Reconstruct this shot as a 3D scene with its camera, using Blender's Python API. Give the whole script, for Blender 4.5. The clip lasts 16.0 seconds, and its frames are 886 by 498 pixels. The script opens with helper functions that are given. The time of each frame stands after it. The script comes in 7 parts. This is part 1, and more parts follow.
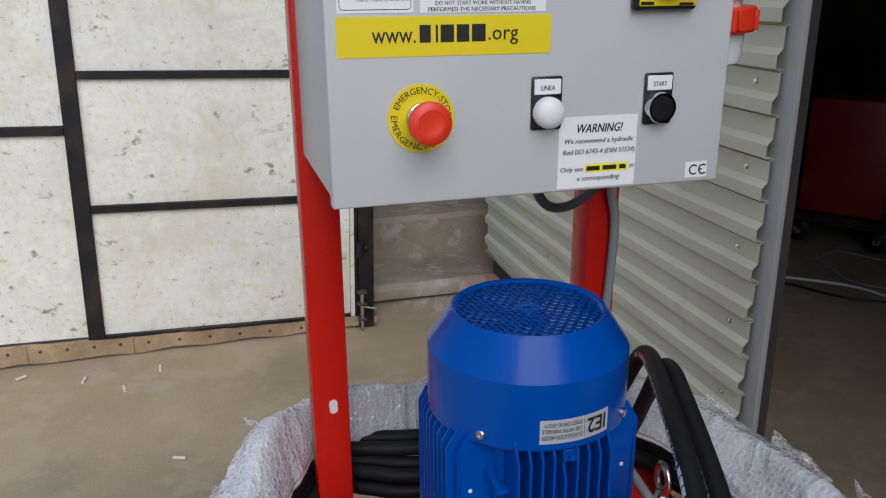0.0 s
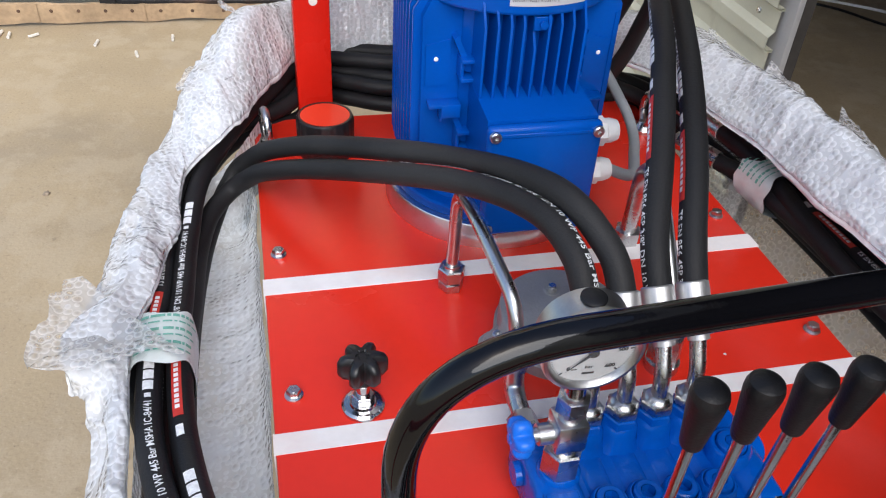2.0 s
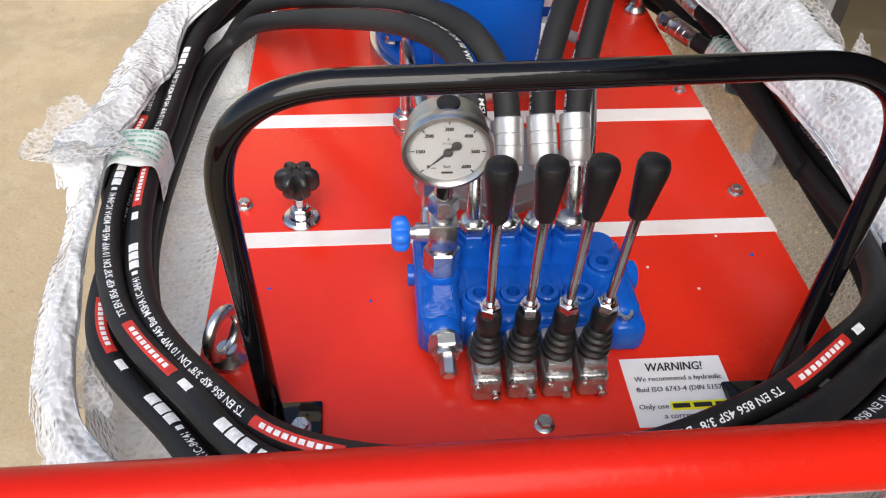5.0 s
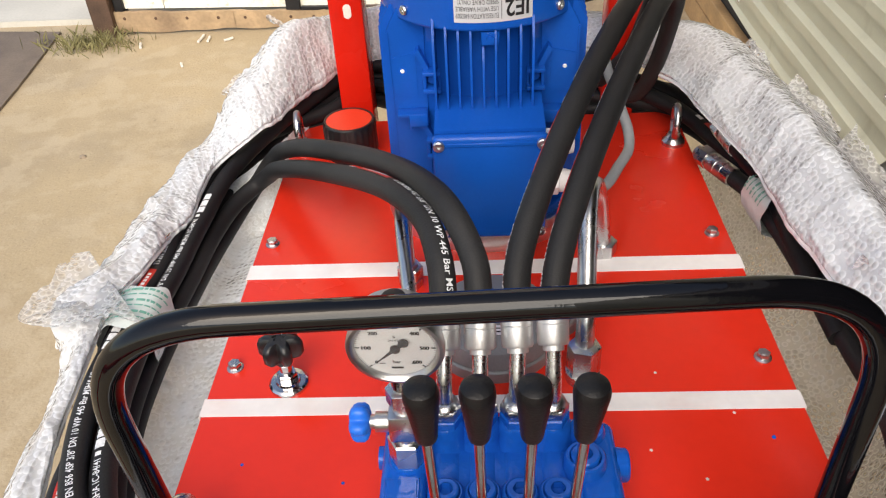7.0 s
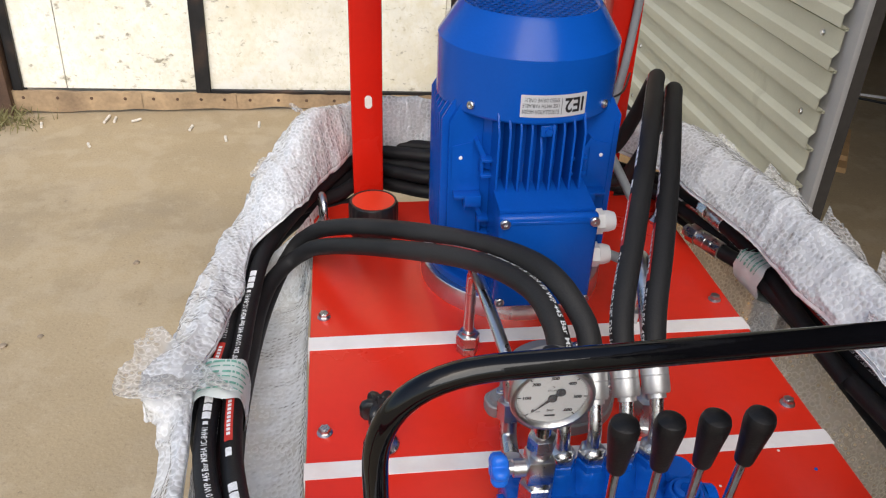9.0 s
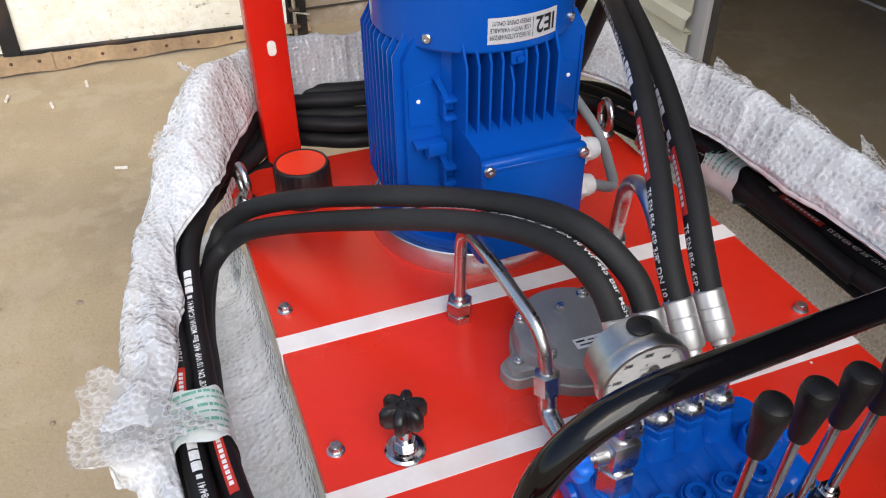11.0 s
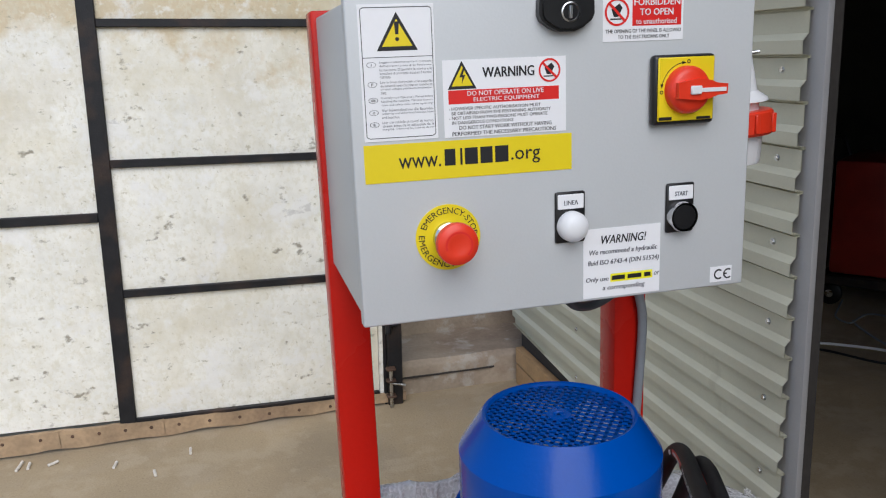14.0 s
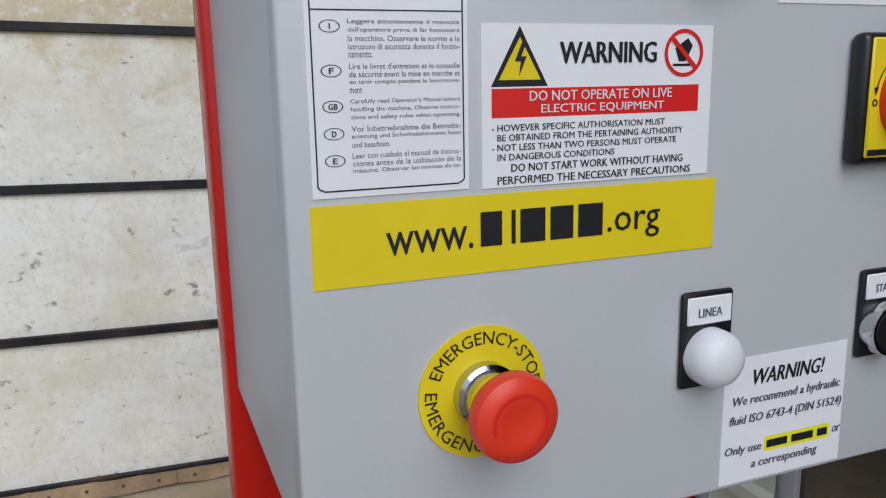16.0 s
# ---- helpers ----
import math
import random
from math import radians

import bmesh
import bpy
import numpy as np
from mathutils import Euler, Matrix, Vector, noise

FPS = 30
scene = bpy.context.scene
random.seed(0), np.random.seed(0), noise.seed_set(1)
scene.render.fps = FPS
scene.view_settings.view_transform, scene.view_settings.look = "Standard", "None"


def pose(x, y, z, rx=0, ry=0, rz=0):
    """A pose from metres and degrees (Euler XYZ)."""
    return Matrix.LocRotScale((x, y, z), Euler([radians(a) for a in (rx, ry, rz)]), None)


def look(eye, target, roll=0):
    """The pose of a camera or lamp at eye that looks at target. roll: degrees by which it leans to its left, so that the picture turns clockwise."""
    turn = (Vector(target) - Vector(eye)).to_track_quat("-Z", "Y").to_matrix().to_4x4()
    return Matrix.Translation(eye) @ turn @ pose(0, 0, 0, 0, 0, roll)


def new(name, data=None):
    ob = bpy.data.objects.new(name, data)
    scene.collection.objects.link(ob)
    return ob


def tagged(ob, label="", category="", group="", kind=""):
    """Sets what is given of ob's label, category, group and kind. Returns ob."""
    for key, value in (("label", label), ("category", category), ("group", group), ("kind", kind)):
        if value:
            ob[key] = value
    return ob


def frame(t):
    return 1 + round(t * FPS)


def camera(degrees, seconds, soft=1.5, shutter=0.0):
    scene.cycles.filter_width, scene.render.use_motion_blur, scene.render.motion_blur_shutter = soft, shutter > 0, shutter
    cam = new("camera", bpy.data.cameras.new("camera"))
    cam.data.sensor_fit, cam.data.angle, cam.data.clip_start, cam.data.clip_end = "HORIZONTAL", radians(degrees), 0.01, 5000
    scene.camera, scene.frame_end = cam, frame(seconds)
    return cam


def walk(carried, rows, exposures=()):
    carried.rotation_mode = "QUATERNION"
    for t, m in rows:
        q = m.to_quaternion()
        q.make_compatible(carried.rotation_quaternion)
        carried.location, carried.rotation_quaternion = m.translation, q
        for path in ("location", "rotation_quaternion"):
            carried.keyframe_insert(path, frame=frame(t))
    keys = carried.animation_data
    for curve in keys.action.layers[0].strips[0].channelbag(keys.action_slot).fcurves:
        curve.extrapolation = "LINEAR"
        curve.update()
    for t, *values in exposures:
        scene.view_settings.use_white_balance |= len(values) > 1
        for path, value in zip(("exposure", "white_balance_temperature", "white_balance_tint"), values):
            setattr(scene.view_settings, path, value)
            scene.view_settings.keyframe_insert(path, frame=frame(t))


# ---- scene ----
cam = camera(57.9, 16.0, 1.15)
# settings: light strengths and the film camera's own exposure
SKY, SUN = 0.105, 1.7
EXPO = [(0.0, 0.08, 6300, 10), (1.0, 0.5, 6400, 10), (2.0, 0.98, 6550, 10), (3.2, 1.24, 6850, 10), (4.2, 1.26, 7050, 10), (7.0, 1.18, 7650, 10), (8.7, 0.8, 7150, 10), (10.8, 0.9, 6900, 10), (12.0, 1.17, 6900, 10), (12.5, 1.14, 6950, 10), (13.2, 0.66, 6750, 10), (14.0, 0.28, 6300, 10), (16.0, 0.0, 6150, 10)]
PATH = [
    (0, (-0.305, 0.038, 1.608), (0.224, 1.865, 0.991), -0.4),
    (0.5, (-0.341, 0.024, 1.547), (0.225, 1.767, 0.745), 0.3),
    (1, (-0.362, 0.021, 1.507), (0.22, 1.67, 0.536), 2.1),
    (1.5, (-0.347, 0.014, 1.485), (0.234, 1.569, 0.37), 3.4),
    (2, (-0.255, -0.019, 1.451), (0.148, 1.524, 0.244), 3.7),
    (2.5, (-0.196, -0.047, 1.438), (0.096, 1.461, 0.157), 2.7),
    (3, (-0.158, -0.07, 1.432), (0.018, 1.445, 0.137), 0.6),
    (3.5, (-0.157, -0.104, 1.438), (-0.015, 1.42, 0.151), -0.0),
    (4, (-0.183, -0.151, 1.452), (0.062, 1.361, 0.166), 2.0),
    (4.2, (-0.183, -0.17, 1.454), (0.093, 1.335, 0.166), 3.4),
    (6.3, (0.002, -0.111, 1.428), (-0.068, 1.249, -0.037), -2.5),
    (6.5, (0.002, -0.101, 1.443), (-0.072, 1.344, 0.063), -2.8),
    (7, (-0.01, -0.082, 1.482), (-0.105, 1.51, 0.275), -3.5),
    (7.5, (-0.032, -0.067, 1.498), (-0.104, 1.597, 0.392), -2.6),
    (8, (-0.065, -0.076, 1.507), (-0.08, 1.617, 0.443), -0.2),
    (8.5, (-0.144, -0.129, 1.521), (-0.043, 1.583, 0.493), 2.0),
    (8.7, (-0.18, -0.156, 1.523), (-0.023, 1.55, 0.491), 2.1),
    (10.8, (-0.312, 0.009, 1.502), (0.238, 1.531, 0.327), -0.1),
    (11, (-0.324, 0.006, 1.492), (0.241, 1.499, 0.287), -0.6),
    (11.5, (-0.357, -0.006, 1.458), (0.214, 1.358, 0.111), 0.7),
    (12, (-0.368, -0.001, 1.46), (0.195, 1.348, 0.095), 0.9),
    (12.5, (-0.355, 0.014, 1.518), (0.195, 1.54, 0.348), -0.1),
    (13, (-0.322, 0.028, 1.562), (0.178, 1.718, 0.616), -1.6),
    (13.5, (-0.311, 0.032, 1.621), (0.161, 1.841, 0.912), -2.4),
    (14, (-0.306, 0.037, 1.656), (0.175, 1.923, 1.198), -2.3),
    (14.5, (-0.303, 0.031, 1.668), (0.169, 1.945, 1.33), -2.1),
    (15, (-0.27, 0.08, 1.666), (0.166, 2.005, 1.34), -1.1),
    (15.5, (-0.279, 0.255, 1.657), (0.248, 2.158, 1.345), -1.3),
    (16, (-0.261, 0.424, 1.633), (0.451, 2.248, 1.225), -1.1),
]
walk(cam, [(t, look(eye, target, roll)) for t, eye, target, roll in PATH], EXPO)

# ---- world and light: bright overcast day ----
world = bpy.data.worlds.new("sky")
scene.world = world
world.use_nodes = True
wn = world.node_tree.nodes
sky = wn.new("ShaderNodeTexSky")
sky.sky_type, sky.sun_disc = "NISHITA", False
sky.sun_elevation, sky.sun_rotation = radians(55), radians(200)
sky.air_density, sky.dust_density, sky.ozone_density = 1.0, 1.5, 1.0
world.node_tree.links.new(sky.outputs[0], wn["Background"].inputs[0])
wn["Background"].inputs[1].default_value = SKY
sun_data = bpy.data.lights.new("sun", "SUN")
sun_data.energy, sun_data.angle, sun_data.color = SUN, radians(52), (1.0, 0.99, 0.98)
sun = new("sun", sun_data)
sun.matrix_world = look((0, 0, 0), (0.0, 0.80, -0.62))
sun.location = (-2, -4, 8)


# ---- materials ----
def pmat(name, rgb, rough=0.5, metal=0.0, var=0.12, scale=9.0, fine=220.0, bump=0.05, rvar=0.1, coat=0.0, dark=None, spots=0.0, dist=0.002, spec=0.5):
    """A principled surface with two scales of tone, uneven gloss and fine relief; dark: colour of stains."""
    m = bpy.data.materials.new(name)
    m.use_nodes = True
    nt, n = m.node_tree, m.node_tree.nodes
    p = n["Principled BSDF"]
    tc = n.new("ShaderNodeTexCoord")
    a, b = n.new("ShaderNodeTexNoise"), n.new("ShaderNodeTexNoise")
    a.inputs["Scale"].default_value, a.inputs["Detail"].default_value = scale, 6
    b.inputs["Scale"].default_value, b.inputs["Detail"].default_value = fine, 3
    for t in (a, b):
        nt.links.new(tc.outputs["Object"], t.inputs["Vector"])
    r = n.new("ShaderNodeValToRGB")
    lo, hi = [c * (1 - var) for c in rgb], [min(1, c * (1 + var)) for c in rgb]
    r.color_ramp.elements[0].position, r.color_ramp.elements[1].position = 0.3, 0.7
    r.color_ramp.elements[0].color, r.color_ramp.elements[1].color = (*lo, 1), (*hi, 1)
    nt.links.new(a.outputs["Fac"], r.inputs["Fac"])
    out = r.outputs["Color"]
    if dark:
        c = n.new("ShaderNodeTexNoise")
        c.inputs["Scale"].default_value, c.inputs["Detail"].default_value = scale * 0.45, 8
        nt.links.new(tc.outputs["Object"], c.inputs["Vector"])
        k = n.new("ShaderNodeMapRange")
        k.inputs["From Min"].default_value, k.inputs["From Max"].default_value = 0.5, 0.72
        k.inputs["To Max"].default_value = spots
        nt.links.new(c.outputs["Fac"], k.inputs["Value"])
        mx = n.new("ShaderNodeMixRGB")
        mx.inputs[2].default_value = (*dark, 1)
        nt.links.new(k.outputs[0], mx.inputs[0])
        nt.links.new(out, mx.inputs[1])
        out = mx.outputs[0]
    f = n.new("ShaderNodeMixRGB")
    f.blend_type, f.inputs[0].default_value = "MULTIPLY", min(1.0, var * 1.6)
    g = n.new("ShaderNodeValToRGB")
    g.color_ramp.elements[0].position, g.color_ramp.elements[1].position = 0.35, 0.6
    g.color_ramp.elements[0].color = (0.7, 0.7, 0.7, 1)
    nt.links.new(b.outputs["Fac"], g.inputs["Fac"])
    nt.links.new(out, f.inputs[1])
    nt.links.new(g.outputs["Color"], f.inputs[2])
    nt.links.new(f.outputs[0], p.inputs["Base Color"])
    k2 = n.new("ShaderNodeMapRange")
    k2.inputs["To Min"].default_value, k2.inputs["To Max"].default_value = max(0.02, rough - rvar), min(1, rough + rvar)
    nt.links.new(a.outputs["Fac"], k2.inputs["Value"])
    nt.links.new(k2.outputs[0], p.inputs["Roughness"])
    p.inputs["Metallic"].default_value, p.inputs["Specular IOR Level"].default_value = metal, spec
    p.inputs["Coat Weight"].default_value, p.inputs["Coat Roughness"].default_value = coat, 0.08
    if bump:
        bm_ = n.new("ShaderNodeBump")
        bm_.inputs["Strength"].default_value, bm_.inputs["Distance"].default_value = bump, dist
        nt.links.new(b.outputs["Fac"], bm_.inputs["Height"])
        nt.links.new(bm_.outputs[0], p.inputs["Normal"])
    return m


RED = pmat("red_enamel", (0.76, 0.030, 0.014), 0.26, var=0.05, scale=5, fine=90, bump=0.06, rvar=0.06, spec=0.40, dark=(0.6, 0.03, 0.015), spots=0.4)
RED_POST = pmat("red_frame_paint", (0.56, 0.014, 0.007), 0.27, var=0.06, scale=6, fine=160, bump=0.16, spec=0.15)
BLUE = pmat("motor_blue_paint", (0.0003, 0.071, 0.385), 0.20, var=0.07, scale=10, fine=300, bump=0.08, spec=0.20)
BLUE_V = pmat("valve_blue_paint", (0.0005, 0.088, 0.46), 0.09, var=0.10, scale=18, fine=90, bump=0.6, spec=0.30)
BLUE_K = pmat("blue_plastic", (0.004, 0.15, 0.70), 0.4, var=0.05, bump=0.05)
ZINC = pmat("zinc_steel", (0.57, 0.575, 0.58), 0.28, 1.0, var=0.1, scale=40, fine=500, bump=0.06, rvar=0.1)
CHROME = pmat("chrome", (0.55, 0.55, 0.56), 0.14, 1.0, var=0.05, scale=30, fine=400, bump=0.03, rvar=0.05)
CAST = pmat("cast_aluminium", (0.27, 0.272, 0.275), 0.46, 0.25, var=0.10, scale=30, fine=400, bump=0.25)
DIECAST = pmat("zinc_die_cast", (0.44, 0.435, 0.43), 0.28, 0.85, var=0.15, scale=30, fine=500, bump=0.22)
SATIN_S = pmat("satin_steel", (0.48, 0.48, 0.475), 0.34, 1.0, var=0.10, scale=70, fine=500, bump=0.08, rvar=0.08)
SATIN = pmat("satin_zinc_ferrule", (0.64, 0.64, 0.64), 0.48, 0.9, var=0.06, scale=60, fine=700, bump=0.08, rvar=0.06)
ALU = pmat("turned_aluminium", (0.78, 0.77, 0.76), 0.3, 1.0, var=0.08, scale=20, fine=300, bump=0.06)
RUBBER = pmat("hose_rubber", (0.009, 0.009, 0.0105), 0.55, var=0.25, scale=14, fine=500, bump=0.18, dark=(0.032, 0.032, 0.034), spots=0.5, spec=0.30)
RUBBER_D = pmat("dusty_hose_rubber", (0.014, 0.014, 0.015), 0.6, var=0.25, scale=9, fine=500, bump=0.18, dark=(0.050, 0.049, 0.049), spots=0.5, spec=0.28)
BOOT = pmat("moulded_rubber", (0.008, 0.008, 0.009), 0.42, var=0.15, scale=30, bump=0.08, spec=0.4)
KNOB = pmat("knob_bakelite", (0.006, 0.006, 0.007), 0.42, var=0.2, scale=40, fine=600, bump=0.15, spec=0.36)
BLACK = pmat("black_gloss_paint", (0.003, 0.003, 0.004), 0.07, var=0.2, scale=12, fine=120, bump=0.05, rvar=0.03, spec=0.36)
BLACK_P = pmat("black_plastic", (0.012, 0.012, 0.013), 0.33, var=0.1, bump=0.05)
GREY_C = pmat("cabinet_grey_enamel", (0.565, 0.585, 0.59), 0.38, var=0.03, scale=4, fine=420, bump=0.10, rvar=0.05, dist=0.001)
CABLE = pmat("grey_cable", (0.27, 0.29, 0.31), 0.5, var=0.08, bump=0.03)
CABLE_D = pmat("dark_grey_cable", (0.09, 0.10, 0.11), 0.5, var=0.08, bump=0.03)
WHITE_P = pmat("white_plastic", (0.80, 0.81, 0.82), 0.35, var=0.03, bump=0.02)
RED_P = pmat("red_plastic", (0.80, 0.045, 0.016), 0.35, var=0.04, bump=0.03)
PAPER = pmat("white_sticker", (0.88, 0.885, 0.90), 0.4, var=0.02, scale=20, bump=0.02)
FOIL = pmat("silver_foil_label", (0.56, 0.58, 0.61), 0.4, 0.2, var=0.03, scale=20, bump=0.02)
TAPE = pmat("white_tape", (0.82, 0.79, 0.78), 0.5, var=0.05, scale=30, fine=150, bump=0.1, dark=(0.7, 0.45, 0.4), spots=0.35)
YELLOW = pmat("yellow_sticker", (0.84, 0.66, 0.012), 0.38, var=0.02, scale=20, bump=0.02)
YELLOW_H = pmat("yellow_highlight", (0.93, 0.88, 0.02), 0.5, var=0.02, bump=0.0)
RED_S = pmat("red_print", (0.74, 0.02, 0.016), 0.4, var=0.02, bump=0.0)
INK = pmat("black_ink", (0.012, 0.012, 0.014), 0.5, var=0.05, bump=0.0)
INK_G = pmat("grey_ink", (0.10, 0.10, 0.12), 0.5, var=0.05, bump=0.0)
INK_W = pmat("white_ink", (0.78, 0.80, 0.82), 0.55, var=0.15, scale=300, bump=0.0)
INK_R = pmat("red_hose_print", (0.55, 0.03, 0.02), 0.5, var=0.12, scale=200, bump=0.0)
DIAL = pmat("dial_white", (0.49, 0.492, 0.49), 0.45, var=0.02, bump=0.0)
PLASTER = pmat("whitewashed_board", (0.87, 0.85, 0.77), 0.75, var=0.08, scale=3.2, fine=26, bump=0.9, dark=(0.56, 0.48, 0.32), spots=0.6, dist=0.006)
IRON = pmat("black_iron", (0.012, 0.012, 0.014), 0.5, var=0.35, scale=14, fine=150, bump=0.4, dark=(0.10, 0.055, 0.035), spots=0.55, spec=0.35)
RUSTY = pmat("rusty_steel", (0.10, 0.055, 0.035), 0.7, var=0.35, scale=9, fine=120, bump=0.3)
WOOD = pmat("weathered_wood", (0.40, 0.28, 0.17), 0.75, var=0.3, scale=7, fine=60, bump=0.35, dark=(0.16, 0.10, 0.07), spots=0.6)
PALLET = pmat("pallet_wood", (0.50, 0.31, 0.15), 0.7, var=0.2, scale=8, fine=70, bump=0.3)
SHEET = pmat("cream_painted_sheet", (0.54, 0.53, 0.415), 0.42, var=0.06, scale=2.5, fine=160, bump=0.06, dark=(0.30, 0.27, 0.2), spots=0.35)
POST_G = pmat("grey_painted_post", (0.37, 0.365, 0.365), 0.5, var=0.06, scale=5, fine=180, bump=0.1)
STEP = pmat("worn_concrete", (0.38, 0.31, 0.235), 0.85, var=0.22, scale=4, fine=60, bump=0.6, dark=(0.14, 0.09, 0.07), spots=0.75, dist=0.006)
MAT_R = pmat("rubber_mat", (0.17, 0.13, 0.10), 0.75, var=0.25, scale=6, fine=90, bump=0.4)
BRICK = pmat("whitewashed_brick", (0.56, 0.55, 0.53), 0.8, var=0.15, scale=12, fine=90, bump=0.5, dark=(0.33, 0.25, 0.2), spots=0.5)
# indoor shade put into a near-black colour, which also limits bounced light
DARK_W = pmat("shaded_dark_wall", (0.048, 0.042, 0.038), 0.85, var=0.3, scale=2, fine=40, bump=0.4)
CART_R = pmat("cart_red_paint", (0.32, 0.022, 0.014), 0.4, var=0.15, scale=6, bump=0.08)
LITTER = pmat("paper_litter", (0.70, 0.66, 0.60), 0.7, var=0.15, scale=60, bump=0.2)
STONE = pmat("pebble_stone", (0.30, 0.24, 0.18), 0.8, var=0.25, scale=40, bump=0.5)
GRASS = pmat("dry_grass", (0.22, 0.20, 0.09), 0.7, var=0.3, scale=20, bump=0.1)
TANK = pmat("film_covered_steel", (0.58, 0.62, 0.67), 0.25, 0.15, var=0.12, scale=6, fine=40, bump=0.3)


def ground_material():
    m = pmat("sandy_concrete", (0.41, 0.322, 0.205), 0.88, var=0.13, scale=1.3, fine=95, bump=0.5, dark=(0.26, 0.20, 0.14), spots=0.5, dist=0.004)
    nt, n = m.node_tree, m.node_tree.nodes
    p = n["Principled BSDF"]
    src = p.inputs["Base Color"].links[0].from_socket
    tc = n.new("ShaderNodeTexCoord")
    v = n.new("ShaderNodeTexVoronoi")
    v.inputs["Scale"].default_value = 55
    nt.links.new(tc.outputs["Object"], v.inputs["Vector"])
    r = n.new("ShaderNodeMapRange")
    r.inputs["From Min"].default_value, r.inputs["From Max"].default_value = 0.10, 0.05
    r.inputs["To Max"].default_value = 0.55
    nt.links.new(v.outputs["Distance"], r.inputs["Value"])
    k = n.new("ShaderNodeTexNoise")
    k.inputs["Scale"].default_value = 4
    nt.links.new(tc.outputs["Object"], k.inputs["Vector"])
    mul = n.new("ShaderNodeMath")
    mul.operation = "MULTIPLY"
    nt.links.new(r.outputs[0], mul.inputs[0])
    nt.links.new(k.outputs["Fac"], mul.inputs[1])
    mx = n.new("ShaderNodeMixRGB")
    mx.inputs[2].default_value = (0.17, 0.13, 0.09, 1)
    nt.links.new(mul.outputs[0], mx.inputs[0])
    nt.links.new(src, mx.inputs[1])
    nt.links.new(mx.outputs[0], p.inputs["Base Color"])
    return m


GROUND = ground_material()


def weather(m, layers):
    """Lay worn patches over a material: rows of (colour, noise scale, stretch, from, to, strength)."""
    nt, n = m.node_tree, m.node_tree.nodes
    p = n["Principled BSDF"]
    tc = n.new("ShaderNodeTexCoord")
    for k, (rgb, scale, stretch, lo, hi, strength) in enumerate(layers):
        src = p.inputs["Base Color"].links[0].from_socket
        mp, t = n.new("ShaderNodeMapping"), n.new("ShaderNodeTexNoise")
        mp.inputs["Scale"].default_value = stretch
        mp.inputs["Location"].default_value = (k * 3.1, k * 1.7, k * 2.3)
        t.inputs["Scale"].default_value, t.inputs["Detail"].default_value, t.inputs["Roughness"].default_value = scale, 9, 0.62
        nt.links.new(tc.outputs["Object"], mp.inputs["Vector"])
        nt.links.new(mp.outputs[0], t.inputs["Vector"])
        r = n.new("ShaderNodeMapRange")
        r.inputs["From Min"].default_value, r.inputs["From Max"].default_value, r.inputs["To Max"].default_value = lo, hi, strength
        nt.links.new(t.outputs["Fac"], r.inputs["Value"])
        mx = n.new("ShaderNodeMixRGB")
        mx.inputs[2].default_value = (*rgb, 1)
        nt.links.new(r.outputs[0], mx.inputs[0])
        nt.links.new(src, mx.inputs[1])
        nt.links.new(mx.outputs[0], p.inputs["Base Color"])


def brushed_top(m, rgb, edge, soft):
    """Bare ochre ground where the whitewash was never brushed: above a ragged line at height edge."""
    nt, n = m.node_tree, m.node_tree.nodes
    p = n["Principled BSDF"]
    src = p.inputs["Base Color"].links[0].from_socket
    tc, t, sp = n.new("ShaderNodeTexCoord"), n.new("ShaderNodeTexNoise"), n.new("ShaderNodeSeparateXYZ")
    t.inputs["Scale"].default_value, t.inputs["Detail"].default_value, t.inputs["Roughness"].default_value = 1.7, 10, 0.62
    nt.links.new(tc.outputs["Object"], t.inputs["Vector"])
    nt.links.new(tc.outputs["Object"], sp.inputs[0])
    s = n.new("ShaderNodeMath")
    s.operation = "MULTIPLY_ADD"
    s.inputs[1].default_value = 1.5
    nt.links.new(t.outputs["Fac"], s.inputs[0])
    nt.links.new(sp.outputs["Z"], s.inputs[2])
    r = n.new("ShaderNodeMapRange")
    r.inputs["From Min"].default_value, r.inputs["From Max"].default_value, r.inputs["To Max"].default_value = edge + 0.75, edge + 0.75 + soft, 0.85
    nt.links.new(s.outputs[0], r.inputs["Value"])
    mx = n.new("ShaderNodeMixRGB")
    mx.inputs[2].default_value = (*rgb, 1)
    nt.links.new(r.outputs[0], mx.inputs[0])
    nt.links.new(src, mx.inputs[1])
    nt.links.new(mx.outputs[0], p.inputs["Base Color"])


brushed_top(PLASTER, (0.62, 0.50, 0.31), 1.72, 0.10)
weather(PLASTER, [((0.72, 0.68, 0.54), 60, (1, 1, 0.8), 0.50, 0.60, 0.45), ((0.66, 0.62, 0.49), 7, (1, 1, 1), 0.52, 0.66, 0.4), ((0.42, 0.37, 0.24), 32, (1, 1, 1), 0.60, 0.68, 0.6), ((0.88, 0.87, 0.82), 18, (1, 1, 1), 0.58, 0.66, 0.6), ((0.68, 0.61, 0.43), 2.2, (1, 1, 1), 0.52, 0.68, 0.5), ((0.22, 0.19, 0.13), 9, (1, 1, 1.6), 0.63, 0.69, 0.8), ((0.30, 0.28, 0.17), 24, (0.8, 1, 1.8), 0.64, 0.70, 0.75), ((0.86, 0.85, 0.82), 5, (1, 1, 1), 0.58, 0.64, 0.6)])
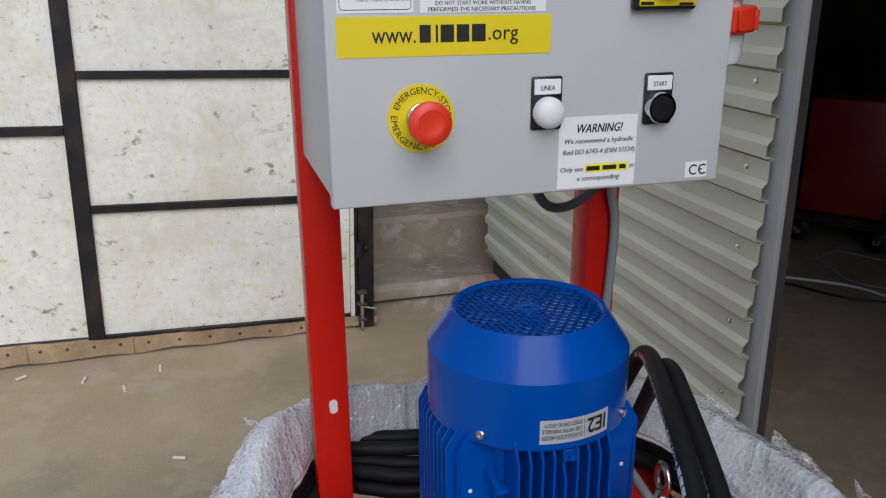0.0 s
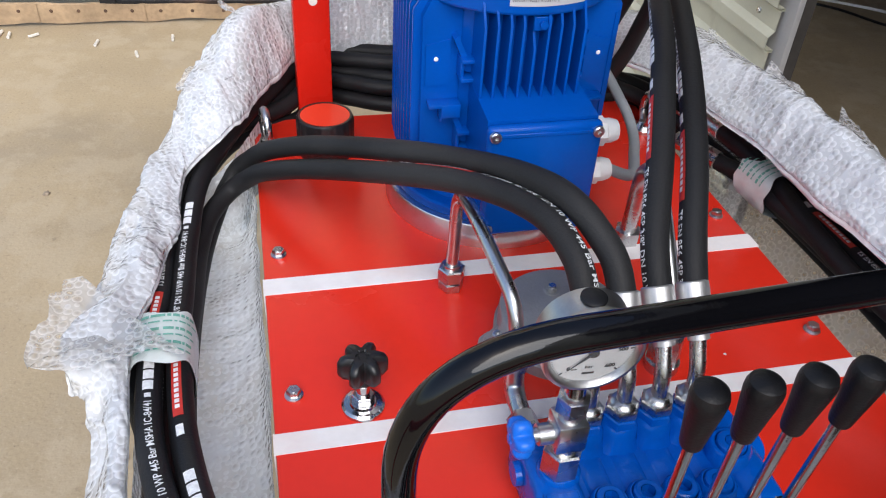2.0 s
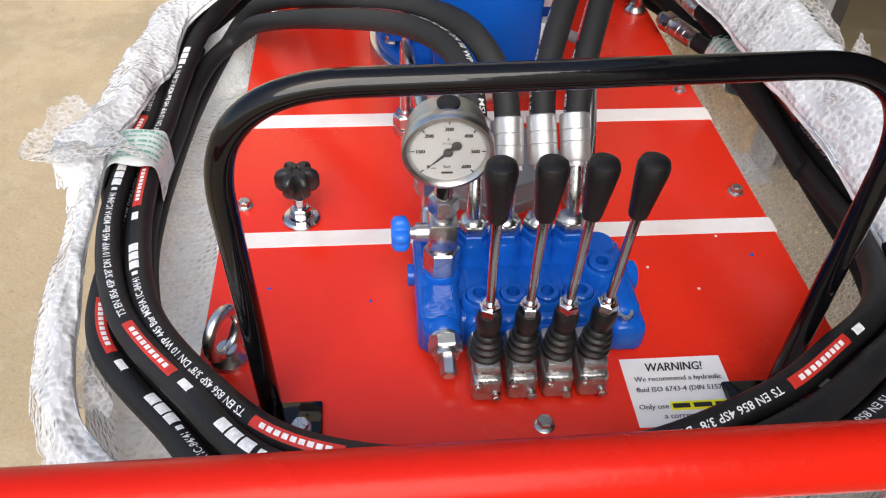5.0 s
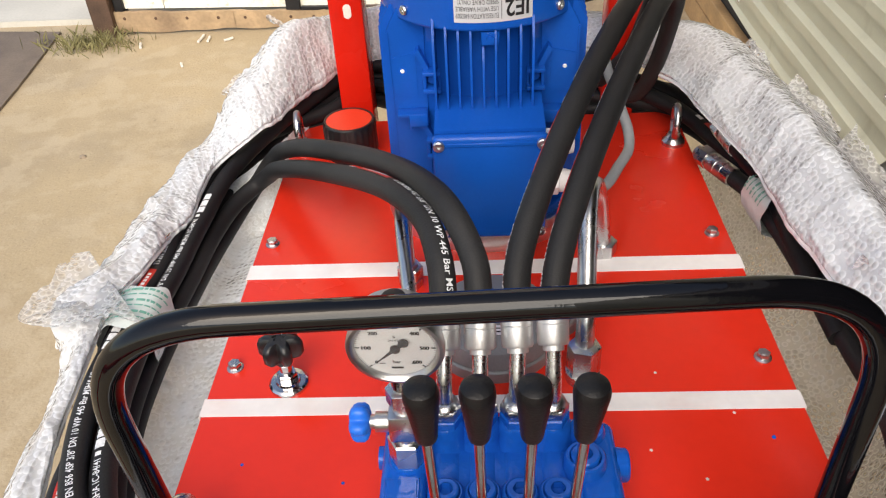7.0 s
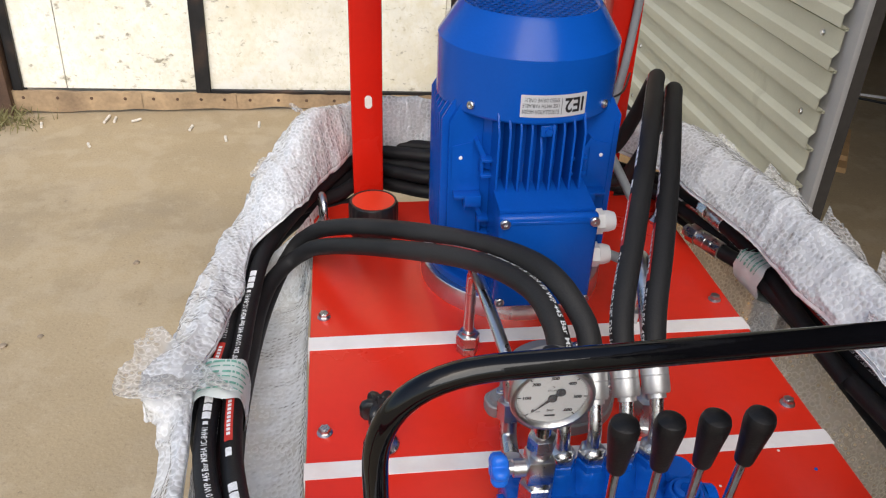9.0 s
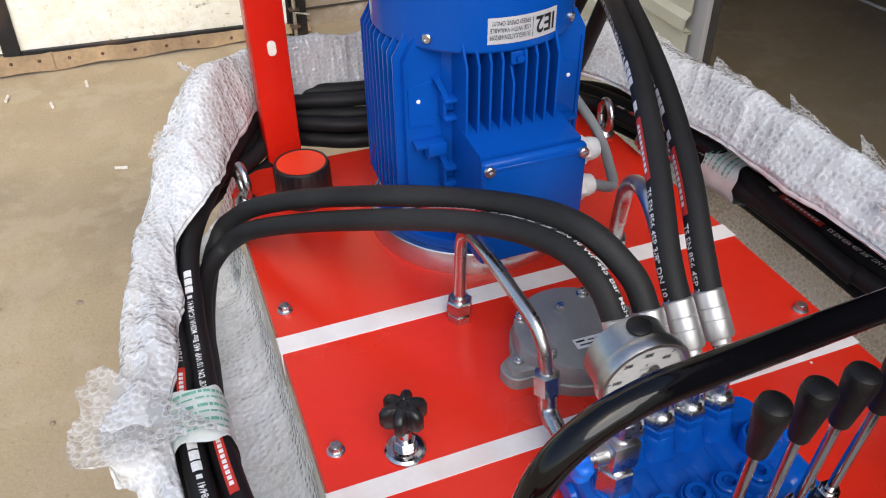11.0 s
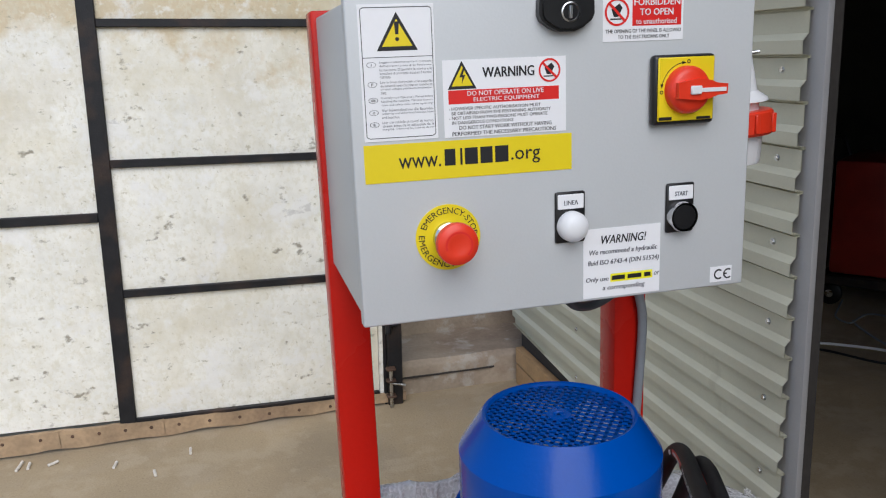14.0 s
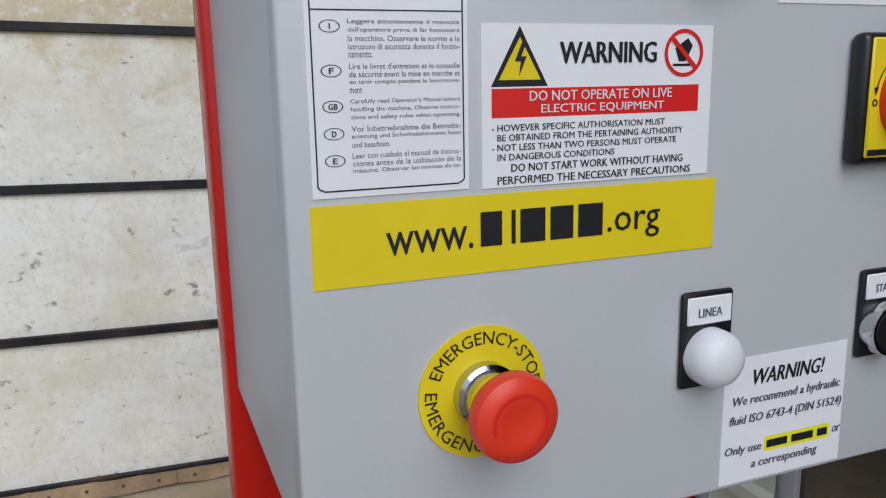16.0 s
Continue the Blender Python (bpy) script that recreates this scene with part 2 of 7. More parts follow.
weather(GROUND, [((0.40, 0.33, 0.24), 2.5, (1, 1, 1), 0.52, 0.68, 0.6), ((0.17, 0.13, 0.09), 30, (1, 1, 1), 0.66, 0.72, 0.6), ((0.22, 0.18, 0.13), 0.8, (1, 1, 1), 0.52, 0.66, 0.5), ((0.22, 0.165, 0.11), 70, (1, 1, 1), 0.58, 0.68, 0.5), ((0.56, 0.48, 0.36), 110, (1, 1, 1), 0.60, 0.70, 0.5), ((0.47, 0.385, 0.27), 7, (1, 1, 1), 0.50, 0.60, 0.45)])
weather(SHEET, [((0.30, 0.28, 0.20), 5, (1, 1, 0.6), 0.60, 0.70, 0.4), ((0.66, 0.65, 0.54), 1.5, (1, 0.3, 1), 0.5, 0.7, 0.5)])
weather(STEP, [((0.46, 0.42, 0.37), 6, (1, 1, 1), 0.55, 0.62, 0.8), ((0.20, 0.13, 0.09), 3, (1, 1, 1), 0.56, 0.70, 0.5)])


def clear_material(name, rgb, rough, clear, bump=0.3, tint=(1, 1, 1)):
    """Thin plastic film: part of the light passes straight through, the rest meets a glossy milky skin."""
    m = pmat(name, rgb, rough, var=0.06, scale=14, fine=130, bump=bump, rvar=0.08)
    nt, n = m.node_tree, m.node_tree.nodes
    p, out = n["Principled BSDF"], n["Material Output"]
    p.inputs["Specular IOR Level"].default_value = 0.9
    t, mx = n.new("ShaderNodeBsdfTransparent"), n.new("ShaderNodeMixShader")
    mx.inputs[0].default_value = clear
    t.inputs["Color"].default_value = (*tint, 1)
    nt.links.new(p.outputs[0], mx.inputs[1])
    nt.links.new(t.outputs[0], mx.inputs[2])
    nt.links.new(mx.outputs[0], out.inputs["Surface"])
    return m


def film_material(name, rgb, rough, clear_lo, clear_hi, fine, glow, gain_by, ramp, puff=0.8):
    """Crumpled polythene: clear and milky patches, light shining through, glossy skin."""
    m = bpy.data.materials.new(name)
    m.use_nodes = True
    nt, n = m.node_tree, m.node_tree.nodes
    n.remove(n["Principled BSDF"])
    tc = n.new("ShaderNodeTexCoord")
    a, b = n.new("ShaderNodeTexNoise"), n.new("ShaderNodeTexNoise")
    a.inputs["Scale"].default_value, a.inputs["Detail"].default_value = 22, 6
    b.inputs["Scale"].default_value, b.inputs["Detail"].default_value = fine, 3
    for t in (a, b):
        nt.links.new(tc.outputs["Object"], t.inputs["Vector"])
    k = n.new("ShaderNodeMapRange")
    k.inputs["From Min"].default_value, k.inputs["From Max"].default_value = 0.35, 0.65
    k.inputs["To Min"].default_value, k.inputs["To Max"].default_value = clear_lo, clear_hi
    cell = n.new("ShaderNodeTexVoronoi")
    cell.inputs["Scale"].default_value, cell.inputs["Randomness"].default_value = 128, 0.60
    nt.links.new(tc.outputs["Object"], cell.inputs["Vector"])
    dome = n.new("ShaderNodeMapRange")
    dome.interpolation_type = "SMOOTHSTEP"
    dome.inputs["From Min"].default_value, dome.inputs["From Max"].default_value = 0.62, 0.08
    nt.links.new(cell.outputs["Distance"], dome.inputs["Value"])
    # welded rims of the blisters are milky, their domes and the web between them clear
    mul = n.new("ShaderNodeValToRGB")
    el = mul.color_ramp.elements
    el[0].position, el[1].position = 0.0, 1.0
    el[0].color, el[1].color = (ramp[0],) * 3 + (1,), (ramp[4],) * 3 + (1,)
    for pos, val in ((0.06, ramp[1]), (0.36, ramp[2]), (0.70, ramp[3])):
        el.new(pos).color = (val, val, val, 1)
    nt.links.new(a.outputs["Fac"], k.inputs["Value"])
    nt.links.new(dome.outputs[0], mul.inputs["Fac"])
    thin = n.new("ShaderNodeMath")
    thin.operation = "MULTIPLY"
    nt.links.new(mul.outputs[0], thin.inputs[0])
    nt.links.new(k.outputs[0], thin.inputs[1])
    rough_skin, bp = n.new("ShaderNodeBump"), n.new("ShaderNodeBump")
    rough_skin.inputs["Strength"].default_value, rough_skin.inputs["Distance"].default_value = 0.12, 0.002
    bp.inputs["Strength"].default_value, bp.inputs["Distance"].default_value = puff, 0.0035
    nt.links.new(b.outputs["Fac"], rough_skin.inputs["Height"])
    nt.links.new(dome.outputs[0], bp.inputs["Height"])
    nt.links.new(rough_skin.outputs[0], bp.inputs["Normal"])
    d, tl, tr, gl = n.new("ShaderNodeBsdfDiffuse"), n.new("ShaderNodeBsdfTranslucent"), n.new("ShaderNodeBsdfTransparent"), n.new("ShaderNodeBsdfGlossy")
    d.inputs["Color"].default_value = tl.inputs["Color"].default_value = (*rgb, 1)
    gl.inputs["Roughness"].default_value = rough
    m1, m2, m3 = n.new("ShaderNodeMixShader"), n.new("ShaderNodeMixShader"), n.new("ShaderNodeMixShader")
    m1.inputs[0].default_value = glow
    nt.links.new(d.outputs[0], m1.inputs[1])
    nt.links.new(tl.outputs[0], m1.inputs[2])
    nt.links.new(thin.outputs[0], m2.inputs[0])
    nt.links.new(m1.outputs[0], m2.inputs[1])
    nt.links.new(tr.outputs[0], m2.inputs[2])
    fr = n.new("ShaderNodeFresnel")
    fr.inputs["IOR"].default_value = 1.6
    for x in (d, gl, fr):
        nt.links.new(bp.outputs[0], x.inputs["Normal"])
    gain = n.new("ShaderNodeMath")
    gain.operation, gain.use_clamp = "MULTIPLY", True
    gain.inputs[1].default_value = gain_by
    nt.links.new(fr.outputs[0], gain.inputs[0])
    nt.links.new(gain.outputs[0], m3.inputs[0])
    nt.links.new(m2.outputs[0], m3.inputs[1])
    nt.links.new(gl.outputs[0], m3.inputs[2])
    nt.links.new(m3.outputs[0], n["Material Output"].inputs["Surface"])
    return m


WRAP = film_material("bubble_film", (0.90, 0.92, 0.95), 0.16, 0.40, 0.85, 230, 0.24, 1.15, (0.46, 0.14, 0.30, 0.50, 0.58), 0.36)
FRINGE = film_material("clear_film_edge", (0.97, 0.975, 0.985), 0.12, 0.75, 1.0, 260, 0.40, 1.3, (0.70, 0.40, 0.62, 0.80, 0.84), 0.4)
UNDER = film_material("milky_film_layers", (0.91, 0.925, 0.95), 0.25, 0.00, 0.06, 160, 0.12, 0.5, (0.8, 0.4, 0.6, 0.8, 0.8), 0.15)
LINER = film_material("cloudy_film", (0.87, 0.92, 0.97), 0.14, 0.10, 0.50, 300, 0.15, 1.3, (0.70, 0.30, 0.45, 0.60, 0.66), 0.42)
AMBER = clear_material("amber_lens", (0.58, 0.18, 0.003), 0.10, 0.45, 0.0, (1.0, 0.36, 0.02))
GLASS = clear_material("gauge_window", (0.9, 0.9, 0.9), 0.03, 0.93, 0.0)


# ---- tools for shapes ----
class B:
    """Vertices and faces of one mesh, in world metres."""

    def __init__(self):
        self.v, self.f = [], []

    def add(self, verts, faces, m=None):
        k = len(self.v)
        self.v += [tuple(m @ Vector(p)) if m else tuple(p) for p in verts]
        self.f += [tuple(i + k for i in f) for f in faces]
        return self

    def box(self, lo, hi, bev=0.0, seg=2, m=None):
        bm = bmesh.new()
        bmesh.ops.create_cube(bm, size=1)
        for v in bm.verts:
            v.co = Vector([(lo[i] + hi[i]) / 2 + v.co[i] * (hi[i] - lo[i]) for i in range(3)])
        if bev:
            bmesh.ops.bevel(bm, geom=bm.edges[:], offset=bev, segments=seg, affect="EDGES", profile=0.5)
        bm.verts.index_update()
        self.add([v.co.copy() for v in bm.verts], [[v.index for v in f.verts] for f in bm.faces], m)
        bm.free()
        return self

    def lathe(self, prof, p0, axis=(0, 0, 1), n=32):
        """prof: rows of (radius, height along the axis from p0)."""
        q = Vector(axis).to_track_quat("Z", "Y").to_matrix().to_4x4()
        m = Matrix.Translation(p0) @ q
        vs, rings, fs = [], [], []
        for r, h in prof:
            if r < 1e-6:
                rings.append([len(vs)])
                vs.append((0, 0, h))
            else:
                rings.append(list(range(len(vs), len(vs) + n)))
                vs += [(r * math.cos(2 * math.pi * i / n), r * math.sin(2 * math.pi * i / n), h) for i in range(n)]
        for a, b in zip(rings, rings[1:]):
            for i in range(n):
                j = (i + 1) % n
                q4 = [a[i % len(a)], a[j % len(a)], b[j % len(b)], b[i % len(b)]]
                f = [x for k, x in enumerate(q4) if x not in q4[:k]]
                if len(f) > 2:
                    fs.append(f)
        return self.add(vs, fs, m)

    def cyl(self, p0, p1, r, n=24, r1=None, bev=0.0):
        p0, p1 = Vector(p0), Vector(p1)
        h, r1 = (p1 - p0).length, r if r1 is None else r1
        b = min(bev, h * 0.45)
        prof = [(0, 0), (r - b, 0)] + ([(r, b), (r1, h - b)] if b else [(r1, h)] if r == r1 else [(r1, h)]) + [(r1 - b, h), (0, h)]
        if not b:
            prof = [(0, 0), (r, 0), (r1, h), (0, h)]
        return self.lathe(prof, p0, p1 - p0, n)

    def hexa(self, p0, p1, af, ch=0.0008):
        """A hexagon bar or nut with chamfered ends."""
        r = af / math.sqrt(3)
        h = (Vector(p1) - Vector(p0)).length
        return self.lathe([(0, 0), (r * 0.9, 0), (r, ch), (r, h - ch), (r * 0.9, h), (0, h)], p0, Vector(p1) - Vector(p0), 6)

    def tube(self, pts, r, n=12, closed=False, cap=True):
        pts = [Vector(p) for p in pts]
        k = len(pts)
        tang = [((pts[(i + 1) % k] if closed else pts[min(i + 1, k - 1)]) - (pts[i - 1] if closed else pts[max(i - 1, 0)])).normalized() for i in range(k)]
        ref = Vector((0, 0, 1)) if abs(tang[0].z) < 0.9 else Vector((1, 0, 0))
        nrm = (ref - tang[0] * ref.dot(tang[0])).normalized()
        vs, fs = [], []
        for i in range(k):
            nrm = (nrm - tang[i] * nrm.dot(tang[i])).normalized()
            bi = tang[i].cross(nrm)
            ri = r[i] if isinstance(r, (list, tuple)) else r
            vs += [pts[i] + (nrm * math.cos(2 * math.pi * j / n) + bi * math.sin(2 * math.pi * j / n)) * ri for j in range(n)]
        for i in range(k if closed else k - 1):
            for j in range(n):
                a, b2 = i * n, ((i + 1) % k) * n
                fs.append((a + j, a + (j + 1) % n, b2 + (j + 1) % n, b2 + j))
        if cap and not closed:
            fs += [tuple(range(n - 1, -1, -1)), tuple(range((k - 1) * n, k * n))]
        return self.add(vs, fs)

    def prism(self, poly, z0, z1, m=None):
        n = len(poly)
        vs = [(x, y, z0) for x, y in poly] + [(x, y, z1) for x, y in poly]
        fs = [tuple(range(n - 1, -1, -1)), tuple(range(n, 2 * n))] + [(i, (i + 1) % n, n + (i + 1) % n, n + i) for i in range(n)]
        return self.add(vs, fs, m)

    def mesh(self, name, mat, base=(0, 0, 0), angle=38):
        me = bpy.data.meshes.new(name)
        bx, by, bz = base
        me.from_pydata([(x - bx, y - by, z - bz) for x, y, z in self.v], [], self.f)
        me.materials.append(mat)
        me.polygons.foreach_set("use_smooth", [True] * len(me.polygons))
        me.set_sharp_from_angle(angle=radians(angle))
        me.update()
        return me


def thing(name, loc, label, category, group="", kind=""):
    """An Empty at the thing's base, to hold its parts."""
    ob = new(name)
    ob.empty_display_size = 0.02
    ob.location = loc
    return tagged(ob, label, category, group, kind)


def root(ob):
    while ob.parent:
        ob = ob.parent
    return ob


def part(name, b, mat, parent, label="", angle=38):
    ob = new(name, b.mesh(name, mat, root(parent).location, angle))
    ob.parent = parent
    return tagged(ob, label)


def solo(name, b, mat, label, category, group="", kind="", angle=38):
    xs, ys, zs = zip(*b.v)
    base = ((min(xs) + max(xs)) / 2, (min(ys) + max(ys)) / 2, min(zs))
    ob = new(name, b.mesh(name, mat, base, angle))
    ob.location = base
    return tagged(ob, label, category, group, kind)


def spline(ctrl, step=0.006):
    """Points along a smooth curve through the control points."""
    p = [Vector(c) for c in ctrl]
    p = [2 * p[0] - p[1]] + p + [2 * p[-1] - p[-2]]
    out = []
    for i in range(1, len(p) - 2):
        a, b, c, d = p[i - 1:i + 3]
        k = max(2, int((c - b).length / step))
        for j in range(k):
            u = j / k
            out.append(0.5 * (2 * b + (c - a) * u + (2 * a - 5 * b + 4 * c - d) * u * u + (3 * b - a - 3 * c + d) * u ** 3))
    return out + [p[-2]]


def rounded(ctrl, rad, k=8):
    """A polyline whose corners are bent on arcs of about that radius."""
    p = [Vector(c) for c in ctrl]
    out = [p[0]]
    for a, b, c in zip(p, p[1:], p[2:]):
        u, w = (a - b).normalized(), (c - b).normalized()
        d = min(rad, (a - b).length * 0.49, (c - b).length * 0.49)
        for i in range(k + 1):
            t = i / k
            out.append((b + u * d) * (1 - t) ** 2 + 2 * b * t * (1 - t) + (b + w * d) * t * t)
    return out + [p[-1]]


FONT_CACHE = {}


def glyphs(s, bold=0.0):
    """Flat letter faces, scaled so that the text fills the square 0..1."""
    key = (s, bold)
    if key not in FONT_CACHE:
        cu = bpy.data.curves.new("letters", "FONT")
        cu.body, cu.size, cu.resolution_u, cu.offset = s, 1.0, 2, bold
        ob = new("letters", cu)
        me = ob.evaluated_get(bpy.context.evaluated_depsgraph_get()).to_mesh()
        vs, fs = [tuple(v.co) for v in me.vertices], [tuple(p.vertices) for p in me.polygons]
        bpy.data.objects.remove(ob)
        bpy.data.curves.remove(cu)
        xs, ys = [v[0] for v in vs], [v[1] for v in vs]
        x0, x1, y0, y1 = min(xs), max(xs), min(ys), max(ys)
        FONT_CACHE[key] = ([((x - x0) / (x1 - x0), (y - y0) / (y1 - y0)) for x, y, z in vs], fs, (x1 - x0) / (y1 - y0))
    return FONT_CACHE[key]


class Print:
    """Flat printing on a surface: m carries (u, v, lift) to the world."""

    def __init__(self, parent, m):
        self.parent, self.m, self.sets = parent, m, {}

    def _b(self, mat, name):
        return self.sets.setdefault((mat, name), B())

    def rect(self, mat, u0, v0, u1, v1, n=0.0005, name="printed_field"):
        self._b(mat, name).add([(u0, v0, n), (u1, v0, n), (u1, v1, n), (u0, v1, n)], [(0, 1, 2, 3)], self.m)
        return self

    def poly(self, mat, pts, n=0.0005, name="printed_field"):
        self._b(mat, name).add([(u, v, n) for u, v in pts], [tuple(range(len(pts)))], self.m)
        return self

    def ring(self, mat, cu, cv, r0, r1, n=0.0005, name="printed_field", a0=0, a1=360, k=40, sx=1.0):
        vs, fs = [], []
        for i in range(k + 1):
            a = radians(a0 + (a1 - a0) * i / k)
            vs += [(cu + r0 * sx * math.cos(a), cv + r0 * math.sin(a), n), (cu + r1 * sx * math.cos(a), cv + r1 * math.sin(a), n)]
        for i in range(k):
            fs.append((2 * i, 2 * i + 1, 2 * i + 3, 2 * i + 2))
        self._b(mat, name).add(vs, fs, self.m)
        return self

    def text(self, mat, s, u0, v0, u1, v1, n=0.0009, bold=0.0, slant=0.0):
        vs, fs, _ = glyphs(s)
        bold = bold or (0.016 if abs(v1 - v0) > 0.0024 else 0.0)
        for k, d in enumerate((-1, 1, 0) if bold else (0,)):
            d *= bold * (v1 - v0) * 1.6
            self._b(mat, "lettering").add([(u0 + d + x * (u1 - u0) + slant * y * (v1 - v0), v0 + y * (v1 - v0), n + k * 0.00002) for x, y in vs], fs, self.m)
        return self

    def arc_text(self, mat, s, cu, cv, r, h, a0, a1, n=0.0009, bold=0.0):
        """Letters on a circle, from angle a0 clockwise to a1, heads outward."""
        vs, fs, _ = glyphs(s, bold)
        out = []
        for x, y in vs:
            a = radians(a0 + (a1 - a0) * x)
            out.append((cu + (r + y * h) * math.cos(a), cv + (r + y * h) * math.sin(a), n))
        self._b(mat, "lettering").add(out, fs, self.m)
        return self

    def done(self):
        for (mat, name), b in self.sets.items():
            part(name, b, mat, self.parent)


def facing_front(x, y, z):
    """Plane that looks towards -y: u to +x, v up."""
    return Matrix(((1, 0, 0, x), (0, 0, -1, y), (0, 1, 0, z), (0, 0, 0, 1)))


def bolt(parent, x, y, z, name="bolt", af=0.0112, h=0.0055, wash=0.0082):
    b = B()
    b.lathe([(0, 0), (wash, 0), (wash, 0.0012), (wash * 0.85, 0.002), (0, 0.002)], (x, y, z), (0, 0, 1), 24)
    b.hexa((x, y, z + 0.0018), (x, y, z + 0.0018 + h), af, 0.001)
    b.lathe([(af * 0.36, 0), (af * 0.36, 0.0004), (0, 0.0004)], (x, y, z + 0.0018 + h), (0, 0, 1), 18)
    return part(name, b, ZINC, parent, "zinc-plated hexagon bolt")


def screw(parent, p, axis, r=0.005, name="screw"):
    b = B()
    ax = Vector(axis).normalized()
    b.lathe([(0, 0), (r, 0), (r, 0.0025), (r * 0.8, 0.0036), (r * 0.45, 0.0036), (r * 0.4, 0.002), (0, 0.002)], p, ax, 20)
    return part(name, b, ZINC, parent, "zinc-plated screw head")


# ---- the setting: yard, gate, sheet-clad wall, steps, garage ----
def place_ground():
    b = B()
    b.add([(-400, -400, 0), (400, -400, 0), (400, 400, 0), (-400, 400, 0)], [(0, 1, 2, 3)])
    ob = new("ground", b.mesh("ground", GROUND))
    tagged(ob, "sandy worn concrete yard with small grit", "ground", kind="structure")


def place_gate():
    """Two whitewashed leaves in black iron frames; y is the front of the boards."""
    y, drop, lean = 3.72, -0.027, 0.029
    door = thing("door_1", (-0.75, y, 0.05), "large gate of whitewashed boards in a black iron frame, closed", "gate", kind="structure")
    rnd = random.Random(4)

    def set_at(px, py, pz):
        """The gate has sunk towards the steps: a small turn in its own plane."""
        return (px + 0.024 + lean * pz, py, pz + drop * (px + 0.9))

    def bar(x0, x1, z0, z1, deep=0.035, name="iron_bar"):
        b = B().box((x0, y - 0.012, z0), (x1, y + deep, z1), 0.003, 1)
        b.v = [set_at(*p) for p in b.v]
        return part(name, b, IRON, door, "black iron bar, paint chipped")

    def board(x0, x1, z0, z1):
        n, k = 14, 10
        vs, fs = [], []
        for j in range(k + 1):
            for i in range(n + 1):
                px, pz = x0 + (x1 - x0) * i / n, z0 + (z1 - z0) * j / k
                edge = i in (0, n) or j in (0, k)
                w = noise.noise(Vector((px * 3, pz * 3, 7))) * 0.004 + noise.noise(Vector((px * 11, pz * 11, 2))) * 0.0015
                vs.append(set_at(px, y + 0.006 + (0.004 if edge else w), pz))
        for j in range(k):
            for i in range(n):
                a = j * (n + 1) + i
                fs.append((a, a + 1, a + n + 2, a + n + 1))
        m = len(vs)
        vs += [(p[0], y + 0.03, p[2]) for p in (vs[0], vs[n], vs[-1], vs[k * (n + 1)])]
        fs += [(m, m + 3, m + 2, m + 1)]
        return part("panel", B().add(vs, fs), PLASTER, door)

    right_z = [0.10, 0.70, 1.278, 1.862, 2.45, 3.0]
    for a, c in zip(right_z, right_z[1:]):
        board(-0.90, 0.252, a, c)
    left_z = [0.10, 1.05, 2.11, 3.0]
    for a, c in zip(left_z, left_z[1:]):
        board(-1.556, -0.945, a, c)
        board(-1.755, -1.560, a, c)
    bar(-0.955, -0.885, 0.05, 3.0, 0.05, "gate_stile")
    bar(-1.80, -1.755, 0.05, 3.0, 0.05, "gate_stile")
    for z in right_z[1:-1]:
        bar(-0.885, 0.252, z - 0.016, z + 0.018)
    for z in left_z[1:-1]:
        bar(-1.755, -0.955, z - 0.02, z + 0.02)
    bar(-0.885, 0.252, 0.085, 0.105)
    bar(-0.98, 0.252, 2.98, 3.04)
    # the wooden kick strip below, in lengths, with nail heads
    x = -1.83
    for w in (0.62, 0.45, 0.55, 0.60):
        b, n = B(), 12
        top, bot = [], []
        for i in range(n + 1):
            px = x + w * i / n
            top.append((px, 0.094 - 0.006 * rnd.random() + drop * (px + 0.9)))
            bot.append((px, 0.012 + 0.012 * noise.noise(Vector((px * 6, 1, 3)))))
        poly = bot + top[::-1]
        poly = [(px + 0.024, pz) for px, pz in poly]
        b.prism(poly, 0, 0.022, Matrix(((1, 0, 0, 0), (0, 0, -1, y + 0.002), (0, 1, 0, 0), (0, 0, 0, 1))))
        strip = part("kick_board", b, WOOD, door, "weathered brown board nailed along the gate's foot")
        for i in range(4):
            px = x + w * (0.12 + 0.25 * i)
            part("nail", B().lathe([(0.008, 0), (0.006, 0.003), (0, 0.004)], (px + 0.024, y - 0.02, 0.06 + drop * (px + 0.9)), (0, -1, 0), 10), RUSTY, strip, "rusty nail head")
        x += w - 0.002
    # iron post with its hinges and bolts at the steps' side, leaning with the gate
    post = thing("gate_post", (0.34, y, 0), "black iron gate post with hinge pins and bolts", "post")

    def leaning(name, b, mat, label=""):
        b.v = [(px + 0.024 + lean * pz, py, pz) for px, py, pz in b.v]
        return part(name, b, mat, post, label)

    leaning("post", B().box((0.292, y - 0.03, 0), (0.366, y + 0.05, 3.0), 0.004, 1), IRON)
    leaning("jamb", B().box((0.255, y - 0.004, 0.06), (0.276, y + 0.03, 3.0), 0.002, 1), PLASTER, "whitewashed jamb edge")
    leaning("post_edge", B().box((0.278, y - 0.012, 0), (0.290, y + 0.04, 3.0), 0.002, 1), IRON)
    for z in (0.42, 1.1, 1.9):
        leaning("hinge", B().cyl((0.296, y - 0.055, z - 0.035), (0.296, y - 0.055, z + 0.035), 0.016, 14).cyl((0.29, y - 0.045, z), (0.34, y - 0.045, z), 0.009, 10), IRON)
        leaning("bolt", B().hexa((0.325, y - 0.03, z), (0.325, y - 0.045, z), 0.02), RUSTY)
    leaning("drop_bolt", B().cyl((0.302, y - 0.060, -0.015), (0.302, y - 0.060, 0.205), 0.0085, 14).cyl((0.302, y - 0.060, 0.128), (0.372, y - 0.066, 0.112), 0.006, 10), ZINC, "galvanised drop bolt with a bent handle")
